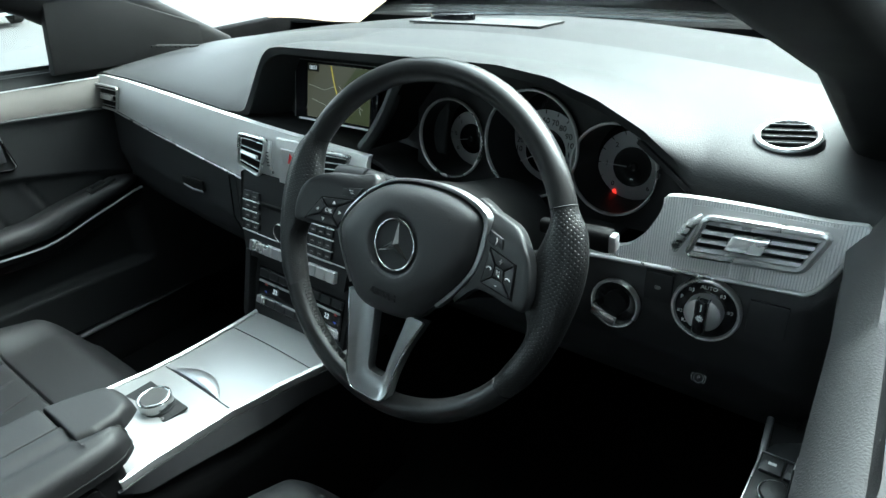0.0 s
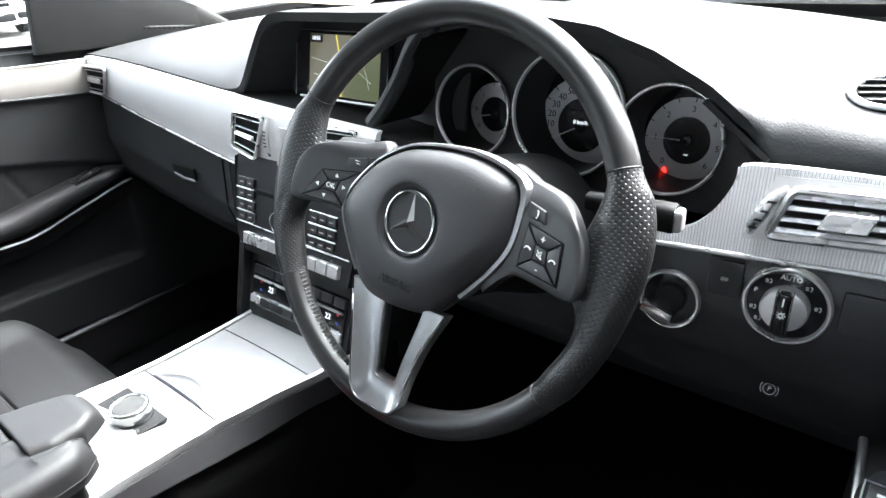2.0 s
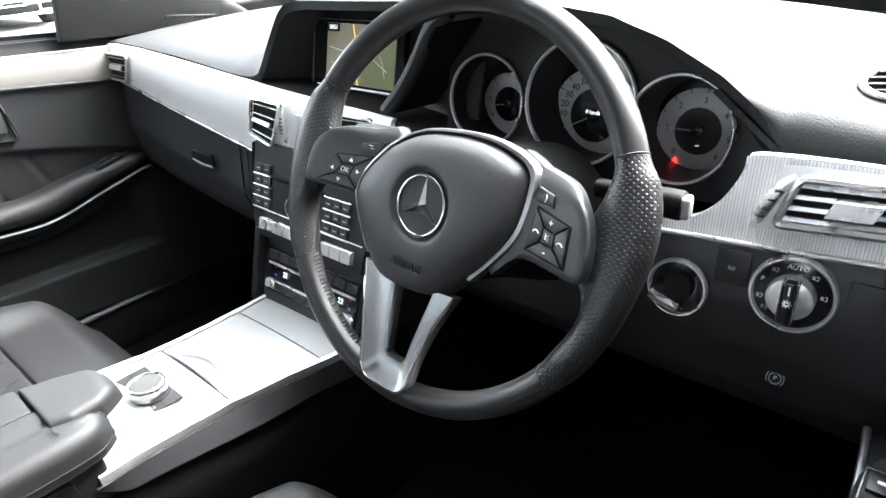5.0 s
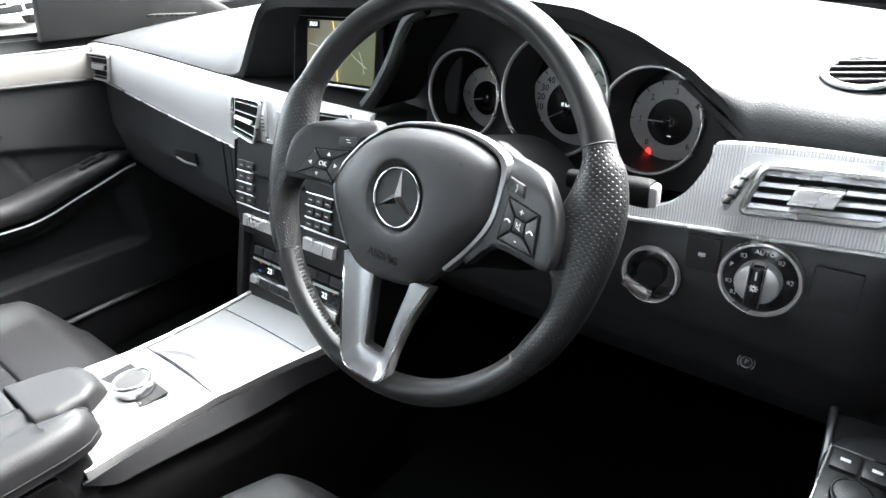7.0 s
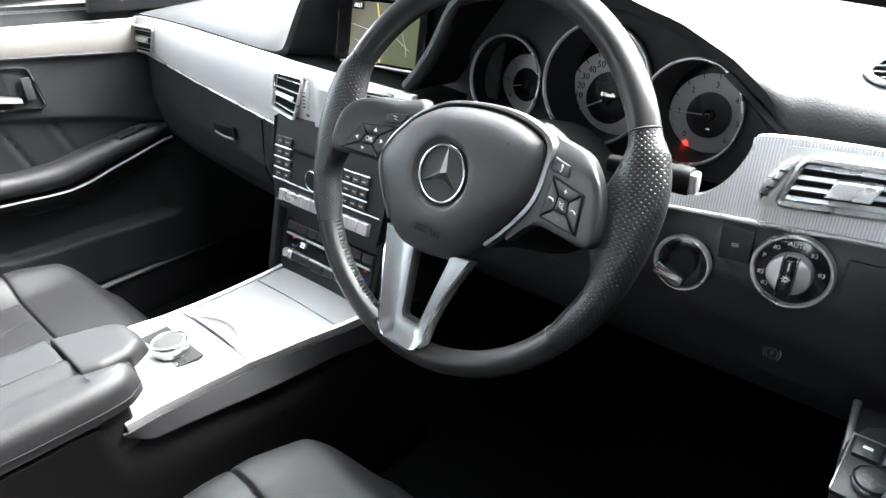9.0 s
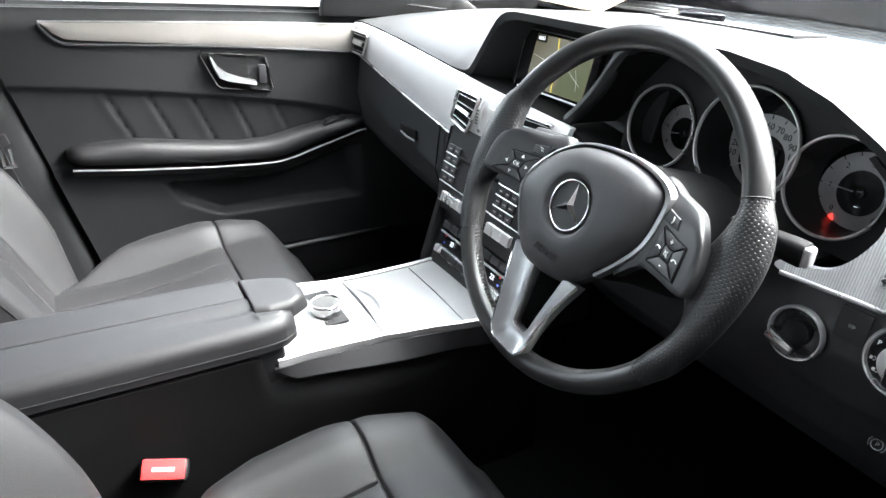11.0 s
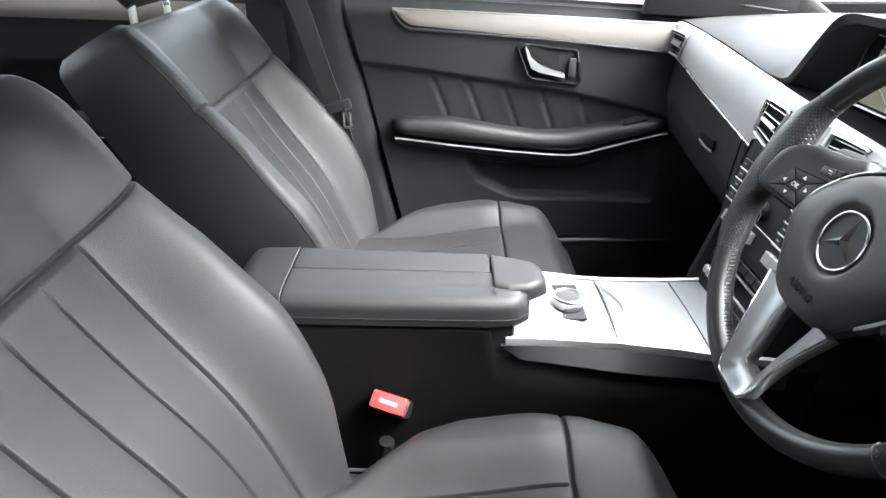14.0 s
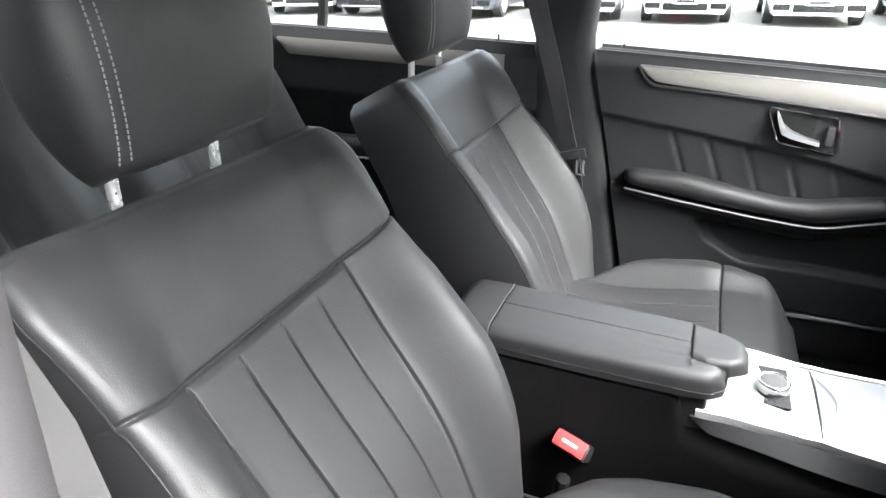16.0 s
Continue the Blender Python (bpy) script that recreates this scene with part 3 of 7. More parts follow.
DISPLAY2 = mat("display_map_green", (0.012, 0.014, 0.006), 0.35, spec=0.2, blotch=0.1, emit=(0.055, 0.062, 0.020), emit_strength=0.05)
YELLOW = mat("display_route", (0.12, 0.1, 0.02), 0.3, blotch=0, emit=(0.7, 0.55, 0.08), emit_strength=0.05)
GREYLINE = mat("display_line", (0.1, 0.1, 0.1), 0.3, blotch=0, emit=(0.5, 0.5, 0.48), emit_strength=0.03)
part("display", rbox((0.009, 0.001, 0.0065), (0.142, 0.083, 0.001), 0.0002, 1, SM), DISPLAY, scr, "lit map display")
part("map_patch", prism([(0.012, -0.040), (0.0795, -0.040), (0.0795, 0.042), (0.05, 0.042), (0.022, 0.012)], 0.0006, SM @ Matrix.Translation((0, 0, 0.0068)), 0), DISPLAY2, scr, "green map area")
S3 = lambda a, b: SM @ Vector((a, b, 0.0078))
part("map_route", tube(smooth_path([S3(-0.006, 0.042), S3(0.002, 0.015), S3(0.010, -0.006), S3(0.006, -0.024), S3(0.008, -0.040)], 5), 0.0009, 6), YELLOW, scr, "yellow route line")
for pts in ([(-0.058, 0.010), (-0.020, 0.004), (0.004, 0.012)], [(0.012, 0.012), (0.040, -0.004), (0.066, -0.018)], [(0.050, 0.004), (0.058, -0.012), (0.062, -0.026)], [(-0.05, -0.012), (-0.02, -0.018), (0.0, -0.030)]):
    part("map_line", tube([S3(a, b) for a, b in pts], 0.0004, 5), GREYLINE, scr)
part("clock_field", rbox((-0.048, 0.0365, 0.0072), (0.026, 0.011, 0.0006), 0, 1, SM), MATTE, scr, "dark clock field")
part("clock_text", letters("10:51", 0.0085, SM @ Matrix.Translation((-0.048, 0.0365, 0.0078))), LIT, scr, "white clock figures")
part("screen_edge", tube([S3(-0.080, -0.0455), S3(0.082, -0.0455)], 0.0017, 6), SATIN, scr, "bright lower screen edge")

# ---- dials ----
def dial(cx, cz, r, r_face, off, marks, needle, label):
    m = axes((cx, 0.247, cz), (1, 0, 0), (0, 0.16, 1))
    g = part("gauge", ring(r - 0.0024, r + 0.0012, 0.006, m), SATIN, dash, label)
    # the cone that leads into the dial
    part("gauge_cone", grid(lambda u, v: m @ Vector(((r - 0.002 - 0.003 * v) * math.cos(2 * math.pi * u), (r - 0.002 - 0.003 * v) * math.sin(2 * math.pi * u), -0.060 * v)), 48, 2, close_u=True), HARD, g)
    part("gauge_face", disc(r - 0.004, 0.002, m @ Matrix.Translation((0, 0, -0.062)), 48, 0), GLOSS, g)
    mo = m @ Matrix.Translation((off[0], off[1], -0.0595))
    part("gauge_band", ring_flat(r_face * 0.56, r_face, mo), FACE, g, "silver scale band")
    for a0, txt in marks:
        a = radians(a0)
        if txt:
            part("numeral", letters(txt, r_face * 0.20, mo @ Matrix.Translation((r_face * 0.74 * math.cos(a), r_face * 0.74 * math.sin(a), 0.0012))), MATTE, g)
        part("tick", rbox((r_face * 0.95, 0, 0.0012), (r_face * 0.09, r_face * 0.022, 0.0006), 0, 1, mo @ Matrix.Rotation(a, 4, "Z")), MATTE, g)
    part("needle", rbox((r_face * 0.48, 0, 0.003), (r_face * 0.86, r_face * 0.025, 0.001), 0.0003, 1, mo @ Matrix.Rotation(radians(needle), 4, "Z")), NEEDLE, g, "slim white needle")
    part("needle_hub", disc(r_face * 0.14, 0.004, mo, 20), GLOSS, g)
    return g, mo


def ring_flat(r0, r1, m, n=48):
    bm = bmesh.new()
    rows = [[bm.verts.new(m @ Vector((r * math.cos(2 * math.pi * i / n), r * math.sin(2 * math.pi * i / n), z))) for r, z in ((r0, 0), (r1, 0), (r1, 0.001), (r0, 0.001))] for i in range(n)]
    for i in range(n):
        for j in range(4):
            bm.faces.new((rows[i][j], rows[(i + 1) % n][j], rows[(i + 1) % n][(j + 1) % 4], rows[i][(j + 1) % 4]))
    return bm


g1, mo1 = dial(0.247, 0.919, 0.053, 0.0385, (-0.009, -0.010), [(215, "0"), (172, "½"), (130, "1"), (95, ""), (60, ""), (20, ""), (-20, "")], 190, "chrome-ringed fuel gauge with silver band")
g2, mo2 = dial(0.372, 0.930, 0.066, 0.0545, (-0.012, -0.020), [(205, ""), (183, "10"), (166, "20"), (149, "30"), (132, "40"), (113, "50"), (93, "60"), (73, "70"), (55, "80"), (36, "90"), (18, "100"), (0, "110"), (-18, "120")], 207, "chrome-ringed speedometer with silver band")
g3, mo3 = dial(0.482, 0.917, 0.053, 0.0440, (-0.002, -0.008), [(228, "0"), (180, "1"), (132, "2"), (84, "3"), (36, "4"), (-8, "5"), (-45, "6"), (204, ""), (156, ""), (108, ""), (60, "")], 180, "chrome-ringed rev counter with red warning lamp")
part("trip_display", rbox((0, 0, 0.002), (0.040, 0.034, 0.001), 0.0005, 1, mo2), GLOSS, g2, "black trip display")
part("speed_text", letters("0 km/h", 0.0065, mo2 @ Matrix.Translation((0.0, 0.004, 0.004))), LIT, g2, "white speed readout")
part("warning_lamp", prism([(-0.003, -0.003), (0.003, -0.003), (0.002, 0.0015), (0, 0.0038), (-0.002, 0.0015)], 0.0008, mo3 @ Matrix.Translation((-0.0185, -0.0335, 0.0015)), 0), REDLAMP, g3, "lit red belt lamp")
part("trip_marks", letters("--", 0.007, mo3 @ Matrix.Translation((0.002, -0.014, 0.002))), LIT, g3)

# ---- centre stack ----
stack = part("centre_panel", cap_loft([[(-0.151, 0.1695, 0.828), (0.125, 0.1705, 0.835), (0.125, 0.30, 0.835), (-0.151, 0.30, 0.828)], [(-0.1475, 0.1405, 0.7325), (0.118, 0.1405, 0.7325), (0.118, 0.30, 0.7325), (-0.1475, 0.30, 0.7325)], [(-0.132, 0.1275, 0.6902), (0.112, 0.1275, 0.6902), (0.112, 0.30, 0.6902), (-0.132, 0.30, 0.6902)]]), HARD, dash, "black centre panel with keys", sharp=25)
part("lower_panel", cap_loft([[(-0.128, 0.1435, 0.690), (0.112, 0.1435, 0.690), (0.112, 0.30, 0.690), (-0.128, 0.30, 0.690)], [(-0.112, 0.1045, 0.592), (0.112, 0.1045, 0.592), (0.112, 0.30, 0.592), (-0.112, 0.30, 0.592)], [(-0.112, 0.095, 0.53), (0.112, 0.095, 0.53), (0.112, 0.3, 0.53), (-0.112, 0.3, 0.53)]]), HARD, dash, "black heater panel", sharp=25)
part("panel_cheek", prism([(0.128, 0.70), (0.300, 0.72), (0.300, 0.50), (0.090, 0.50), (0.095, 0.592)], 0.012, axes((-0.133, 0, 0), (0, 1, 0), (0, 0, 1)), 0.003), HARD, dash, "dark side cheek of the stack")


def on_stack(x, z, proud=0.0):
    y = lerp(z, [0.53, 0.592, 0.68, 0.6901, 0.7325, 0.83], [0.095, 0.105, 0.140, 0.128, 0.141, 0.170])
    return Vector((x, y - proud, z))


def key(x, z, w, h, material, name="button", proud=0.0035, parent=None, label=""):
    c = on_stack(x, z)
    tilt = (on_stack(0, z + 0.004) - on_stack(0, z - 0.004)).normalized()
    return part(name, rbox((0, 0, proud / 2), (w, h, proud + 0.002), 0.0009, 1, axes(c, (1, 0, 0), tilt)), material, parent or stack, label)


def mark(body, x, z, size, material=WHITE_INK, proud=0.005, parent=None):
    c = on_stack(x, z, proud)
    tilt = (on_stack(0, z + 0.004) - on_stack(0, z - 0.004)).normalized()
    return part("button_mark", letters(body, size, axes(c, (1, 0, 0), tilt)), material, parent or stack)


for col, (x0, n, w) in enumerate(((-0.144, 2, 0.0205), (0.028, 3, 0.0180))):
    for r in range(4):
        z = 0.7915 - 0.0165 * r if col == 0 else 0.7890 - 0.0170 * r
        for k in range(n):
            x = x0 + 0.002 + (k + 0.5) * w + (0.0015 * r if col == 0 else -0.0004 * r)
            if col == 1 and r == 0:
                continue
            key(x, z, w - 0.0012, 0.0125, BUTTON)
            part("button_mark", rbox((0, 0, 0), (0.007, 0.001, 0.0016), 0, 1, Matrix.Translation(on_stack(x, z, 0.0048))), GREYLINE, stack)
        part("button_divider", tube([on_stack(x0 + 0.001 * r * (col == 0), z - 0.0085, 0.004), on_stack(x0 + n * w + 0.003, z - 0.0085, 0.004)], 0.0010, 6), SATIN, stack, "bright divider line")
part("panel_line", tube([on_stack(-0.143, 0.7320, 0.0025), on_stack(0.112, 0.7290, 0.0025)], 0.0009, 6), GREYSLAT, stack, "thin bright line under the keys")
part("disc_slot", rbox(on_stack(-0.038, 0.782, 0.0), (0.118, 0.008, 0.007), 0.002), MATTE, stack, "dark disc slot")
knob_v = part("volume_knob", disc(0.016, 0.014, axes(on_stack(-0.030, 0.752), (1, 0, 0), (0, 0.1, 1)), 28, 0.002), HARD, stack, "round volume knob")
part("knob_rim", ring(0.0145, 0.017, 0.003, axes(on_stack(-0.030, 0.752, 0.012), (1, 0, 0), (0, 0.1, 1)), 28), CHROME, knob_v)
for k in range(5):
    key(-0.108 + 0.0200 * k, 0.7105, 0.0185, 0.0175, SATIN, "toggle", 0.007, label="satin silver toggle key")
for k in range(3):
    key(0.041 + 0.0225 * k, 0.7085, 0.0205, 0.0180, SATIN, "toggle", 0.007, label="satin silver toggle key")
# heater controls
clim = part("heater_panel", prism([(-0.104, -0.006), (0.104, -0.006), (0.104, 0.062), (-0.110, 0.062)], 0.004, axes(on_stack(0, 0.612), (1, 0, 0), on_stack(0, 0.66) - on_stack(0, 0.612)), 0.001), GLOSS, dash, "gloss black heater controls")
for k in range(8):
    key(-0.0915 + 0.0262 * k, 0.6610, 0.024, 0.013, BUTTON, proud=0.0065, parent=clim)
for x, s in ((-0.068, -1), (0.078, 1)):
    mark("22", x + 0.010 * (s < 0) - 0.006 * (s > 0), 0.6400, 0.0115, LIT, 0.0065, clim)
    for dz, nm, colr in ((0.006, "red_mark", RED), (-0.004, "blue_mark", mat("blue_mark", (0.05, 0.1, 0.7), 0.4, blotch=0))):
        part(nm, prism([(-0.003, 0), (0, 0.004 * (1 if dz > 0 else -1)), (0.003, 0)], 0.0006, axes(on_stack(x + s * 0.014, 0.6400 + dz, 0.0065), (1, 0, 0), (0, 0, 1)), 0), colr, clim)
part("heater_bar", tube([on_stack(-0.100, 0.6250, 0.006), on_stack(0.1, 0.6250, 0.006)], 0.0016, 6), SATIN, clim, "bright bar")
part("heater_bar", tube([on_stack(-0.102, 0.6500, 0.006), on_stack(0.1, 0.6500, 0.006)], 0.002, 6), SATIN, clim, "bright bar")
for k in range(8):
    key(-0.0925 + 0.0262 * k, 0.6160, 0.024, 0.012, BUTTON if k not in (0, 7) else SATIN, proud=0.0065, parent=clim)

# ---- glovebox side ----
def glove_fn(u, v):
    x = -0.735 + 0.525 * u
    zt = lerp(x, SX, S_BOT) - 0.004
    yt = lerp(x, SX, S_Y) + 0.004
    prof_z = [zt, zt - 0.035, zt - 0.09, 0.70 - 0.03 * u, 0.64 - 0.03 * u, 0.60]
    prof_y = [yt, yt - 0.004, yt - 0.010, yt + 0.004, yt + 0.05, yt + 0.16]
    q = v * 5
    return (x, float(np.interp(q, range(6), prof_y)), float(np.interp(q, range(6), prof_z)))


glove = part("glovebox", backed(grid(glove_fn, 40, 30), (0, 0.012, 0.002)), SOFT, dash, "grained glovebox front", sharp=60)
part("glovebox_latch", rbox((-0.345, 0.1760, 0.762), (0.070, 0.006, 0.022), 0.002, 2), MATTE, glove, "dark recessed latch")
part("latch_lip", tube([(-0.376, 0.1735, 0.756), (-0.345, 0.1715, 0.752), (-0.312, 0.1725, 0.752)], 0.0022, 8), LEG, glove, "silver latch lip")
part("glovebox_gap", tube([Vector(glove_fn(0.965, v)) + Vector((0, -0.0008, 0)) for v in np.linspace(0.02, 0.75, 20)], 0.0013, 6), MATTE, glove, "dark gap beside the lid")


def cheek_fn(u, v):
    a = Vector(glove_fn(1.0, v)) + Vector((0.002, 0, 0))
    b = on_stack(-0.151 + 0.018 * sstep(v, 0.4, 0.8), 0.826 - 0.13 * v) + Vector((-0.002, 0.004, 0))
    return a + (b - a) * u + Vector((0, 0.012 * math.sin(math.pi * u) - 0.008 * math.sin(math.pi * u / 2) * (1 - v), 0))


part("stack_cheek", backed(grid(cheek_fn, 10, 20), (0, 0.012, 0)), SOFT, dash, "curved panel beside the stack", sharp=60)

# ---- driver's lower panel with switches ----
def knee_fn(u, v):
    x = 0.13 + 0.625 * u
    zt = lerp(x, [0.13, 0.3, 0.49, 0.60, 0.70, 0.755], [0.85, 0.85, 0.842, 0.843, 0.856, 0.90])
    prof_z = [zt, zt - 0.03, 0.78, 0.73, 0.66, 0.55, 0.46]
    prof_y = [0.206, 0.196, 0.192, 0.200, 0.236, 0.35, 0.50]
    q = v * 6
    return (x, float(np.interp(q, range(7), prof_y)) + 0.02 * (x > 0.70) * (x - 0.70) / 0.05, float(np.interp(q, range(7), prof_z)))


knee = part("knee_panel", backed(grid(knee_fn, 40, 36), (0, 0.012, 0.002)), KNEE, dash, "black grained lower driver panel", sharp=60)


def on_knee(x, z, proud=0.0):
    y = lerp(z, [0.46, 0.55, 0.66, 0.73, 0.78, 0.813, 0.843], [0.50, 0.35, 0.236, 0.200, 0.192, 0.196, 0.206])
    return Vector((x, y - proud, z))


KM = axes(on_knee(0.618, 0.806, 0.0), (1, 0.06, 0), (0, 0.12, 1))
lsw = part("light_switch", disc(0.0315, 0.008, KM, 40, 0.002), GLOSS, dash, "rotary headlight switch in a chrome ring")
part("switch_ring", ring(0.0305, 0.0355, 0.011, KM), SATIN, lsw, "chrome ring")
dl = part("switch_dial", disc(0.0190, 0.016, KM @ Matrix.Translation((0, 0, 0.006)), 36, 0.004), SATIN, lsw, "satin silver dial")
part("switch_grip", rbox((0, 0, 0.024), (0.0095, 0.037, 0.012), 0.0025, 2, KM), GLOSS, dl, "black grip bar")
part("grip_frame", join(rbox((-0.0058, 0, 0.023), (0.0018, 0.037, 0.012), 0.0007, 1, KM), rbox((0.0058, 0, 0.023), (0.0018, 0.037, 0.012), 0.0007, 1, KM)), CHROME, dl)
part("grip_mark", rbox((0, 0.0115, 0.0303), (0.0010, 0.0075, 0.0006), 0, 1, KM), WHITE_INK, dl)
part("grip_lamp_mark", ring_flat(0.0013, 0.0021, KM @ Matrix.Translation((0, 0, 0.0303)), 16), WHITE_INK, dl)
for k in range(8):
    a = 2 * math.pi * k / 8
    part("lamp_ray", rbox((0.0031, 0, 0.0305), (0.0014, 0.0005, 0.0005), 0, 1, KM @ Matrix.Rotation(a, 4, "Z")), WHITE_INK, dl)
part("auto_text", letters("AUTO", 0.0060, KM @ Matrix.Translation((0.0005, 0.0252, 0.0083))), WHITE_INK, lsw, "white AUTO lettering")
part("p_text", letters("P", 0.0060, KM @ Matrix.Translation((-0.0248, 0.009, 0.0083))), WHITE_INK, lsw)
for a in (128, 52, 8, 196, 222):
    ar = radians(a)
    c = Vector((0.0250 * math.cos(ar), 0.0250 * math.sin(ar), 0.0084))
    part("lamp_symbol", tube([KM @ (c + Vector((0.0016 * math.cos(q), 0.0019 * math.sin(q), 0))) for q in np.linspace(-1.57, 1.57, 6)], 0.0004, 5), WHITE_INK, lsw)
    for dy in (-0.0012, 0, 0.0012):
        part("lamp_beam", rbox(c + Vector((-0.0022, dy, 0)), (0.0026, 0.0005, 0.0005), 0, 1, KM), WHITE_INK, lsw)
fog = part("fog_switch", rbox((0, 0, 0.001), (0.030, 0.034, 0.006), 0.002, 2, axes(on_knee(0.566, 0.816, 0.003), (1, 0.03, 0.02), (0, 0.1, 1))), BUTTON, dash, "square black fog lamp button")
part("fog_mark", letters("0|0", 0.0052, axes(on_knee(0.566, 0.816, 0.0075), (1, 0.03, 0.02), (0, 0.1, 1))), WHITE_INK, fog)
part("blank_panel", rbox((0, 0, 0.001), (0.036, 0.036, 0.004), 0.004, 2, axes(on_knee(0.676, 0.813, 0.003), (1, 0.06, 0.0), (0, 0.1, 1))), KNEE, dash, "plain blanking plate")
ign = part("ignition", ring(0.0255, 0.0295, 0.010, axes(on_knee(0.520, 0.781, 0.0), (1, 0, 0), (0, 0.15, 1))), SATIN, dash, "chrome-ringed ignition with a key in it")
part("ignition_well", disc(0.026, 0.004, axes(on_knee(0.520, 0.781, 0.0), (1, 0, 0), (0, 0.15, 1)), 32, 0.001), GLOSS, ign)
part("ignition_barrel", disc(0.014, 0.010, axes(on_knee(0.522, 0.784, 0.002), (1, 0, 0), (0, 0.15, 1)), 24, 0.002), MATTE, ign)
part("key_head", rbox((0, 0, 0.012), (0.031, 0.013, 0.026), 0.003, 2, axes(on_knee(0.513, 0.771), (1, 0, -0.35), (0.3, 0.1, 1))), CHROME, ign, "chrome key head")
PRINT = mat("grey_print", (0.22, 0.22, 0.22), 0.6, blotch=0.05)
pb = part("brake_mark", ring_flat(0.0050, 0.0058, axes(on_knee(0.615, 0.699, 0.004), (1, 0, 0), (0, 0.45, 1)), 24), PRINT, dash, "white parking brake symbol")
part("brake_letter", letters("P", 0.007, axes(on_knee(0.615, 0.699, 0.004), (1, 0, 0), (0, 0.45, 1))), PRINT, pb)
for s in (-1, 1):
    part("brake_arc", tube([axes(on_knee(0.615, 0.699, 0.004), (1, 0, 0), (0, 0.45, 1)) @ Vector((s * 0.008 * math.cos(q), 0.008 * math.sin(q), 0)) for q in np.linspace(-0.7, 0.7, 7)], 0.0005, 5), PRINT, pb)

# round demister vent on the top near the driver's pillar
DM = axes((0.648, 0.281, 0.9690), (1, -0.02, -0.02), (0, math.cos(radians(14)), math.sin(radians(14)))) @ Matrix.Diagonal((0.86, 0.86, 1, 1))
dv = part("demister_vent", ring(0.0285, 0.036, 0.005, DM), SATIN, dash, "round demister vent in a silver ring")
part("vent_housing", cap_loft([[DM @ Vector((0.0365 * k * math.cos(q), 0.0365 * k * math.sin(q), w)) for q in (2 * math.pi * j / 36 for j in range(36))] for k, w in ((1.12, -0.024), (1.06, -0.004), (1.0, 0.0005))]), SOFT, dv)
part("throat", disc(0.030, 0.002, DM, 36, 0), MATTE, dv)
for k in range(4):
    y = -0.0195 + 0.0130 * k
    w = 2 * math.sqrt(max(0, 0.0285**2 - y**2))
    part("slat", rbox((0, y, 0.0036), (w, 0.0022, 0.003), 0.0008, 1, DM @ Matrix.Rotation(radians(14), 4, "Z")), BUTTON, dv)
dv2 = part("demister_grille", join(*[rbox((-0.655 + 0.013 * k, 0.335 + 0.004 * k, 0.972), (0.005, 0.022, 0.004), 0.001, 1) for k in range(9)]), MATTE, dash, "small demister slots")

# ---- steering wheel ----
RAKE = radians(22)
WM = Matrix(((1, 0, 0), (0, math.sin(RAKE), -math.cos(RAKE)), (0, math.cos(RAKE), math.sin(RAKE)))).to_4x4()
WM.translation = (0.363, 0.0, 0.90)
WM = WM @ Matrix.Rotation(radians(-3.2), 4, "Z")  # the wheel is turned a little
wheel = thing("steering_wheel", (0.37, 0.12, 0.86), "black leather three-spoke steering wheel with silver lower spokes", "steering wheel")


def perforated(name):
    """Leather pierced by small holes in staggered rows, laid out by the mesh's UV map (in metres)."""
    m = mat(name, (0.011, 0.011, 0.0112), 0.36, blotch=0.15, rough_var=0.07)
    nt = m.node_tree
    b = nt.nodes["Principled BSDF"]
    co = nt.nodes.new("ShaderNodeUVMap")
    turn = nt.nodes.new("ShaderNodeMapping")
    turn.inputs["Rotation"].default_value = (0, 0, radians(45))
    nt.links.new(co.outputs[0], turn.inputs["Vector"])
    v = nt.nodes.new("ShaderNodeTexVoronoi")
    v.voronoi_dimensions = "2D"
    v.inputs["Scale"].default_value = 1 / 0.0034
    v.inputs["Randomness"].default_value = 0.06
    nt.links.new(turn.outputs[0], v.inputs["Vector"])
    r = nt.nodes.new("ShaderNodeMapRange")
    r.inputs[1].default_value, r.inputs[2].default_value = 0.12, 0.26
    nt.links.new(v.outputs["Distance"], r.inputs[0])
    bump = nt.nodes.new("ShaderNodeBump")
    bump.inputs["Strength"].default_value = 0.7
    bump.inputs["Distance"].default_value = 0.0006
    # the shade inside each hole is put into the base colour as near-black
    hole = nt.nodes.new("ShaderNodeMix")
    hole.data_type = "RGBA"
    hole.inputs[6].default_value = (0.0015, 0.0015, 0.0015, 1)
    nt.links.new(r.outputs[0], hole.inputs[0])
    nt.links.new(b.inputs["Base Color"].links[0].from_socket, hole.inputs[7])
    nt.links.new(hole.outputs[2], b.inputs["Base Color"])
    nt.links.new(r.outputs[0], bump.inputs["Height"])
    nt.links.new(bump.outputs[0], b.inputs["Normal"])
    return m


PERF = perforated("perforated_leather")
SPOKE = mat("spoke_satin_plastic", (0.014, 0.0143, 0.015), 0.40, grain=0.2, grain_scale=900, blotch=0.08, rough_var=0.05, dist=0.0003)
RIM_LEATHER = mat("smooth_rim_leather", (0.010, 0.010, 0.010), 0.34, grain=0.15, grain_scale=600, grain_kind="leather", blotch=0.12, rough_var=0.06, dist=0.0003)
RC = 0.1750
# the rim's plane: its middle lies over and a little behind the hub's badge
RM = pose(0.3635, 0.0245, 0.8925, 0, 0, 2.5) @ pose(0, 0, 0, 67) @ pose(0, 0, 0, 0, 0, -4.5)


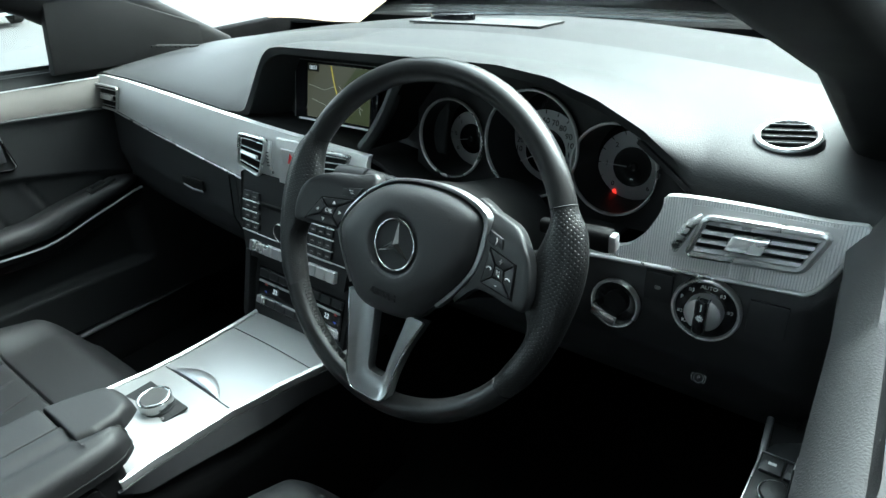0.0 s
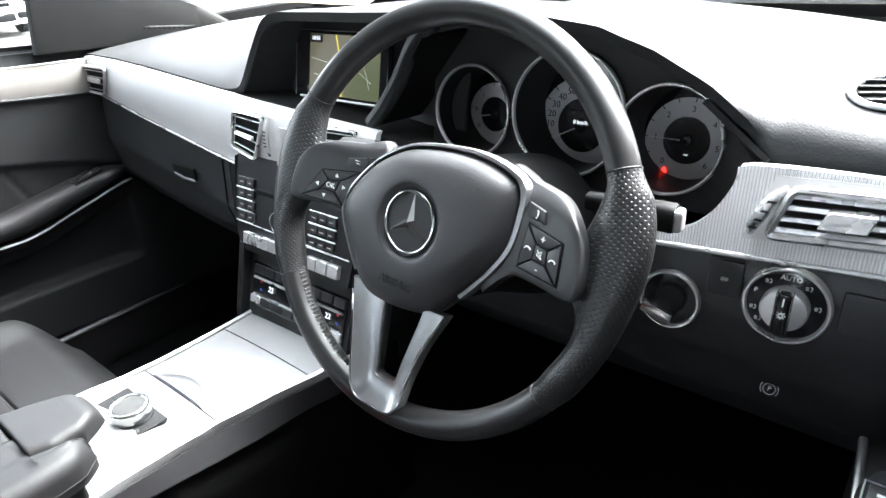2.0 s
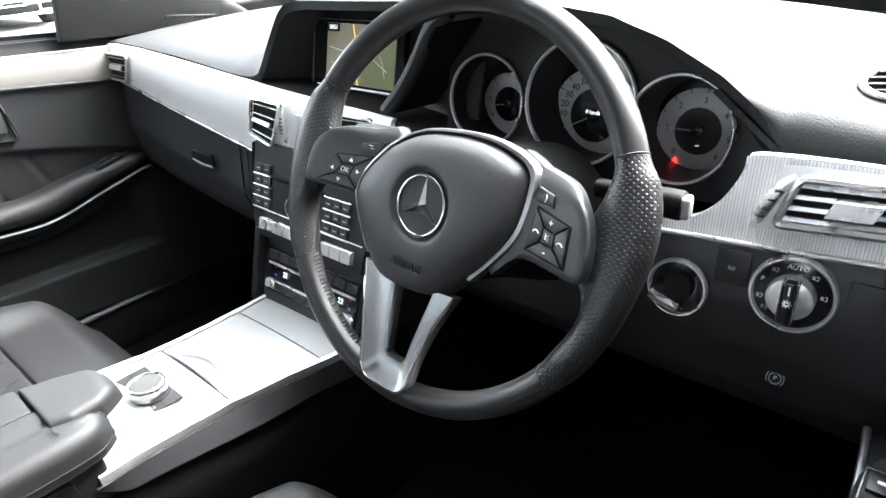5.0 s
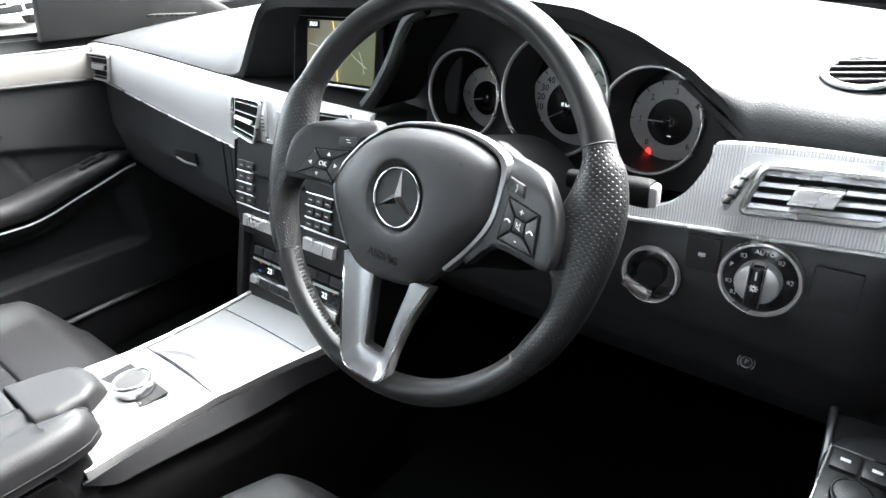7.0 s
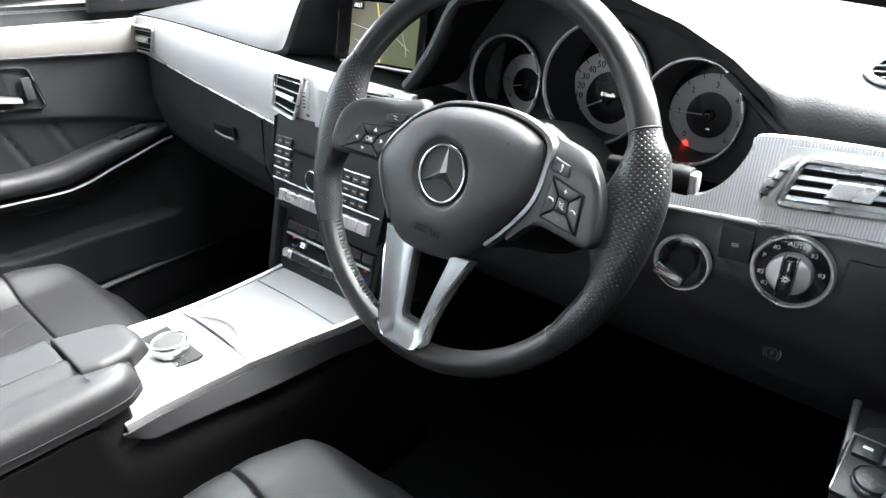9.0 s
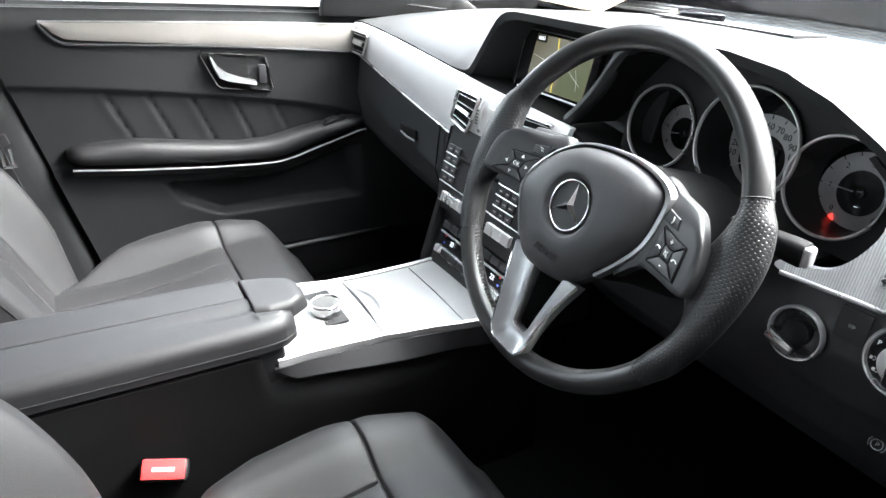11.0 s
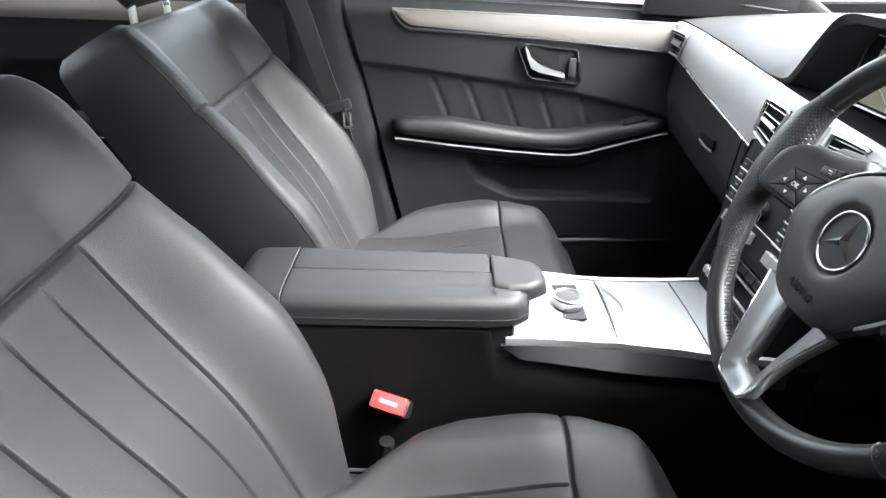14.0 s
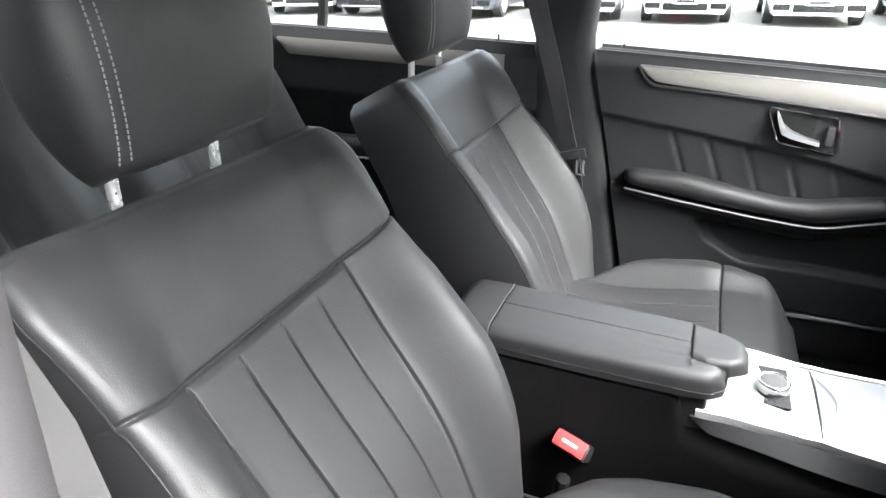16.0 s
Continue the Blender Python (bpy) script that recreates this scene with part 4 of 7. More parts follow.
def rim_arc(a0, a1, n, grip=False):
    rows = []
    for i in range(n + 1):
        a = radians(a0 + (a1 - a0) * i / n)
        d = math.degrees(a)
        dd = abs(((d + 180) % 360) - 180)
        dd = dd if dd <= 90 else 180 - dd
        sgn = math.sin(a)
        ang = dd if sgn > 0 else -dd
        ends = sstep(i / n, 0, 0.12) * sstep(1 - i / n, 0, 0.12)
        bulge = (0.012 * gauss(ang, 12, 8) + 0.030 * gauss(ang, 0, 9)) * ends if grip else 0.0
        fat = 0.0020 * ends if grip else 0.0
        out = 0.0055 * gauss(ang, 12, 14) * ends if grip else 0.0
        row = []
        for j in range(20):
            q = 2 * math.pi * j / 20
            cr, cw = math.cos(q), math.sin(q)
            rr = RC + (0.0122 + fat) * cr - bulge * max(0, -cr) ** 1.1 + out * max(0, cr)
            row.append(RM @ Vector((rr * math.cos(a), rr * math.sin(a), (0.0140 + fat) * cw)))
        rows.append(row)
    bm = cap_loft(rows)
    back, uv = RM.inverted(), bm.loops.layers.uv.new("UVMap")
    for f in bm.faces:
        for l in f.loops:
            p = back @ l.vert.co
            l[uv].uv = (math.atan2(p.y, p.x if a0 < 100 else -p.x) * RC, 0.0145 * math.atan2(math.hypot(p.x, p.y) - RC, p.z))
    return bm


rim_top = part("rim", rim_arc(27.2, 152.8, 60), RIM_LEATHER, wheel, "smooth black leather rim")
part("rim", rim_arc(213.9, 325.1, 56), RIM_LEATHER, wheel, "smooth black leather rim")
part("grip", rim_arc(-34.4, 26.8, 48, True), PERF, wheel, "perforated black leather grip")
part("grip", rim_arc(153.2, 213.4, 48, True), PERF, wheel, "perforated black leather grip")
for a in (27.0, 153.0, 213.65, 325.35):
    r = radians(a)
    part("rim_seam", tube([RM @ Vector(((RC + 0.0120 * math.cos(q)) * math.cos(r), (RC + 0.0120 * math.cos(q)) * math.sin(r), 0.0138 * math.sin(q))) for q in np.linspace(0, 2 * math.pi, 21)[:-1]], 0.0009, 5, True), SEAM, wheel)
# braided stitching on the inside of the lower rim
for k in range(34):
    for a in ((214 + 1.5 * k),):
        if k < 34:
            r = radians(a)
            p0 = RM @ Vector(((RC - 0.0122) * math.cos(r), (RC - 0.0122) * math.sin(r), -0.003))
            p1 = RM @ Vector(((RC - 0.0119) * math.cos(r + 0.016), (RC - 0.0119) * math.sin(r + 0.016), 0.004))
            part("stitch", tube([p0, (p0 + p1) / 2 + Vector((0, -0.0006, 0.0004)), p1], 0.0009, 5), SEAM, wheel)

# hub: airbag pad
PAD = [(0.006, 0.068), (0.044, 0.069), (0.074, 0.063), (0.090, 0.053), (0.0935, 0.033), (0.090, 0.002), (0.073, -0.027), (0.050, -0.055), (0.030, -0.076), (0.0, -0.083), (-0.030, -0.084), (-0.052, -0.078), (-0.070, -0.057), (-0.090, -0.028), (-0.097, -0.010), (-0.092, 0.008), (-0.077, 0.028), (-0.059, 0.045), (-0.030, 0.061)]
hub_loop = smooth_path([(u, v, 0) for u, v in PAD], 4, True)
pad_loop = [Vector((-0.002 + (p.x + 0.002) * 0.952, -0.008 + (p.y + 0.008) * 0.955, 0)) for p in hub_loop]


def pad_surface(scale):
    bm = bmesh.new()
    rows = []
    steps = [(1.0, -0.036), (1.0, -0.026), (0.985, -0.0195), (0.95, -0.0130), (0.88, -0.0070), (0.78, -0.0025), (0.66, -0.0006), (0.55, 0.0006), (0.47, 0.0010), (0.435, 0.0002), (0.405, -0.0030), (0.385, -0.0042)]
    n = len(pad_loop)
    for s, w in steps:
        row = []
        for p in pad_loop:
            d = Vector((p.x, p.y, 0))
            circ = d.normalized() * 0.074
            t = sstep(s, 0.45, 0.9)
            q = (circ + (d - circ) * t) * s
            row.append(bm.verts.new(WM @ Vector((q.x, q.y, w))))
        rows.append(row)
    for r0, r1 in zip(rows, rows[1:]):
        for k in range(n):
            bm.faces.new((r0[k], r0[(k + 1) % n], r1[(k + 1) % n], r1[k]))
    bm.faces.new(rows[-1])
    return bm


PADMAT = mat("airbag_pad_vinyl", (0.026, 0.026, 0.027), 0.45, grain=0.5, grain_scale=600, grain_kind="leather", blotch=0.1, rough_var=0.06, dist=0.0004)
pad = part("airbag_pad", pad_surface(1), PADMAT, wheel, "grained black airbag pad", sharp=60)
# round badge: a ring with three plain arms
badge = part("badge", ring(0.0245, 0.0275, 0.003, WM @ Matrix.Translation((0, 0, -0.004)), 40), CHROME, wheel, "round chrome badge with three arms")
part("badge_plate", disc(0.0248, 0.001, WM @ Matrix.Translation((0, 0, -0.0044)), 36, 0), HARD, badge)
for k in range(3):
    a = radians(90 + 120 * k)
    bm = bmesh.new()
    c, s = math.cos(a), math.sin(a)
    P = lambda r, t, w: WM @ Vector((r * c - t * s, r * s + t * c, w))
    tip, l, rr, mid = bm.verts.new(P(0.0247, 0, -0.0030)), bm.verts.new(P(0.0025, 0.0043, -0.0034)), bm.verts.new(P(0.0025, -0.0043, -0.0034)), bm.verts.new(P(0.0, 0, 0.0006))
    bm.faces.new((tip, l, mid)), bm.faces.new((tip, mid, rr)), bm.faces.new((l, rr, mid)), bm.faces.new((tip, rr, l))
    part("badge_arm", bm, CHROME, badge)
part("airbag_text", letters("AIRBAG", 0.0105, WM @ Matrix.Translation((0, -0.053, 0.0002)), 0.0006), HARD, pad, "moulded AIRBAG lettering")
for s in (-1, 1):
    HM = WM @ Matrix.Translation((s * 0.056, 0.040, -0.0030))
    part("horn_mark", join(tube([HM @ Vector(p) for p in ((-0.005, -0.0012, 0), (0.0015, -0.0012, 0), (0.005, -0.0034, 0), (0.005, 0.0034, 0), (0.0015, 0.0012, 0), (-0.005, 0.0012, 0))], 0.0004, 5, True, up=(0, 1, 0)), tube([HM @ Vector(p) for p in ((-0.004, -0.0016, 0), (-0.003, -0.0034, 0), (0.0, -0.0034, 0))], 0.0004, 5, up=(0, 1, 0))), MATTE, pad)

# silver line around the pad, running into the lower spokes
line_pts = sorted((p for p in hub_loop if -47 < (math.degrees(math.atan2(p.y, p.x)) + 132) % 360 - 132 < 228), key=lambda p: (math.degrees(math.atan2(p.y, p.x)) + 132) % 360)
rows = []
for p in line_pts:
    k = 1.0 + 0.012 * sstep(p.x, -0.02, 0.06)
    rows.append([WM @ Vector((p.x * f, p.y * f, w)) for f, w in ((0.945, -0.026), (0.957, -0.0185), (0.972, -0.0168), (0.998 * k, -0.0175), (1.012 * k, -0.0205), (1.012 * k, -0.027))])
part("silver_line", cap_loft(rows), LEG, wheel, "satin silver band round the pad", sharp=50)


def plate(outline, w_fn, thick, material, name, label="", parent=None, bev=0.002):
    """A shaped plate in the wheel's plane; w_fn gives its height there."""
    bm = bmesh.new()
    vs = [bm.verts.new((u, v, 0)) for u, v in outline]
    f = bm.faces.new(vs)
    r = bmesh.ops.extrude_face_region(bm, geom=[f])
    for v in r["geom"]:
        if isinstance(v, bmesh.types.BMVert):
            v.co.z = thick
    edges = [e for e in bm.edges if min(e.verts[0].co.z, e.verts[1].co.z) > thick - 1e-6]
    bmesh.ops.bevel(bm, geom=edges, offset=bev, segments=2, profile=0.5, affect="EDGES")
    bmesh.ops.triangulate(bm, faces=[f for f in bm.faces if len(f.verts) > 4])
    for v in bm.verts:
        v.co.z += w_fn(v.co.x, v.co.y) - thick
        v.co = WM @ v.co
    return part(name, bm, material, parent or wheel, label, sharp=30)


def spoke_w(u, v):
    return -0.0205 + 0.0165 * min(1.1, max(0.0, (abs(u) - 0.085) / 0.070)) - 0.011 * sstep(v, 0.036, 0.062)


def spoke_body(outline, centre, thick):
    """A side spoke: rounded at its outline, its face following spoke_w."""
    loops = []
    for k, d in ((0.985, thick), (1.0, 0.006), (0.995, 0.0025), (0.975, 0.0008), (0.94, 0.0), (0.80, 0.0), (0.62, 0.0), (0.42, 0.0), (0.22, 0.0), (0.05, 0.0)):
        loops.append([WM @ Vector((p.x, p.y, spoke_w(p.x, p.y) - d)) for p in (Vector((centre[0] + (u - centre[0]) * k, centre[1] + (v - centre[1]) * k)) for u, v in outline)])
    return cap_loft(loops)


BEDS = {1: [(0.101, -0.0062), (0.1413, -0.0088), (0.1378, 0.0222), (0.1032, 0.0284)], -1: [(0.0965, -0.0103), (0.1420, -0.0108), (0.1240, 0.0180), (0.0830, 0.0243)]}
UPPER = {1: [(0.0992, 0.0326), (0.1183, 0.0305), (0.1161, 0.0402), (0.0987, 0.0436)], -1: [(0.0796, 0.0290), (0.0991, 0.0262), (0.0987, 0.0345), (0.0720, 0.0405)]}
OUTER = {1: [(0.0545, -0.064), (0.0500, -0.0745), (0.0391, -0.0998), (0.0305, -0.1302), (0.0275, -0.150), (0.0250, -0.160), (0.0183, -0.1675), (0.008, -0.1695), (-0.002, -0.1695)], -1: [(-0.0530, -0.064), (-0.0490, -0.0805), (-0.0445, -0.102), (-0.0399, -0.1238), (-0.0331, -0.1538), (-0.0290, -0.163), (-0.0222, -0.1690), (-0.012, -0.1697), (-0.002, -0.1695)]}
INNER = {1: [(0.0245, -0.070), (0.0225, -0.0810), (0.0185, -0.100), (0.0140, -0.122), (0.0118, -0.135), (0.0105, -0.140), (0.0075, -0.1445), (0.003, -0.145), (-0.002, -0.145)], -1: [(-0.0195, -0.070), (-0.0188, -0.085), (-0.0172, -0.104), (-0.0155, -0.120), (-0.0142, -0.136), (-0.0138, -0.141), (-0.0112, -0.1445), (-0.006, -0.145), (-0.002, -0.145)]}
for s in (-1, 1):
    fl = lambda pts: [(s * u, v) for u, v in (pts if s > 0 else pts[::-1])]
    # horizontal spoke body
    body = [tuple(p.xy) for p in smooth_path([(a, b, 0) for a, b in ((0.062, 0.061), (0.0916, 0.0590), (0.1028, 0.0574), (0.123, 0.0530), (0.1400, 0.0426), (0.152, 0.028), (0.158, 0.0067), (0.158, -0.0114), (0.150, -0.0165), (0.1259, -0.0150), (0.099, -0.0150), (0.085, -0.024), (0.068, -0.034))], 3, True)]
    if s < 0:
        body = [(u, v if v < 0.02 else 0.02 + (v - 0.02) * 0.80) for u, v in body]
    part("spoke", spoke_body(fl(body), (s * 0.112, 0.016), 0.014), SPOKE, wheel, "dark grey satin side spoke", sharp=60)
    # button pod: four keys round a centre key, and one above
    bed = [Vector(p) for p in BEDS[s]]
    mid = sum(bed, Vector((0, 0))) / 4
    hub_key = [mid + (p - mid) * 0.34 for p in bed]
    plate(fl([tuple(mid + (p - mid) * 1.05) for p in bed]), lambda u, v: spoke_w(u, v) + 0.0006, 0.002, MATTE, "button_bed", bev=0.0003)
    for i in range(4):
        j = (i + 1) % 4
        corners = (bed[i], bed[j], hub_key[j], hub_key[i])
        mm = sum(corners, Vector((0, 0))) / 4
        plate(fl([tuple(p + (mm - p) * 0.10) for p in corners]), lambda u, v: spoke_w(u, v) + 0.0020, 0.003, BUTTON, "wheel_button", bev=0.0007)
    plate(fl([tuple(mid + (p - mid) * 0.93) for p in hub_key]), lambda u, v: spoke_w(u, v) + 0.0020, 0.003, BUTTON, "wheel_button", bev=0.0006)
    plate(fl(UPPER[s]), lambda u, v: spoke_w(u, v) + 0.0016, 0.004, BUTTON, "wheel_button", bev=0.0009)
    on_key = lambda u, v: WM @ Matrix.Translation((s * u, v, spoke_w(u, v) + 0.0022)) @ Matrix.Rotation(s * -0.23, 4, "Y")
    sides = [(bed[i] + bed[(i + 1) % 4]) * 0.335 + mid * 0.33 for i in range(4)]
    if s < 0:
        part("button_text", letters("OK", 0.0068, on_key(*mid)), WHITE_INK, wheel, "white OK lettering")
        for p, rot in zip(sides, (180, 90, 0, -90)):
            part("arrow_mark", prism([(-0.0021, -0.0015), (0.0021, -0.0015), (0, 0.0021)], 0.0004, on_key(*p) @ Matrix.Rotation(radians(rot), 4, "Z"), 0), WHITE_INK, wheel)
        part("back_mark", tube([on_key(0.087, 0.033) @ Vector(p) for p in ((-0.003, 0.0012, 0.0002), (0.003, 0.0012, 0.0002), (0.003, -0.0012, 0.0002), (-0.001, -0.0012, 0.0002))], 0.0004, 5), WHITE_INK, wheel)
    else:
        for tx, p in (("-", sides[0]), ("+", sides[2])):
            part("button_text", letters(tx, 0.0085, on_key(*p)), WHITE_INK, wheel)
        for p in (sides[1], sides[3]):
            part("phone_mark", tube([on_key(*p) @ Vector((0.0030 * math.cos(q), 0.0022 * math.sin(q) - 0.001, 0.0002)) for q in np.linspace(0.1, 3.04, 7)], 0.0006, 5), WHITE_INK, wheel)
        part("mute_mark", join(tube([on_key(*mid) @ Vector(p) for p in ((-0.0024, -0.0012, 0.0002), (-0.0008, -0.0012, 0.0002), (0.0014, -0.0028, 0.0002), (0.0014, 0.0028, 0.0002), (-0.0008, 0.0012, 0.0002), (-0.0024, 0.0012, 0.0002))], 0.0004, 5, True), tube([on_key(*mid) @ Vector(p) for p in ((-0.0028, 0.0028, 0.0003), (0.0028, -0.0028, 0.0003))], 0.0003, 5)), WHITE_INK, wheel)
        part("voice_mark", tube([on_key(0.1085, 0.0365) @ Vector((0.002 * math.cos(q), 0.0032 * math.sin(q), 0.0002)) for q in np.linspace(-1.2, 1.2, 6)], 0.0005, 5), WHITE_INK, wheel)
    # lower silver leg: a hollowed face between a raised outer edge and the opening
    rows = []
    for o, n in zip(smooth_path([(u, v, 0) for u, v in OUTER[s]], 4), smooth_path([(u, v, 0) for u, v in INNER[s]], 4)):
        rows.append([WM @ Vector((*(o + (n - o) * k).xy, w)) for k, w in ((0, -0.018), (0, -0.0062), (0.05, -0.0050), (0.11, -0.0058), (0.30, -0.0100), (0.60, -0.0135), (0.88, -0.0155), (0.97, -0.0150), (1, -0.0165), (1, -0.027))])
    part("lower_spoke", cap_loft(rows), LEG, wheel, "satin silver lower spoke", sharp=50)
    part("leg_edge", tube([WM @ Vector((p.x, p.y, -0.0058)) for p in smooth_path([(u, v, 0) for u, v in OUTER[s]], 4)], 0.0013, 6), CHROME, wheel, "chrome edge")
# column shroud
part("column_shroud", cap_loft([[WM @ Vector((r * math.cos(q) * sx, r * math.sin(q), w)) for q in (2 * math.pi * j / 24 for j in range(24))] for r, sx, w in ((0.062, 1.15, -0.028), (0.066, 1.15, -0.06), (0.066, 1.1, -0.12), (0.075, 1.1, -0.20))]), MATTE, wheel, "black column shroud")
part("wheel_back", cap_loft([[WM @ Vector((p.x * k, p.y * k, w)) for p in pad_loop] for k, w in ((1.0, -0.024), (0.98, -0.034))]), MATTE, wheel)

# stalks behind the wheel
gs = thing("gear_stalk", (0.43, 0.115, 0.87), "black gear selector stalk with silver end button", "stalk")
loops = []
for x, k in ((0.465, 0.62), (0.475, 0.66), (0.49, 0.74), (0.512, 0.88), (0.530, 0.96), (0.539, 0.96), (0.542, 0.88)):
    loops.append([(x, 0.120 + 0.0105 * k * math.copysign(abs(math.cos(q)) ** 0.7, math.cos(q)), 0.897 + 0.0125 * k * math.copysign(abs(math.sin(q)) ** 0.7, math.sin(q))) for q in (2 * math.pi * j / 20 for j in range(20))])
part("stalk", cap_loft(loops), MATTE, gs, sharp=60)
part("end_button", rbox((0.544, 0.119, 0.897), (0.008, 0.013, 0.019), 0.0035, 3), SATIN, gs, "satin silver P button")
ls = thing("indicator_stalk", (0.30, 0.10, 0.88), "black indicator and wiper stalk with white marks", "stalk")
part("stalk", tube([(0.31, 0.105, 0.905), (0.27, 0.102, 0.909), (0.235, 0.100, 0.910)], [0.010, 0.010, 0.012], 12), HARD, ls)
part("stalk_end", tube([(0.232, 0.100, 0.910), (0.205, 0.099, 0.909), (0.184, 0.098, 0.908), (0.180, 0.098, 0.908)], [0.0125, 0.0130, 0.0125, 0.009], 12), BUTTON, ls, "knurled stalk end")
part("stalk_mark", rbox((0.208, 0.0865, 0.911), (0.012, 0.001, 0.003), 0, 1), WHITE_INK, ls)
ls2 = thing("cruise_stalk", (0.44, 0.08, 0.84), "short black cruise stalk below the gear stalk", "stalk")
part("stalk", tube([(0.44, 0.10, 0.86), (0.475, 0.095, 0.872), (0.505, 0.09, 0.876)], [0.008, 0.008, 0.010], 10), HARD, ls2)

# ---- centre console ----
con = thing("centre_console", (MID, -0.2, 0.28), "black centre console with bare aluminium top plate", "console")


def plate_z(y):
    return lerp(y, [-0.30, -0.25, -0.20, -0.15, -0.10, -0.05, 0.13], [0.620, 0.617, 0.610, 0.601, 0.594, 0.591, 0.590])


def edge_l(y):
    return lerp(y, [-0.26, -0.15, -0.07, 0.0, 0.05, 0.14], [-0.096, -0.113, -0.113, -0.111, -0.111, -0.115])


def edge_r(y):
    return lerp(y, [-0.26, -0.24, -0.20, -0.14, -0.08, 0.0, 0.055, 0.14], [0.104, 0.102, 0.094, 0.085, 0.081, 0.094, 0.108, 0.124])


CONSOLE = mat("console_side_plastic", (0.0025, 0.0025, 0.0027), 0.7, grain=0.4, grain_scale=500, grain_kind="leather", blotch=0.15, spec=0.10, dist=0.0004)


def console_body(u, v):
    """The trough under the plate: over the top from the left foot to the right foot."""
    y = -0.66 + 0.86 * u
    under = sstep(-y, 0.258, 0.270)
    zt = plate_z(y) - 0.020 + (0.636 - plate_z(y) + 0.020) * under
    l, r = edge_l(y) + 0.004, edge_r(y) - 0.005
    l, r = l + (-0.068 - l) * under, r + (lerp(y, [-0.56, -0.40, -0.27], [0.0995, 0.1065, 0.1100]) - r) * under
    xs = [l - 0.010, l - 0.008, l - 0.004, l, r, 0.106 + 0.012 * sstep(y, 0.0, 0.15), 0.108 + 0.012 * sstep(y, 0.0, 0.15), 0.110 + 0.012 * sstep(y, 0.0, 0.15)]
    zs = [0.28, 0.46, zt - 0.05, zt, zt, zt - 0.050, 0.46, 0.28]
    return (float(np.interp(v * 7, range(8), xs)), y, float(np.interp(v * 7, range(8), zs)))


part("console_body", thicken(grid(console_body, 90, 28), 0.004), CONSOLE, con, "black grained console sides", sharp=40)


def top_fn(y0, y1, inset=0.0):
    def fn(u, v):
        y = y0 + (y1 - y0) * v
        l, r = edge_l(y) + 0.008 + inset, edge_r(y) - 0.008 - inset
        x = l + (r - l) * u
        return (x, y, plate_z(y) + 0.003 * (1 - (2 * u - 1) ** 2) - 0.001)
    return fn


part("top_plate", backed(grid(top_fn(-0.248, -0.0765), 12, 36), (0, 0, -0.008)), ALU, con, "plain satin aluminium plate", sharp=50)
lid = part("cubby_lid", backed(grid(top_fn(-0.0745, 0.0510), 14, 12), (0, 0, -0.008)), ALU, con, "plain satin aluminium cubby lid", sharp=50)
part("front_plate", backed(grid(top_fn(0.0530, 0.142), 12, 8), (0, 0, -0.008)), ALU, con, "plain satin aluminium plate", sharp=50)
part("plate_joint", thicken(grid(lambda u, v: (edge_l(-0.075) + 0.008 + (edge_r(-0.075) - edge_l(-0.075) - 0.016) * u, -0.0765 + 0.002 * v, plate_z(-0.075) - 0.003), 6, 1), 0.003), MATTE, con)
part("plate_joint", thicken(grid(lambda u, v: (edge_l(0.052) + 0.008 + (edge_r(0.052) - edge_l(0.052) - 0.016) * u, 0.0510 + 0.002 * v, plate_z(0.052) - 0.003), 6, 1), 0.003), MATTE, con)
# raised finger scoop on the lid
rows = []
for i, u in enumerate(np.linspace(0, 1, 17)):
    x = -0.082 + 0.122 * u
    h = 0.017 * math.sin(math.pi * u) ** 0.8
    z = plate_z(-0.07) + 0.002
    rows.append([(x, -0.0738, z - 0.003), (x, -0.0741, z + 0.30 * h), (x, -0.0731 + 0.2 * h, z + 0.42 * h + 0.0003), (x, -0.0723 + h * 1.5, z - 0.001 + 0.0005)])
part("finger_scoop", cap_loft(rows), LEG, lid, "raised silver finger lip", sharp=50)
# side rails
for s, edge in ((-1, edge_l), (1, edge_r)):
    rows = []
    for y in np.linspace(-0.244, 0.142, 60):
        e, z = edge(y), plate_z(y)
        rows.append([(e - s * 0.0085, y, z - 0.006), (e - s * 0.0080, y, z + 0.0025), (e - s * 0.0045, y, z + 0.0045), (e, y, z + 0.0025), (e + s * 0.0015, y, z - 0.004), (e, y, z - 0.012)])
    part("side_rail", cap_loft(rows), ALU, con, "bright satin side rail", sharp=50)
# dark wedge below the driver's rail
rows = []
for y in np.linspace(-0.250, 0.15, 44):
    e, z = edge_r(y), plate_z(y)
    d = 0.020 * sstep(y, -0.260, -0.215) + 0.001 + 0.012 * sstep(y, -0.2, 0.15)
    lo = max(e + 0.006, 0.1085 + 0.012 * sstep(y, 0.0, 0.15))
    rows.append([(e - 0.004, y, z - 0.008), (e + 0.003, y, z - 0.008), (e + (lo - e) * min(1, d / 0.03), y, z - 0.009 - d), (e - 0.004, y, z - 0.009 - d)])
part("side_wedge", cap_loft(rows), mat("dark_satin_metal", (0.010, 0.010, 0.011), 0.5, 0.0, blotch=0.05), con, "dark satin side wedge")

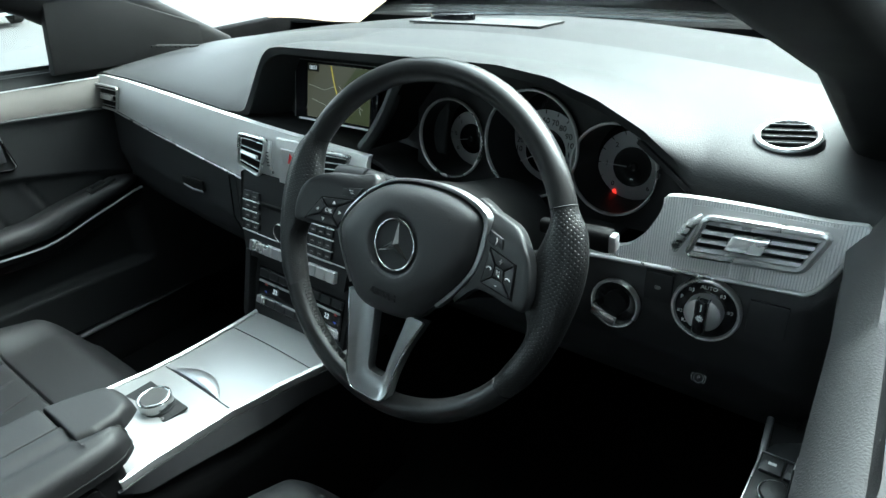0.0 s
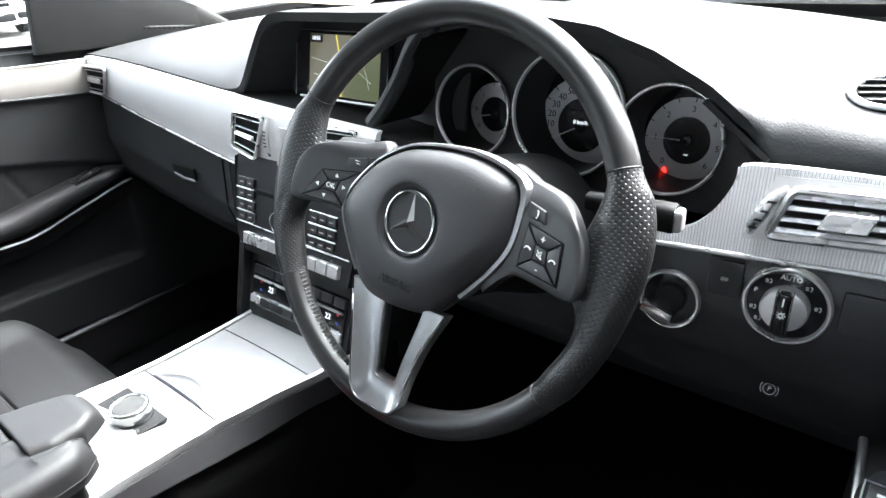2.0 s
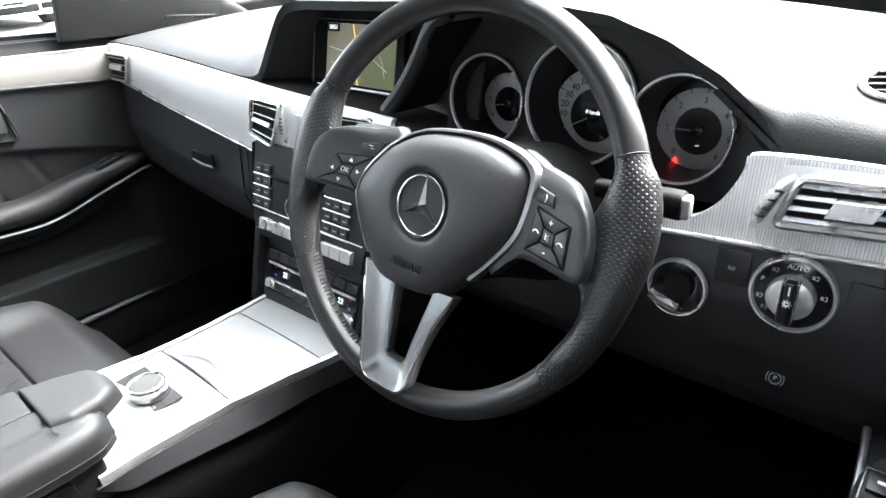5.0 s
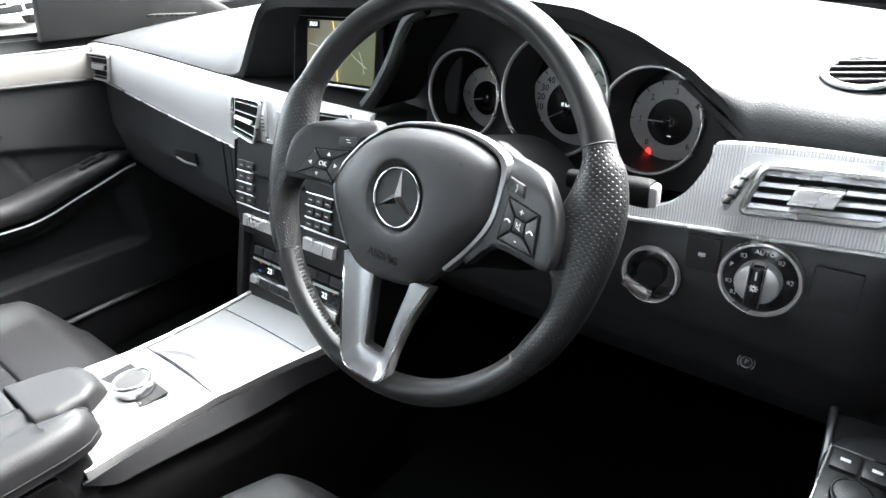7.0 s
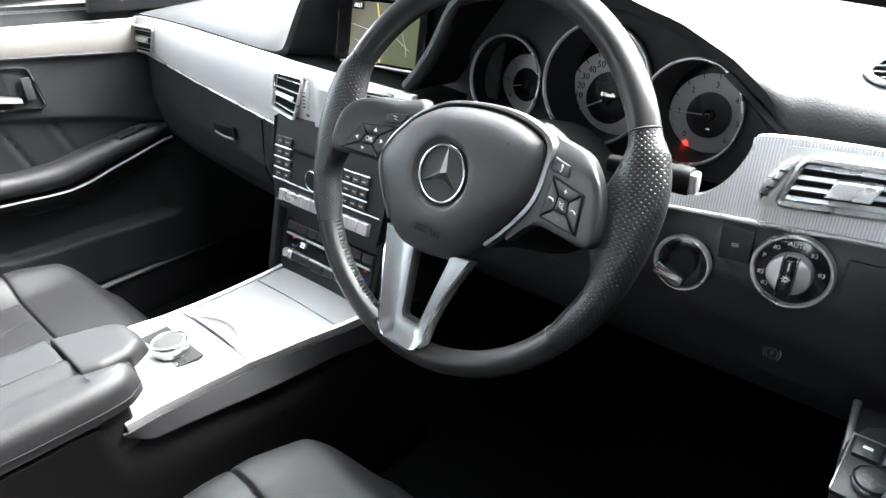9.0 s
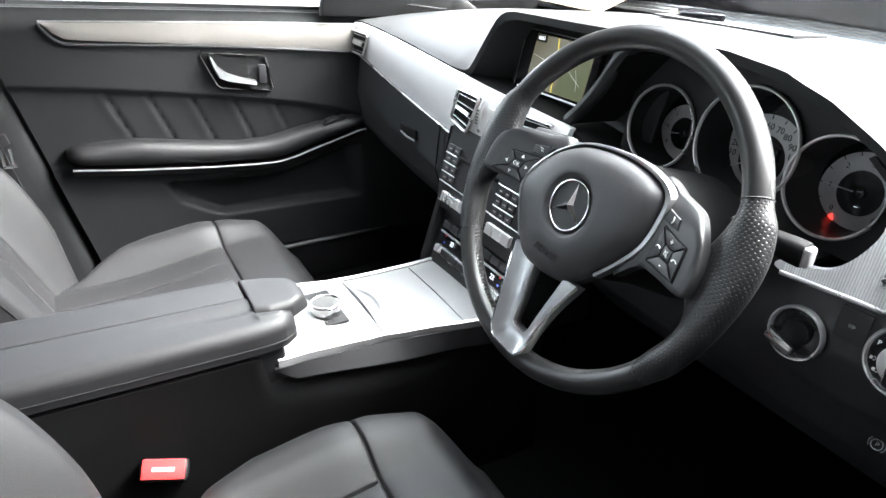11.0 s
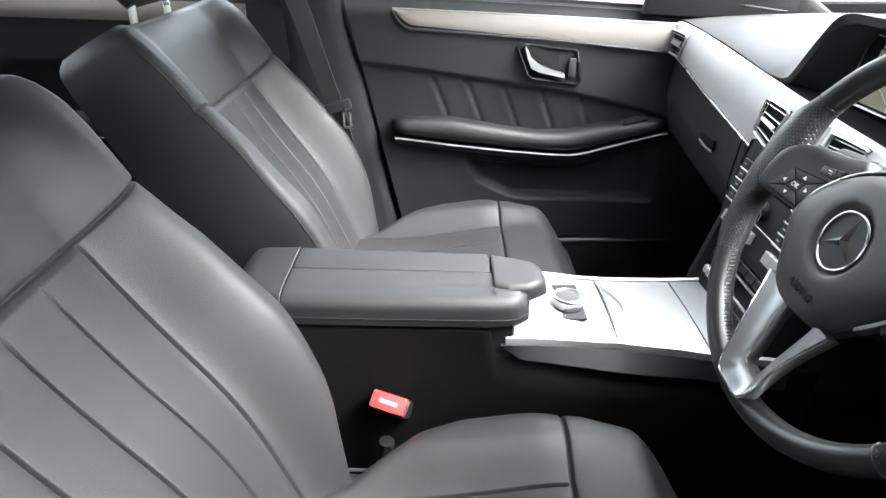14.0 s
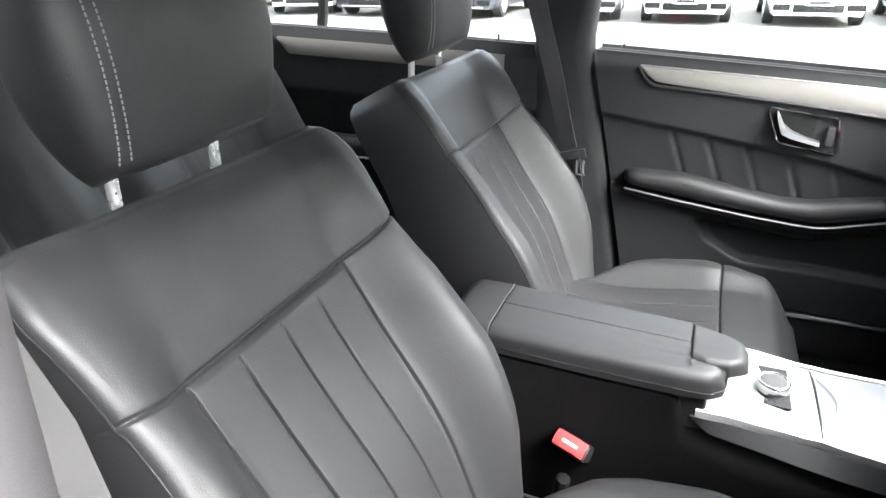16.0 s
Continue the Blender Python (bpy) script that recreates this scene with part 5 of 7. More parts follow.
# controller knob with its keys
kz = plate_z(-0.14) + 0.001
KEYGREY = mat("controller_key_grey", (0.022, 0.022, 0.023), 0.6, spec=0.12, blotch=0.06)
ctl = part("controller", disc(0.0250, 0.005, Matrix.Translation((-0.010, -0.138, kz - 0.001)), 40, 0.001), HARD, con, "rotary controller between two key plates")
kb = part("controller_knob", disc(0.0235, 0.0135, Matrix.Translation((-0.010, -0.138, kz + 0.0055)), 48, 0.0015), CHROME, ctl, "chrome round knob")
part("knob_rim", ring(0.0180, 0.0236, 0.003, Matrix.Translation((-0.010, -0.138, kz + 0.0178)), 48), CHROME, kb, "chrome rim")
part("controller_top", disc(0.0185, 0.0015, Matrix.Translation((-0.010, -0.138, kz + 0.0185)), 40, 0.0006), mat("knob_top_grey", (0.05, 0.05, 0.05), 0.6, spec=0.12, blotch=0.05), kb, "satin knob top")
for x, w in ((0.012, 0.034), (-0.060, 0.026)):
    pl = part("key_plate", rbox((x, -0.136, kz + 0.0005), (w, 0.046, 0.003), 0.0012), KEYGREY, ctl, "grey key plate")
    part("key_gap", rbox((x, -0.136, kz + 0.0022), (w * 0.9, 0.0008, 0.0006), 0, 1), MATTE, pl)
part("key_mark", ring_flat(0.0021, 0.0026, Matrix.Translation((0.021, -0.148, kz + 0.0024)), 16), PRINT, ctl)

# armrest: two padded lids side by side, palm rest in front
arm = thing("armrest", (MID, -0.40, 0.60), "black leather centre armrest with two lids and a palm rest", "armrest")


def pad_block(x0, x1, y0, y1, z0, z1, crown=0.008, bev=0.018, taper=0.0):
    """A cushion: rounded block with a slightly domed top."""
    bm = bmesh.new()
    loops = []
    ys = [y0, y0 + 0.003, y0 + 0.010, y0 + 0.022, *np.linspace(y0 + 0.04, y1 - 0.04, 10), y1 - 0.022, y1 - 0.010, y1 - 0.003, y1]
    for y in ys:
        e = min(y - y0, y1 - y)
        r = bev * (1 - math.sqrt(max(0, 1 - max(0, 1 - e / 0.024) ** 2)))
        zz = z1 + taper * (y - y0) / (y1 - y0) - r
        a, b = x0 + r * 0.6, x1 - r * 0.6
        loop = []
        prof = [(0, 0), (0, 0.5), (0.008, 0.76), (0.03, 0.91), (0.08, 0.98), (0.16, 1.0), (0.33, 1.0), (0.5, 1.0), (0.67, 1.0), (0.84, 1.0), (0.92, 0.975), (0.968, 0.90), (0.992, 0.74), (1, 0.5), (1, 0)]
        for s, t in prof:
            loop.append((a + (b - a) * s, y, z0 + (zz + crown * 4 * s * (1 - s) - z0) * t))
        loops.append(loop)
    return cap_loft(loops)


def lid_block(x0, x1, y0, y1, z0, z1, rl, rr, rb, rf, dip=None):
    """A padded lid: x0 and x1 give its sides along y; rl, rr, rb, rf round its left, right, rear and front edges."""
    ys = sorted(set([y0 + rb * (1 - math.cos(a)) for a in np.linspace(0, math.pi / 2, 6)] + [y1 - rf * (1 - math.cos(a)) for a in np.linspace(0, math.pi / 2, 9)] + list(np.linspace(y0 + rb, y1 - rf, 26)) + [-0.2606, -0.2602]))
    loops = []
    for y in ys:
        if not y0 <= y <= y1:
            continue
        db, df = max(0, 1 - (y - y0) / rb), max(0, 1 - (y1 - y) / rf)
        drop = rb * (1 - math.sqrt(max(0, 1 - db * db))) + 0.9 * rf * (1 - math.sqrt(max(0, 1 - df * df)))
        a, b = x0(y) + drop * 0.25, x1(y) - drop * 0.25
        zt = z1 - drop
        loop = [(a, y, z0), (a, y, max(z0 + 0.002, zt - rl))]
        loop += [(a + rl * (1 - math.cos(q)), y, max(z0 + 0.002, zt - rl + rl * math.sin(q))) for q in np.linspace(0.3, math.pi / 2, 6)]
        for s in np.linspace(0.08, 0.92, 12):
            x = a + rl + (b - rr - a - rl) * s
            loop.append((x, y, max(z0 + 0.002, zt + 0.0015 * math.sin(math.pi * s) - (dip(x, y) if dip else 0.0))))
        loop += [(b - rr * (1 - math.cos(q)), y, max(z0 + 0.002, zt - rr + rr * math.sin(q))) for q in np.linspace(math.pi / 2, 0.3, 6)]
        loop += [(b, y, max(z0 + 0.002, zt - rr)), (b, y, z0)]
        loops.append(loop)
    return cap_loft(loops)


split = lambda y: lerp(y, [-0.56, -0.26], [0.0125, 0.0285])
arm_r = lambda y: lerp(y, [-0.56, -0.40, -0.27, -0.235, -0.213], [0.101, 0.108, 0.1115, 0.109, 0.095])
part("armrest_base", lid_block(lambda y: -0.066, lambda y: arm_r(y) - 0.010, -0.60, -0.232, 0.585, 0.644, 0.006, 0.006, 0.01, 0.012), LEATHER_DARK, arm, "black padded armrest base")
part("armrest_lid", lid_block(lambda y: split(y) + 0.0008 if y < -0.2605 else lerp(y, [-0.2600, -0.240, -0.211], [0.0710, 0.0780, 0.0810]), arm_r, -0.5555, -0.212, 0.6435, 0.6835, 0.0022, 0.017, 0.003, 0.020, lambda x, y: 0.0055 * gauss(x, split(y) + 0.030, 0.011) * sstep(y, -0.44, -0.28)), LEATHER, arm, "black leather lid with a finger hollow", sharp=60)
part("armrest_lid", lid_block(lambda y: lerp(y, [-0.56, -0.26], [-0.062, -0.038]), lambda y: split(y) - 0.0008, -0.5555, -0.2625, 0.6435, 0.6835, 0.014, 0.0022, 0.003, 0.004), LEATHER, arm, "black leather lid", sharp=60)
part("palm_rest", lid_block(lambda y: lerp(y, [-0.261, -0.225, -0.184], [-0.026, -0.014, 0.006]), lambda y: lerp(y, [-0.261, -0.24, -0.21, -0.184], [0.0690, 0.0765, 0.0740, 0.058]), -0.2605, -0.183, 0.6630, 0.6875, 0.011, 0.011, 0.003, 0.020), LEATHER, arm, "padded palm rest", sharp=60)
part("palm_stem", rbox((0.030, -0.225, 0.640), (0.050, 0.040, 0.050), 0.012, 3), HARD, arm)
part("lid_piping", tube(smooth_path([(arm_r(y) + 0.0006, y, 0.654) for y in (-0.55, -0.45, -0.35, -0.27, -0.235, -0.222)] + [(0.092, -0.2125, 0.654), (0.085, -0.2115, 0.654)], 6), 0.0008, 5), LEATHER_DARK, arm)
part("rear_roll", lid_block(lambda y: -0.066, lambda y: 0.1005, -0.640, -0.558, 0.56, 0.6820, 0.014, 0.017, 0.03, 0.002), LEATHER, arm, "padded rear of the armrest", sharp=60)
part("rear_line", tube(smooth_path([(-0.0640, -0.5568, 0.648), (-0.0625, -0.5568, 0.671), (-0.050, -0.5568, 0.6838), (0.02, -0.5568, 0.6848), (0.083, -0.5568, 0.6842), (0.0985, -0.5568, 0.672), (0.1015, -0.5568, 0.648)], 5), 0.0010, 6), WEB, arm, "pale seam piping")

# ---- front seats ----
BACK_TILT = radians(28)
SEAT_Y, SEAT_Z = -0.565, 0.47  # where the cushion begins
BACK_Y, BACK_Z = -0.5234, 0.4995  # foot of the backs


def back_frame(cx, slide=0.0):
    """Local frame of a seat back: u across, v up the back, w forward."""
    m = Matrix(((1, 0, 0), (0, -math.sin(BACK_TILT), math.cos(BACK_TILT)), (0, math.cos(BACK_TILT), math.sin(BACK_TILT)))).to_4x4()
    m.translation = (cx, BACK_Y + slide, BACK_Z)
    return m


PLEATS = (-0.067, 0.003, 0.073)
SEAM_V, BACK_H = 0.395, 0.566


def half_w(v):
    return lerp(v, [-0.09, 0.0, 0.08, 0.18, 0.28, 0.36, 0.40, 0.46, 0.51, 0.545, 0.566], [0.19, 0.212, 0.238, 0.248, 0.244, 0.235, 0.233, 0.238, 0.244, 0.240, 0.222])


def seam_line(u):
    """Height of the cross seam on the back: it rises towards the bolsters' edge."""
    a = abs(u)
    return SEAM_V + 0.018 * sstep(a, 0.13, 0.25)


def bolster_u(v):
    return lerp(v, [-0.09, 0.1, 0.25, 0.40, 0.6], [0.128, 0.134, 0.139, 0.141, 0.142])


def back_front(u, v):
    """How far the leather of the back stands forward."""
    a = abs(u)
    bu, hw = bolster_u(v), half_w(v)
    lower = 1 - sstep(v, 0.36, 0.50)
    bol = 0.078 * lerp(v, [-0.09, 0.05, 0.2, 0.32, 0.42, 0.50, 0.566], [0.50, 0.90, 1.05, 0.95, 0.66, 0.36, 0.22])
    t = sstep(a, bu - 0.012, bu + 0.075)
    w = 0.006 + 0.018 * gauss(v, 0.14, 0.13) + bol * t * (1 - 0.10 * sstep(a, hw - 0.05, hw))
    w += 0.020 * (a / hw) ** 2 * sstep(v, 0.4, 0.5) * 0.6
    w -= 0.012 * sstep(v, 0.49, 0.566) ** 2
    # grooves: pleats, the insert's side seams, the cross seam
    below = sstep(seam_line(u) - v, 0.0, 0.012)
    dart = sstep(seam_line(u) - v, 0.004, 0.05)
    for p in PLEATS:
        d = abs(u - p)
        w -= dart * (0.0075 * max(0.0, 1 - d / 0.0030) + 0.0022 * math.exp(-d / 0.009)) * lerp(v, [0.0, 0.06, 0.2, 0.39], [0.4, 0.6, 0.9, 1.0])
    d = abs(a - bu)
    w -= below * (0.0060 * max(0.0, 1 - d / 0.0030) + 0.0020 * math.exp(-d / 0.009))
    d = abs(v - seam_line(u))
    w -= 0.0045 * max(0.0, 1 - d / 0.0035) + 0.0030 * math.exp(-d / 0.010)
    w += 0.0040 * below * sstep(0.15 - a, 0, 0.02)
    return w


def back_depth(u, v):
    return lerp(v, [-0.09, 0.1, 0.3, 0.5, 0.566], [-0.150, -0.140, -0.125, -0.112, -0.108])


def spread(t, hw, side):
    """Places across a seat, closer together at the seams."""
    knots = [-hw]
    for p in sorted([*PLEATS, -side, side]):
        knots += [p - 0.006, p - 0.003, p, p + 0.003, p + 0.006]
    knots.append(hw)
    gaps = [34 if b - a > 0.0061 else 4 for a, b in zip(knots, knots[1:])]
    q = t * sum(gaps)
    for a, b, g in zip(knots, knots[1:], gaps):
        if q <= g:
            return a + (b - a) * q / g
        q -= g
    return hw


def seat_back(m):
    """The whole seat back as one skin: rows up the back, round its section."""
    NF, NV = 284, 140
    loops = []
    vs = list(np.linspace(-0.09, 0.375, 72)) + list(np.linspace(0.378, 0.425, 44)) + list(np.linspace(0.43, 0.554, 22)) + list(0.554 + (BACK_H - 0.554) * np.sin(np.linspace(0.08, 1, 10) * math.pi / 2))
    for v in vs:
        hw = half_w(v)
        top = sstep(v, 0.552, BACK_H)
        loop = []
        for i in range(NF + 1):
            u = spread(i / NF, hw, bolster_u(v))
            edge = max(0, (abs(u) - (hw - 0.014)) / 0.014)
            rnd = 0.013 * (1 - math.sqrt(max(0, 1 - edge**2)))
            loop.append(m @ Vector((u, v, back_front(u, v) - rnd - 0.010 * top**2)))
        wf = back_front(hw, v) - 0.013 - 0.010 * top**2
        wb = back_depth(0, v) + 0.008 * top**2
        for t in np.linspace(0, 1, 9)[1:-1]:
            loop.append(m @ Vector((hw + 0.006 * math.sin(math.pi * t) - 0.015 * t * t, v, wf + (wb - wf) * t)))
        for i in range(13):
            u = (hw - 0.015) * (1 - 2 * i / 12)
            loop.append(m @ Vector((u, v, wb - 0.012 * (1 - (u / hw) ** 2))))
        for t in np.linspace(1, 0, 9)[1:-1]:
            loop.append(m @ Vector((-hw - 0.006 * math.sin(math.pi * t) + 0.015 * t * t, v, wf + (wb - wf) * t)))
        loops.append(loop)
    return cap_loft(loops)


CUSH_F, CUSH_B = 0.545, 0.0  # length of the cushion forward of the joint


def cushion_hw(y):
    return lerp(y, [-0.02, 0.06, 0.11, 0.15, 0.20, 0.26, 0.34, 0.42, 0.49, 0.53, 0.555], [0.14, 0.155, 0.174, 0.205, 0.246, 0.263, 0.263, 0.256, 0.238, 0.205, 0.16])


CUSH_SEAM = 0.395


def cushion_top(u, y):
    a = abs(u)
    hw = cushion_hw(y)
    z = 0.006 + 0.030 * sstep(y, 0.05, 0.45) - 0.012 * gauss(y, 0.22, 0.14)
    bol = 0.040 * lerp(y, [0, 0.08, 0.22, 0.36, 0.47, 0.55], [0.2, 0.65, 1.0, 0.85, 0.35, 0.1])
    z += bol * sstep(a, 0.135, 0.205) * (1 - 0.30 * sstep(a, hw - 0.04, hw))
    z -= 0.070 * sstep(y, 0.47, 0.56) ** 1.6
    back = sstep(CUSH_SEAM - y, 0.0, 0.012)
    dart = sstep(CUSH_SEAM - y, 0.004, 0.05)
    for p in PLEATS:
        d = abs(u - p)
        z -= dart * (0.0070 * max(0.0, 1 - d / 0.0030) + 0.0022 * math.exp(-d / 0.009)) * lerp(y, [0, 0.1, 0.25, CUSH_SEAM], [0.4, 0.6, 0.9, 1.0])
    d = abs(a - 0.142)
    z -= back * (0.0050 * max(0.0, 1 - d / 0.0030) + 0.0018 * math.exp(-d / 0.009))
    d = abs(y - CUSH_SEAM)
    z -= 0.0045 * max(0.0, 1 - d / 0.0035) + 0.0030 * math.exp(-d / 0.010)
    return z


def seat_cushion(cx, lift, slide=0.0):
    NU, NY = 284, 120
    loops = []
    ys = list(np.linspace(-0.02, 0.375, 50)) + list(np.linspace(0.378, 0.412, 33)) + list(np.linspace(0.416, 0.555, 38))
    for k in range(NY + 1):
        y = ys[k]
        hw = cushion_hw(y)
        loop = []
        for i in range(NU + 1):
            u = spread(i / NU, hw, 0.142) if hw > 0.151 else -hw + 2 * hw * i / NU
            edge = max(0, (abs(u) - (hw - 0.025)) / 0.025)
            rnd = 0.024 * (1 - math.sqrt(max(0, 1 - edge**2)))
            loop.append(Vector((cx + u, SEAT_Y + slide + y, SEAT_Z + lift + cushion_top(u, y) - rnd)))
        zb = SEAT_Z - 0.15
        ze = SEAT_Z + lift + cushion_top(hw, y) - 0.024
        for t in np.linspace(0, 1, 7)[1:]:
            loop.append(Vector((cx + hw + 0.008 * math.sin(math.pi * t) - 0.02 * t * t, SEAT_Y + slide + y - 0.04 * t * sstep(y, 0.4, 0.55), ze + (zb - ze) * t)))
        for t in np.linspace(1, 0, 7)[:-1]:
            loop.append(Vector((cx - hw - 0.008 * math.sin(math.pi * t) + 0.02 * t * t, SEAT_Y + slide + y - 0.04 * t * sstep(y, 0.4, 0.55), ze + (zb - ze) * t)))
        loops.append(loop)
    return cap_loft(loops)


def stitches(path, n, length, r=0.0009, lift=0.0):
    """A row of short threads along a path."""
    pts = [Vector(p) for p in path]
    seg = [(b - a).length for a, b in zip(pts, pts[1:])]
    total = sum(seg)
    bms = []

    def at(d):
        for (a, b), l in zip(zip(pts, pts[1:]), seg):
            if d <= l:
                return a + (b - a) * (d / l)
            d -= l
        return pts[-1]

    for k in range(n):
        d = total * (k + 0.2) / n
        bms.append(tube([at(d), at(d + length)], r, 5))
    return join(*bms)


def headrest(m, parent, post_w, lean_w):
    """Padded headrest on two chrome posts, in the frame of a seat back."""
    loops = []
    for k in range(31):
        t = k / 30
        v = 0.592 + 0.215 * t
        e = math.sin(math.pi * min(1, max(0, 0.035 + 0.93 * t))) ** 0.22
        hw = (0.132 + 0.016 * math.sin(math.pi * t * 0.9)) * (0.62 + 0.38 * e)
        d = (0.050 + 0.012 * math.sin(math.pi * t)) * (0.35 + 0.65 * e)
        cw = lean_w + 0.070 * t
        loop = []
        for j in range(56):
            q = 2 * math.pi * j / 56
            c, s = math.cos(q), math.sin(q)
            loop.append(m @ Vector((hw * math.copysign(abs(c) ** 0.42, c) - 0.010, v, cw + d * math.copysign(abs(s) ** 0.62, s))))
        loops.append(loop)
    h = part("headrest", cap_loft(loops), LEATHER, parent, "black leather headrest with double pale stitching", sharp=70)
    for s in (1,):
        for dx in (0.0, 0.0095):
            path = []
            for t in np.linspace(0.01, 0.99, 30):
                v = 0.592 + 0.215 * t
                e = math.sin(math.pi * min(1, max(0, 0.035 + 0.93 * t))) ** 0.22
                hw = (0.132 + 0.016 * math.sin(math.pi * t * 0.9)) * (0.62 + 0.38 * e)
                d = (0.050 + 0.012 * math.sin(math.pi * t)) * (0.35 + 0.65 * e)
                u = (0.104 + dx) * (0.88 + 0.12 * e)
                c = min(1.0, (u / hw)) ** (1 / 0.42)
                sn = math.sqrt(max(0, 1 - c * c))
                path.append(m @ Vector((s * u - 0.010, v, lean_w + 0.070 * t + d * sn**0.62 + 0.0006)))
            part("stitching", stitches(path, 44, 0.0034, 0.0008), THREAD, h, "pale double stitching")
    for s in (-1, 1):
        part("headrest_post", tube([m @ Vector((s * 0.0725, 0.530, post_w - 0.004)), m @ Vector((s * 0.0725, 0.660, lean_w + 0.01))], 0.0065, 12), SATIN, parent, "chrome headrest post")
        part("post_collar", prism([(0.017 * math.cos(a), 0.011 * math.sin(a)) for a in np.linspace(0, 2 * math.pi, 21)[:-1]], 0.006, m @ Matrix.Translation((s * 0.0725, 0.562, post_w)) @ Matrix.Rotation(radians(-90), 4, "X"), 0.002), HARD, parent)


def front_seat(cx, label, post_w, lean_w, lift, slide=0.0):
    st = thing("front_seat", (cx, -0.35, 0.28), label, "car seat", "front seats")
    m = back_frame(cx, slide)
    b = part("seat_back", seat_back(m), LEATHER, st, "pleated black leather backrest", sharp=65)
    part("seat_cushion", seat_cushion(cx, lift, slide), LEATHER, st, "pleated black leather cushion", sharp=65)
    # piping along the edges of the back
    for s in (-1, 1):
        path = [m @ Vector((s * (half_w(v) - 0.001), v, back_front(half_w(v), v) - 0.0120 - 0.010 * sstep(v, 0.552, BACK_H) ** 2)) for v in np.linspace(0.0, 0.558, 50)]
        part("edge_piping", tube(path, 0.0016, 6), LEATHER_DARK, b)
        part("edge_stitching", stitches([p + m.to_3x3() @ Vector((-s * 0.005, 0, 0.0050)) for p in path], 95, 0.0034, 0.0006), THREAD, b)
        cpath = [(cx + s * (cushion_hw(y) - 0.002), SEAT_Y + slide + y, SEAT_Z + lift + cushion_top(cushion_hw(y), y) - 0.0195) for y in np.linspace(0.05, 0.50, 40)]
        part("cushion_stitching", stitches([Vector(p) + Vector((-s * 0.006, 0, 0.008)) for p in cpath], 75, 0.0034, 0.0006), THREAD, st)
    headrest(m, st, post_w, lean_w)
    part("seat_base", rbox((cx, -0.32, 0.325), (0.36, 0.44, 0.09), 0.02), HARD, st)
    for s in (-1, 1):
        part("seat_rail", rbox((cx + s * 0.18, -0.30, 0.288), (0.03, 0.56, 0.02), 0.004), HARD, st)
        part("side_shield", rbox((cx + s * 0.232, -0.42, 0.37), (0.02, 0.34, 0.12), 0.008), HARD, st)
    part("shield_edge", tube([(cx - 0.245, -0.60, 0.455), (cx - 0.247, -0.52, 0.43), (cx - 0.247, -0.44, 0.428)], 0.0025, 6), LEG, st, "bright hinge cover edge")
    return st


driver_seat = front_seat(0.408, "black pleated leather driver's seat with raised headrest", -0.050, 0.010, 0.013)
passenger_seat = front_seat(-0.356, "black pleated leather passenger seat beside the console", -0.050, 0.010, 0.010, -0.030)

# ---- rear bench ----
bench = thing("rear_bench", (MID, -1.3, 0.28), "black leather rear bench with pleated backs", "rear bench")


def bench_back(u, v):
    x = MID - 0.66 + 1.32 * u
    w = 0.0
    for c in (-0.36, 0.36):
        d = x - MID - c
        for p in (-0.12, -0.06, 0.0, 0.06, 0.12):
            w -= 0.008 * math.exp(-abs(d - p) / 0.007) * (v < 0.8)
        w += 0.03 * sstep(abs(d), 0.16, 0.22) * (1 - sstep(abs(d), 0.26, 0.34)) * (1 - 0.5 * v)
    w -= 0.006 * gauss(v, 0.8, 0.02)
    w -= 0.03 * v**8
    t = radians(26)
    y = -1.36 - 0.62 * v * math.sin(t) + w * math.cos(t)
    return (x, y, 0.46 + 0.56 * v + w * math.sin(t))


part("bench_back", thicken(grid(bench_back, 160, 40), 0.10), LEATHER, bench, "pleated black leather back", sharp=60)


def bench_seat(u, v):
    x = MID - 0.66 + 1.32 * u
    w = 0.02 * sstep(v, 0.2, 0.8) - 0.07 * v**10
    for c in (-0.36, 0.36):
        for p in (-0.12, -0.06, 0.0, 0.06, 0.12):
            w -= 0.007 * math.exp(-abs(x - MID - c - p) / 0.007) * (v < 0.75)
    return (x, -1.38 + 0.48 * v, 0.46 + w)


part("bench_cushion", thicken(grid(bench_seat, 160, 24), 0.12), LEATHER, bench, "pleated black leather cushion", sharp=60)
for cx in (MID - 0.36, MID + 0.36):
    loops = []
    for k in range(17):
        t = k / 16
        e = math.sin(math.pi * min(1, max(0, 0.04 + 0.92 * t))) ** 0.4
        loops.append([(cx + 0.125 * e * math.copysign(abs(math.cos(q)) ** 0.6, math.cos(q)), -1.655 - 0.06 * t + 0.05 * e * math.copysign(abs(math.sin(q)) ** 0.7, math.sin(q)), 1.03 + 0.15 * t) for q in (2 * math.pi * j / 32 for j in range(32))])
    part("rear_headrest", cap_loft(loops), LEATHER, bench, "low black leather headrest", sharp=70)
    for s in (-1, 1):
        part("headrest_post", tube([(cx + s * 0.06, -1.65, 0.99), (cx + s * 0.06, -1.66, 1.05)], 0.006, 8), CHROME, bench)

# ---- doors ----
def belt(y):
    """Height of the inner door edge under the window."""
    return lerp(y, [-1.5, -0.9, -0.5, 0.23, 0.45], [1.028, 1.008, 0.990, 0.952, 0.938])


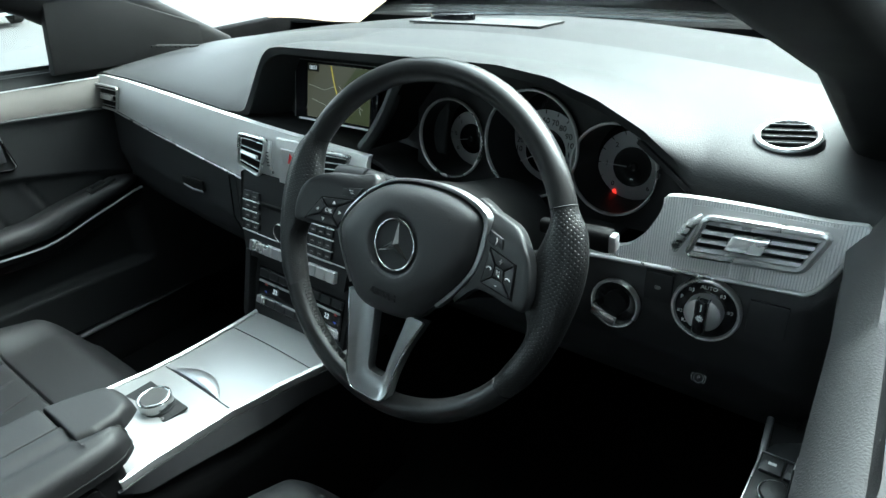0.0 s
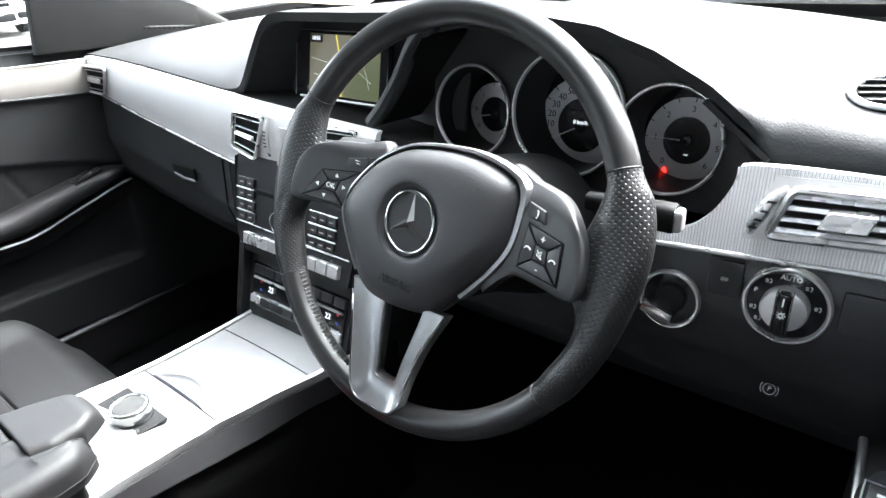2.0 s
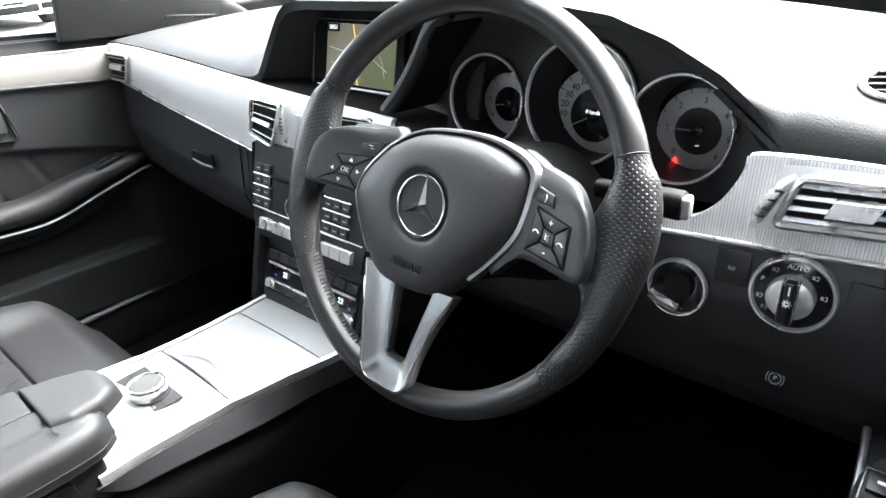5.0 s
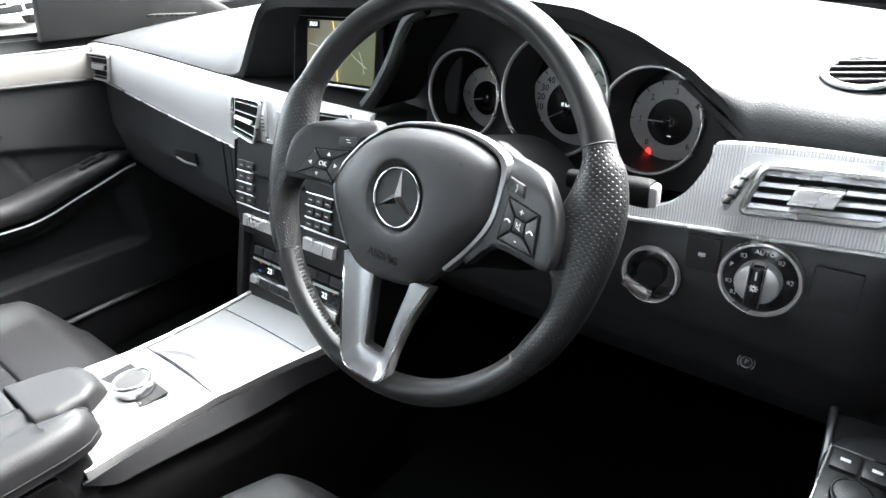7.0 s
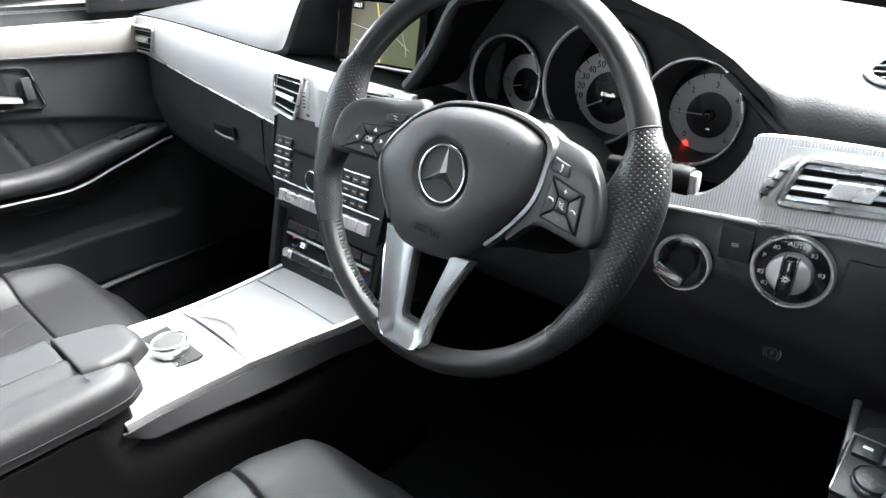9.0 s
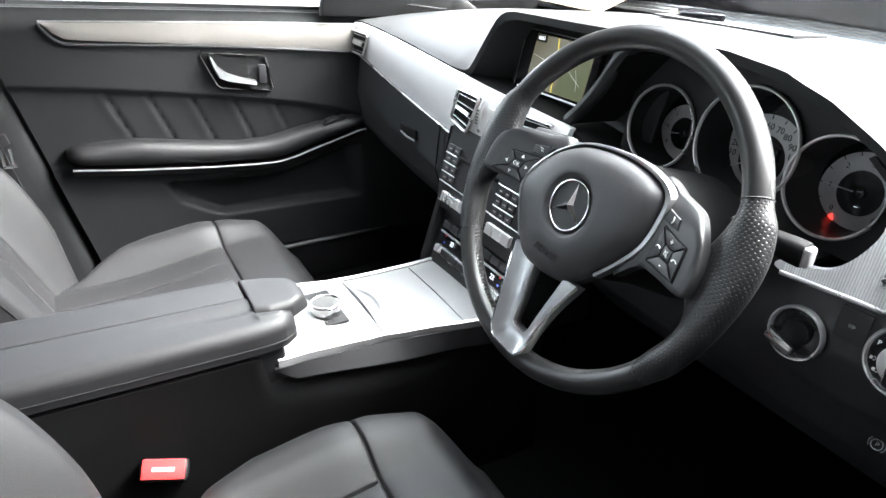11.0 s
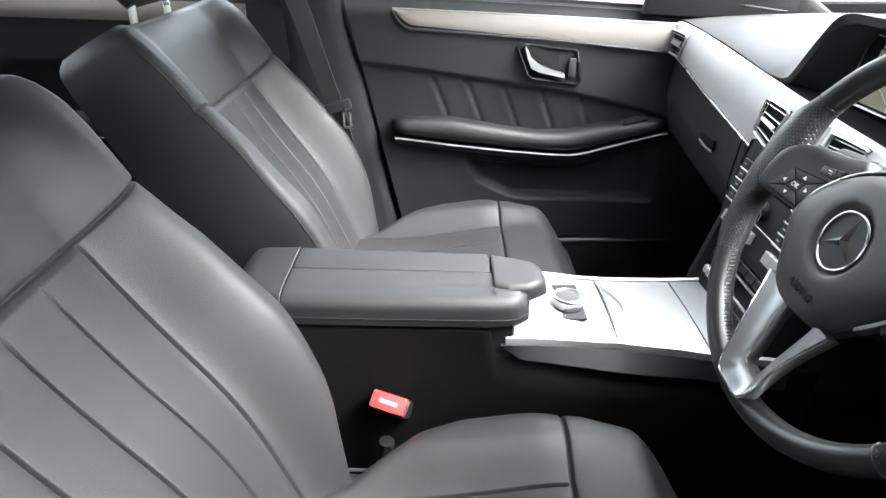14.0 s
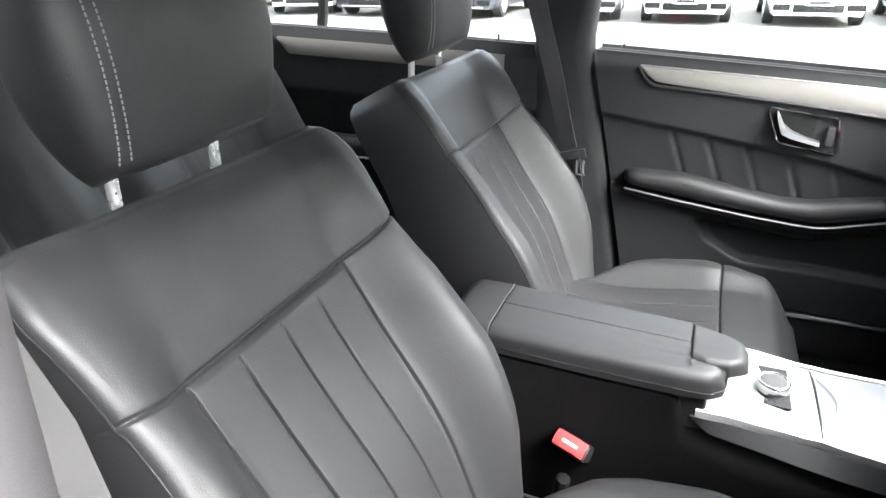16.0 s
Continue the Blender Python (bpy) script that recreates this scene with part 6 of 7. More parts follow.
def front_door(sgn, x_in, name, label, glass):
    """A closed front door seen from inside; x_in: how far its inner face lies from the middle."""
    d = thing(name, (sgn * x_in, -0.12, 0.36), label, "car door", kind="structure")

    def bow(y):
        """The door runs in towards the windscreen."""
        return x_in + lerp(y, [-0.6, -0.15, 0.06, 0.25, 0.45], [0.012 if sgn < 0 else -0.012, 0.0, -0.014, -0.036, -0.07])

    X = lambda w, y: sgn * (bow(y) - w)  # w: how far a place stands into the cabin

    def rear_y(z):
        return lerp(z, [0.40, 0.46, 0.97, 1.0], [-0.435, -0.444, -0.555, -0.56])

    def face(u, v):
        # v from the bottom to the window edge
        z0 = 0.40
        # place along the door first
        yy = -0.56 + 0.96 * u
        zt = belt(yy)
        z = z0 + (zt - z0) * v
        yr = rear_y(z)
        yy = yr + (0.42 - yr) * u
        zt = belt(yy)
        z = z0 + (zt - z0) * v
        h = z - ins_top(yy)
        w = 0.0
        # the insert lies deeper, the shoulder over it stands proud
        w += 0.010 * sstep(h, -0.004, 0.006)
        w -= 0.022 * sstep(z, zt - 0.05, zt) ** 2
        w += 0.018 * (1 - sstep(z, arm_bot(yy) - 0.02, arm_bot(yy)))
        # pleats
        if h < 0 and z > arm_top(yy) - 0.02:
            for p in (-0.341, -0.262, -0.1795, -0.0945, -0.006):
                c = p + 0.38 * (0.74 - z)
                w += 0.0015 * gauss(yy, c, 0.012) - 0.006 * math.exp(-abs(yy - c - 0.010) / 0.0035)
        # pocket below the armrest
        pk = sstep(yy - pocket_edge(z), 0.0, 0.03) * sstep(arm_bot(yy) - 0.035 - z, 0.0, 0.01) * sstep(z, 0.500, 0.515) * (1 - sstep(yy, 0.16, 0.20))
        w -= 0.030 * pk
        return (X(w, yy), yy, z)

    def ins_top(y):
        return lerp(y, [-0.56, -0.5125, -0.37, -0.20, -0.017, 0.06, 0.14, 0.20, 0.42], [0.845, 0.838, 0.821, 0.7965, 0.768, 0.752, 0.735, 0.715, 0.68])

    def arm_top(y):
        return lerp(y, [-0.56, -0.46, -0.32, -0.178, -0.10, -0.03, 0.037, 0.10, 0.17, 0.21], [0.714, 0.714, 0.715, 0.692, 0.682, 0.684, 0.699, 0.711, 0.720, 0.717])

    def arm_bot(y):
        return lerp(y, [-0.56, -0.456, -0.316, -0.167, -0.06, -0.017, 0.02, 0.098, 0.19], [0.678, 0.667, 0.649, 0.633, 0.6265, 0.6265, 0.634, 0.658, 0.686])

    def pocket_edge(z):
        return lerp(z, [0.50, 0.527, 0.55, 0.61], [-0.16, -0.21, -0.252, -0.288])

    part("door_panel", backed(grid(face, 170, 120), (sgn * 0.035, 0, 0)), DOOR_SOFT, d, "black grained door panel", sharp=60)
    # outer skin and window ledge
    part("outer_skin", thicken(grid(lambda u, v: (sgn * (bow(-0.5 + 0.95 * u) + 0.072 - 0.02 * (1 - v) ** 2), rear_y(0.40 + 0.57 * v) + (0.45 - rear_y(0.40 + 0.57 * v)) * u, 0.30 + (belt(-0.5 + 0.9 * u) - 0.012 - 0.30) * v), 10, 8), 0.004), PAINT, d)
    led = []
    for y in np.linspace(-0.552, 0.42, 24):
        b = belt(y)
        led.append([(X(-0.024, y), y, b - 0.030), (X(-0.020, y), y, b - 0.004), (X(-0.026, y), y, b + 0.004), (X(-0.046, y), y, b + 0.002), (X(-0.050, y), y, b - 0.03)])
    # the passenger ledge's lighter plastic stands in for the bright light along it
    part("window_ledge", cap_loft(led), SOFT if sgn < 0 else GREYTRIM, d, "padded door shoulder under the window", sharp=60)
    part("window_seal", cap_loft([[(X(-0.048, y), y, belt(y) - 0.004), (X(-0.048, y), y, belt(y) + 0.010), (X(-0.054, y), y, belt(y) + 0.010), (X(-0.054, y), y, belt(y) - 0.004)] for y in np.linspace(-0.55, 0.40, 12)]), RUBBER, d)
    if glass:
        part("window_pane", thicken(grid(lambda u, v: (sgn * (x_in + 0.058 - 0.14 * v * 0.9), -0.58 + 0.06 * v + (0.92 - 0.62 * v) * u, belt(-0.55 + 0.9 * u) + 0.005 + (1.385 - belt(-0.55 + 0.9 * u)) * v), 4, 4), 0.003), GLASS, d).visible_shadow = False
    # lock pin
    part("lock_pin", tube([(X(-0.034, -0.495), -0.495, belt(-0.495)), (X(-0.034, -0.495), -0.495, belt(-0.495) + 0.016)], 0.003, 8), HARD, d)
    # trim strip
    rows = []
    for y in np.linspace(-0.447, 0.30, 40):
        zt = lerp(y, [-0.447, -0.076, 0.22, 0.30], [0.9635, 0.946, 0.931, 0.926]) + (0.014 if sgn > 0 else 0.0)
        zb = lerp(y, [-0.447, -0.418, -0.405, 0.20, 0.30], [0.961, 0.932, 0.927, 0.871, 0.863])
        lean = lambda z: 0.010 - 0.022 * sstep(z, belt(y) - 0.05, belt(y)) ** 2
        rows.append([(X(lean(zb) - 0.004, y), y, zb), (X(lean(zb) + 0.006, y), y, zb + 0.001), (X(lean((zb + zt) / 2) + 0.009, y), y, (zb + zt) / 2), (X(lean(zt) + 0.006, y), y, zt - 0.001), (X(lean(zt) - 0.004, y), y, zt)])
    ts = part("trim_strip", cap_loft(rows), DOORTRIM if sgn < 0 else SOFT, d, "warm grey satin trim strip" if sgn < 0 else "grey padded shoulder", sharp=50)
    if sgn < 0:
        part("strip_line", tube([(X(0.014 - 0.018 * sstep(lerp(y, [-0.447, -0.076, 0.30], [0.9635, 0.946, 0.926]), belt(y) - 0.05, belt(y)) ** 2, y), y, lerp(y, [-0.447, -0.076, 0.22, 0.30], [0.9645, 0.947, 0.932, 0.927]) + (0.014 if sgn > 0 else 0.0)) for y in np.linspace(-0.447, 0.30, 24)], 0.0012, 6), LEG, ts)
    part("strip_lip", tube(smooth_path([(X(0.012, -0.449), -0.449, 0.960), (X(0.013, -0.435), -0.435, 0.938), (X(0.013, -0.415), -0.415, 0.922), (X(0.013, -0.38), -0.38, 0.917), (X(0.013, -0.1), -0.1, 0.897), (X(0.013, 0.20), 0.20, 0.869)], 8), 0.0035, 6), SOFT, d)
    # handle bowl
    hb = part("door_handle", prism([(0.004, 0), (0.132, -0.014), (0.138, -0.020), (0.150, -0.088), (0.142, -0.095), (0.034, -0.079), (0.026, -0.072), (0.000, -0.008)], 0.004, axes((X(0.008, -0.09), -0.157, 0.888), (0, 1, 0), (0, 0, 1)), 0.001), MATTE, d, "recessed inside door handle in a chrome frame")
    fr = [(0.004, 0), (0.132, -0.014), (0.138, -0.020), (0.150, -0.088), (0.142, -0.095), (0.034, -0.079), (0.026, -0.072), (0.000, -0.008)]
    part("handle_frame", tube([(X(0.013, -0.157 + a), -0.157 + a, 0.888 + b) for a, b in fr], 0.0028, 8, True, up=(1, 0, 0)), CHROME, hb, "chrome frame")
    part("handle_lever", cap_loft([[(X(0.012, -0.157 + a), -0.157 + a, 0.888 + b - h), (X(0.012, -0.157 + a), -0.157 + a, 0.888 + b + h), (X(0.030, -0.157 + a), -0.157 + a, 0.888 + b + h * 0.8), (X(0.032, -0.157 + a), -0.157 + a, 0.888 + b - h * 0.8)] for a, b, h in ((0.016, -0.009, 0.004), (0.022, -0.024, 0.011), (0.032, -0.045, 0.013), (0.050, -0.056, 0.009), (0.080, -0.065, 0.006), (0.109, -0.0715, 0.005))]), LEG, hb, "satin silver lever")
    part("lock_keys", rbox((X(0.016, -0.157 + 0.128), -0.157 + 0.128, 0.888 - 0.054), (0.008, 0.016, 0.042), 0.002), BUTTON, hb)
    # armrest
    rows = []
    tip = 0.205 if sgn < 0 else 0.158
    for y in np.linspace(-0.455, tip, 44):
        zt, zb = arm_top(y), arm_bot(y) + 0.010
        end = math.sqrt(max(0.0, 1 - max(0, (y - tip + 0.045) / 0.046) ** 2)) * math.sqrt(max(0.0, 1 - max(0, (-0.425 - y) / 0.031) ** 2))
        k = 0.050 * (0.25 + 0.75 * end)
        zc, hh = (zt + zb) / 2, (zt - zb) / 2 * (0.35 + 0.65 * end)
        rows.append([(X(-0.01, y), y, zc - hh), (X(k * 0.7, y), y, zc - hh), (X(k, y), y, zc - hh * 0.5), (X(k * 1.04, y), y, zc), (X(k * 0.96, y), y, zc + hh * 0.6), (X(k * 0.72, y), y, zc + hh * 0.95), (X(k * 0.3, y), y, zc + hh), (X(-0.01, y), y, zc + hh * 0.9)])
    # driver's armrest takes the lighter plastic in place of window light falling on it
    ar = part("door_armrest", cap_loft(rows), SOFT if sgn > 0 else LEATHER_DARK, d, "padded black leather armrest", sharp=60)
    part("armrest_line", tube([(X(0.047, y), y, arm_bot(y) + 0.004) for y in np.linspace(-0.45, 0.20, 30)], 0.0038, 8, flat=0.8), LEG, d, "satin silver line under the armrest")
    part("armrest_shelf", cap_loft([[(X(-0.01, y), y, arm_bot(y) - 0.020), (X(0.038, y), y, arm_bot(y) - 0.012), (X(0.044, y), y, arm_bot(y)), (X(-0.01, y), y, arm_bot(y) + 0.004)] for y in np.linspace(-0.45, 0.20, 30)]), HARD, d)
    if sgn < 0:
        sw = part("window_switch", rbox((0, 0, 0), (0.024, 0.06, 0.006), 0.002, 2, Matrix.Translation((X(0.030, 0.125), 0.125, arm_top(0.125) + 0.001)) @ Matrix.Rotation(0.22, 4, "X")), HARD, ar, "window switch plate")
        part("switch_key", rbox((0, 0, 0.003), (0.018, 0.03, 0.007), 0.002, 2, Matrix.Translation((X(0.030, 0.120), 0.120, arm_top(0.12) + 0.001)) @ Matrix.Rotation(0.22, 4, "X")), HARD, sw)
    else:
        SWM = Matrix.Translation((X(0.028, 0.085), 0.085, arm_top(0.085) + 0.003)) @ Matrix.Rotation(0.12, 4, "X")
        sw = part("window_switch", rbox((0, 0, 0), (0.046, 0.066, 0.006), 0.002, 2, SWM), HARD, ar, "switch plate with memory keys and mirror dial")
        part("plate_edge", tube([SWM @ Vector(p) for p in ((-0.023, -0.032, 0.003), (-0.023, 0.033, 0.003), (0.023, 0.033, 0.003), (0.023, -0.032, 0.003))], 0.0009, 6), SATIN, sw, "bright plate edge")
        for k in (-1, 1):
            kk = part("switch_key", rbox((0.0105 * k, 0.019, 0.004), (0.019, 0.020, 0.006), 0.002, 2, SWM), KNEE, sw)
            part("key_mark", rbox((0.0105 * k, 0.019, 0.0071), (0.007, 0.003, 0.0005), 0, 1, SWM), WHITE_INK, kk)
        part("switch_dial", disc(0.0125, 0.008, SWM @ Matrix.Translation((0, -0.012, 0.003)), 28, 0.002), KNEE, sw)
        part("dial_ring", ring(0.0125, 0.0150, 0.006, SWM @ Matrix.Translation((0, -0.012, 0.003)), 28), CHROME, sw, "chrome ring")
    # mirror-side triangle
    part("sail_panel", prism([(0.115, belt(0.115) - 0.004), (0.46, belt(0.46) - 0.004), (0.46, 1.0), (0.26, 1.09), (0.14, 1.10)], 0.02, axes((sgn * (x_in - 0.02), 0, 0) if sgn < 0 else (sgn * (x_in - 0.0), 0, 0), (0, 1, 0), (0, 0, 1)), 0.004), MATTE, d, "black sail panel at the mirror")
    return d


door_1 = front_door(-1, 0.706, "door_1", "closed passenger front door in black with warm grey trim", True)
door_2 = front_door(1, 0.774, "door_2", "closed driver's door in black with its window lowered", False)


def rear_door(sgn, x_in, name, label):
    d = thing(name, (sgn * x_in, -1.15, 0.36), label, "car door", kind="structure")
    X = lambda w: sgn * (x_in - w)

    def face(u, v):
        y = -0.69 - 0.91 * u
        zt = belt(y)
        z = 0.40 + (zt - 0.40) * v
        w = -0.022 * sstep(z, zt - 0.05, zt) ** 2 + 0.010 * sstep(z, 0.83, 0.845)
        if z < 0.83:
            for p in (-1.30, -1.2, -1.1, -1.0):
                w -= 0.006 * math.exp(-abs(y - p - 0.2 * (0.75 - z)) / 0.006) * sstep(z, 0.7, 0.72)
        return (X(w), y, z)

    part("door_panel", backed(grid(face, 60, 50), (sgn * 0.035, 0, 0)), DOOR_SOFT, d, "black grained door panel", sharp=60)
    part("outer_skin", thicken(grid(lambda u, v: (sgn * (x_in + 0.072), -0.66 - 0.94 * u, 0.30 + 0.70 * v), 4, 4), 0.004), PAINT, d)
    # lighter on the passenger side, to colour in the highlight on that ledge
    part("window_ledge", cap_loft([[(X(-0.024), y, belt(y) - 0.030), (X(-0.018), y, belt(y) - 0.004), (X(-0.026), y, belt(y) + 0.004), (X(-0.046), y, belt(y) + 0.002), (X(-0.050), y, belt(y) - 0.03)] for y in np.linspace(-1.6, -0.69, 20)]), SOFT if sgn < 0 else DOOR_SOFT, d, "padded door shoulder under the window", sharp=60)
    rows = []
    for y in np.linspace(-1.46, -0.78, 20):
        zt = belt(y) - 0.028
        zb = zt - 0.045 * sstep(y, -1.47, -1.43)
        rows.append([(X(-0.006), y, zb), (X(0.012), y, zb), (X(0.015), y, (zt + zb) / 2), (X(0.008), y, zt), (X(-0.006), y, zt)])
    part("trim_strip", cap_loft(rows), DOORTRIM, d, "warm grey satin trim strip", sharp=50)
    part("door_armrest", cap_loft([[(X(-0.01), y, 0.68), (X(0.045), y, 0.685), (X(0.050), y, 0.71), (X(0.035), y, 0.728), (X(-0.01), y, 0.73)] for y in np.linspace(-1.35, -0.80, 10)]), LEATHER_DARK, d, "padded black leather armrest", sharp=60)
    part("armrest_line", tube([(X(0.047), y, 0.676) for y in np.linspace(-1.35, -0.80, 10)], 0.0045, 8), SATIN, d)
    part("lock_pin", tube([(X(-0.034), -0.81, belt(-0.81)), (X(-0.034), -0.81, belt(-0.81) + 0.016)], 0.003, 8), HARD, d)
    part("window_pane", thicken(grid(lambda u, v: (sgn * (x_in + 0.058 - 0.13 * v), -0.66 - 0.94 * u + 0.10 * u * v, belt(-0.7 - 0.9 * u) + 0.004 + (1.39 - belt(-0.7 - 0.9 * u)) * v), 4, 4), 0.003), GLASS, d).visible_shadow = False
    part("window_divider", tube([(X(-0.048), -1.345, belt(-1.345) - 0.01), (X(-0.02), -1.30, 1.18), (X(0.06), -1.26, 1.36)], 0.016, 8), RUBBER, d, "black window divider bar")
    return d


rear_door(-1, 0.706, "door_3", "closed rear door in black with warm grey trim")
rear_door(1, 0.774, "door_4", "closed rear door behind the driver in black")


# ---- middle posts ----
def b_pillar(sgn, x_in, name, material, label, rows):
    """A middle post: rows of height, front edge, rear edge, lean inwards."""
    loops = []
    for z, y0, y1, k in rows:
        xi, xo = sgn * (x_in - 0.012 - k), sgn * (x_in + 0.06 - k)
        loops.append([(xo, y0, z), (xi + sgn * 0.03, y0 - 0.004, z), (xi + sgn * 0.006, y0 - 0.018, z), (xi, y0 - 0.04, z), (xi, y1 + 0.04, z), (xi + sgn * 0.006, y1 + 0.014, z), (xi + sgn * 0.03, y1, z), (xo, y1, z)])
    return single(name, cap_loft(loops), material, label, "pillar", "structure", sharp=50)


b_pillar(-1, 0.706, "trim_post_passenger", DOOR_SOFT, "dark grey middle pillar trim beside the passenger seat", ((0.30, -0.42, -0.72, 0.0), (0.46, -0.448, -0.715, 0.0), (0.70, -0.50, -0.715, 0.0), (0.97, -0.562, -0.71, 0.004), (1.02, -0.565, -0.705, 0.012), (1.20, -0.545, -0.665, 0.055), (1.40, -0.53, -0.63, 0.115)))
b_pillar(1, 0.775, "trim_post_driver", GREYTRIM, "pale grey middle pillar trim beside the driver's seat", ((0.30, -0.42, -0.72, 0.0), (0.46, -0.44, -0.72, 0.0), (0.70, -0.49, -0.715, 0.0), (0.90, -0.522, -0.71, 0.0), (0.96, -0.530, -0.71, 0.0), (1.00, -0.532, -0.705, 0.004), (1.06, -0.533, -0.69, 0.008), (1.11, -0.530, -0.68, 0.010), (1.20, -0.518, -0.66, 0.018), (1.40, -0.48, -0.62, 0.09)))

# ---- belts and buckles ----
def webbing(path, w, across, t=0.0016):
    rows = []
    for p, a in zip(path, across):
        p, a = Vector(p), Vector(a).normalized() * w / 2
        n = Vector((0, 1, 0)).cross(a).normalized() * t if abs(a.normalized().y) < 0.9 else Vector((t, 0, 0))
        rows.append([p - a - n, p + a - n, p + a + n, p - a + n])
    return cap_loft(rows)


def belt_set(sgn, x_in, label, tongue):
    b = thing("seat_belt", (sgn * (x_in - 0.03), -0.58, 0.36), label, "seat belt", "front seat belts")
    X = lambda w: sgn * (x_in - w)
    top = [(X(0.115), -0.735, 1.33), (X(0.090), -0.695, 1.15), (X(0.090), -0.665, 1.05), (X(0.104), -0.632, 0.955), (X(0.118), -0.604, 0.865), (X(0.131), -0.577, 0.785)]
    if not tongue:
        top = [(X(0.105), -0.66, 1.33), (X(0.070), -0.665, 1.18), (X(0.052), -0.645, 1.05), (X(0.055), -0.615, 0.95), (X(0.057), -0.608, 0.87), (X(0.062), -0.58, 0.70)]
    part("webbing", webbing(top, 0.046, [(0.1, 1, 0.1)] * 3 + [(0.25, 1, 0.25), (0.4, 1, 0.3), (0.5, 1, 0.35)] if tongue else [(0.2, 1, 0.1)] * 2 + [(0.6, 0.8, 0), (0.9, 0.6, 0), (0.9, 0.5, 0), (0.9, 0.5, 0)]), WEB, b, "grey woven belt webbing")
    if tongue:
        part("webbing", webbing([(X(0.133), -0.570, 0.765), (X(0.11), -0.55, 0.62), (X(0.06), -0.56, 0.42)], 0.046, [(0.5, 1, 0.3), (0.35, 1, 0.2), (0.2, 1, 0.1)]), WEB, b)
        t = part("tongue", rbox((0, 0, 0), (0.010, 0.060, 0.022), 0.004, 2, Matrix.Translation((X(0.136), -0.566, 0.772)) @ Matrix.Rotation(0.25, 4, "X")), HARD, b, "black tongue with chrome plate")
        part("tongue_plate", join(rbox((X(0.145), -0.538, 0.745), (0.003, 0.006, 0.036), 0.001), rbox((X(0.145), -0.553, 0.745), (0.003, 0.006, 0.036), 0.001), rbox((X(0.145), -0.544, 0.728), (0.003, 0.024, 0.006), 0.001)), CHROME, t)
    else:
        part("belt_guide", rbox((X(0.112), -0.662, 1.335), (0.02, 0.062, 0.03), 0.006), HARD, b, "black belt guide")
        part("webbing", webbing([(X(0.062), -0.585, 0.70), (X(0.08), -0.58, 0.55), (X(0.05), -0.58, 0.40)], 0.046, [(0.5, 1, 0.35), (0.3, 1, 0.2), (0.2, 1, 0.1)]), WEB, b)
    return b


belt_set(-1, 0.706, "grey passenger seat belt hanging on the middle pillar", True)
belt_set(1, 0.774, "grey driver's seat belt beside the pillar", False)

bk = thing("belt_buckle", (0.134, -0.415, 0.36), "black belt buckle with red release button", "belt buckle")
BM_ = axes((0.137, -0.408, 0.533), (0.25, 0.95, -0.2), (-0.5, 0.25, 0.6))
part("buckle_body", rbox((0, -0.002, -0.045), (0.057, 0.028, 0.090), 0.006, 2, BM_), HARD, bk)
rb = part("release_button", rbox((0, 0.0, 0.002), (0.050, 0.024, 0.010), 0.002, 2, BM_ @ Matrix.Translation((0, 0, 0.004))), RED, bk, "bright red release button")
part("button_bar", rbox((0, 0, 0.0112), (0.026, 0.005, 0.0006), 0, 1, BM_), mat("pale_red_ink", (0.85, 0.35, 0.33), 0.5, blotch=0), rb)
part("buckle_stem", tube([(0.136, -0.415, 0.46), (0.134, -0.425, 0.38), (0.132, -0.435, 0.29)], 0.012, 8), MATTE, bk)
bk2 = copy_thing(bk, pose(-0.118, -0.45, 0.36))
bk2["label"] = "black passenger belt buckle beside the console"

# passenger sill strip and floor mat
single("trim_sill_strip", tube(smooth_path([(-0.672, -0.42, 0.389), (-0.672, -0.10, 0.389), (-0.674, 0.20, 0.390), (-0.682, 0.32, 0.396), (-0.694, 0.40, 0.416)], 6), 0.006, 8), mat("grey_sill_rubber", (0.10, 0.10, 0.10), 0.45, blotch=0.1), "grey strip along the passenger door sill", "sill strip", "structure")
single("floor_mat", rbox((-0.36, 0.20, 0.287), (0.46, 0.62, 0.012), 0.005), CARPET, "black carpet floor mat in the passenger footwell", "floor mat")

# wiper on the cowl
wp = thing("windscreen_wiper", (0.2, 0.90, 0.96), "black wiper lying at the foot of the windscreen", "wiper")
part("wiper_blade", tube([(-0.18, 0.905, 0.985), (0.1, 0.935, 0.992), (0.36, 0.915, 0.988), (0.50, 0.885, 0.978)], 0.008, 8, flat=0.8), MATTE, wp)
part("wiper_arm", tube([(0.58, 0.90, 0.965), (0.45, 0.93, 0.985), (0.15, 0.945, 1.0)], [0.014, 0.011, 0.008], 8, flat=0.6), HARD, wp)

# paper on the passenger side of the dashboard top, under the glass
single("notice_card", thicken(grid(lambda u, v: (-0.70 + 0.34 * u, 0.68 + 0.10 * v, 0.978 + 0.035 * v + 0.002 * math.sin(6 * u)), 8, 3), 0.002), mat("buff_paper", (0.42, 0.31, 0.21), 0.8, blotch=0.12), "buff paper card on the dashboard by the windscreen", "card")

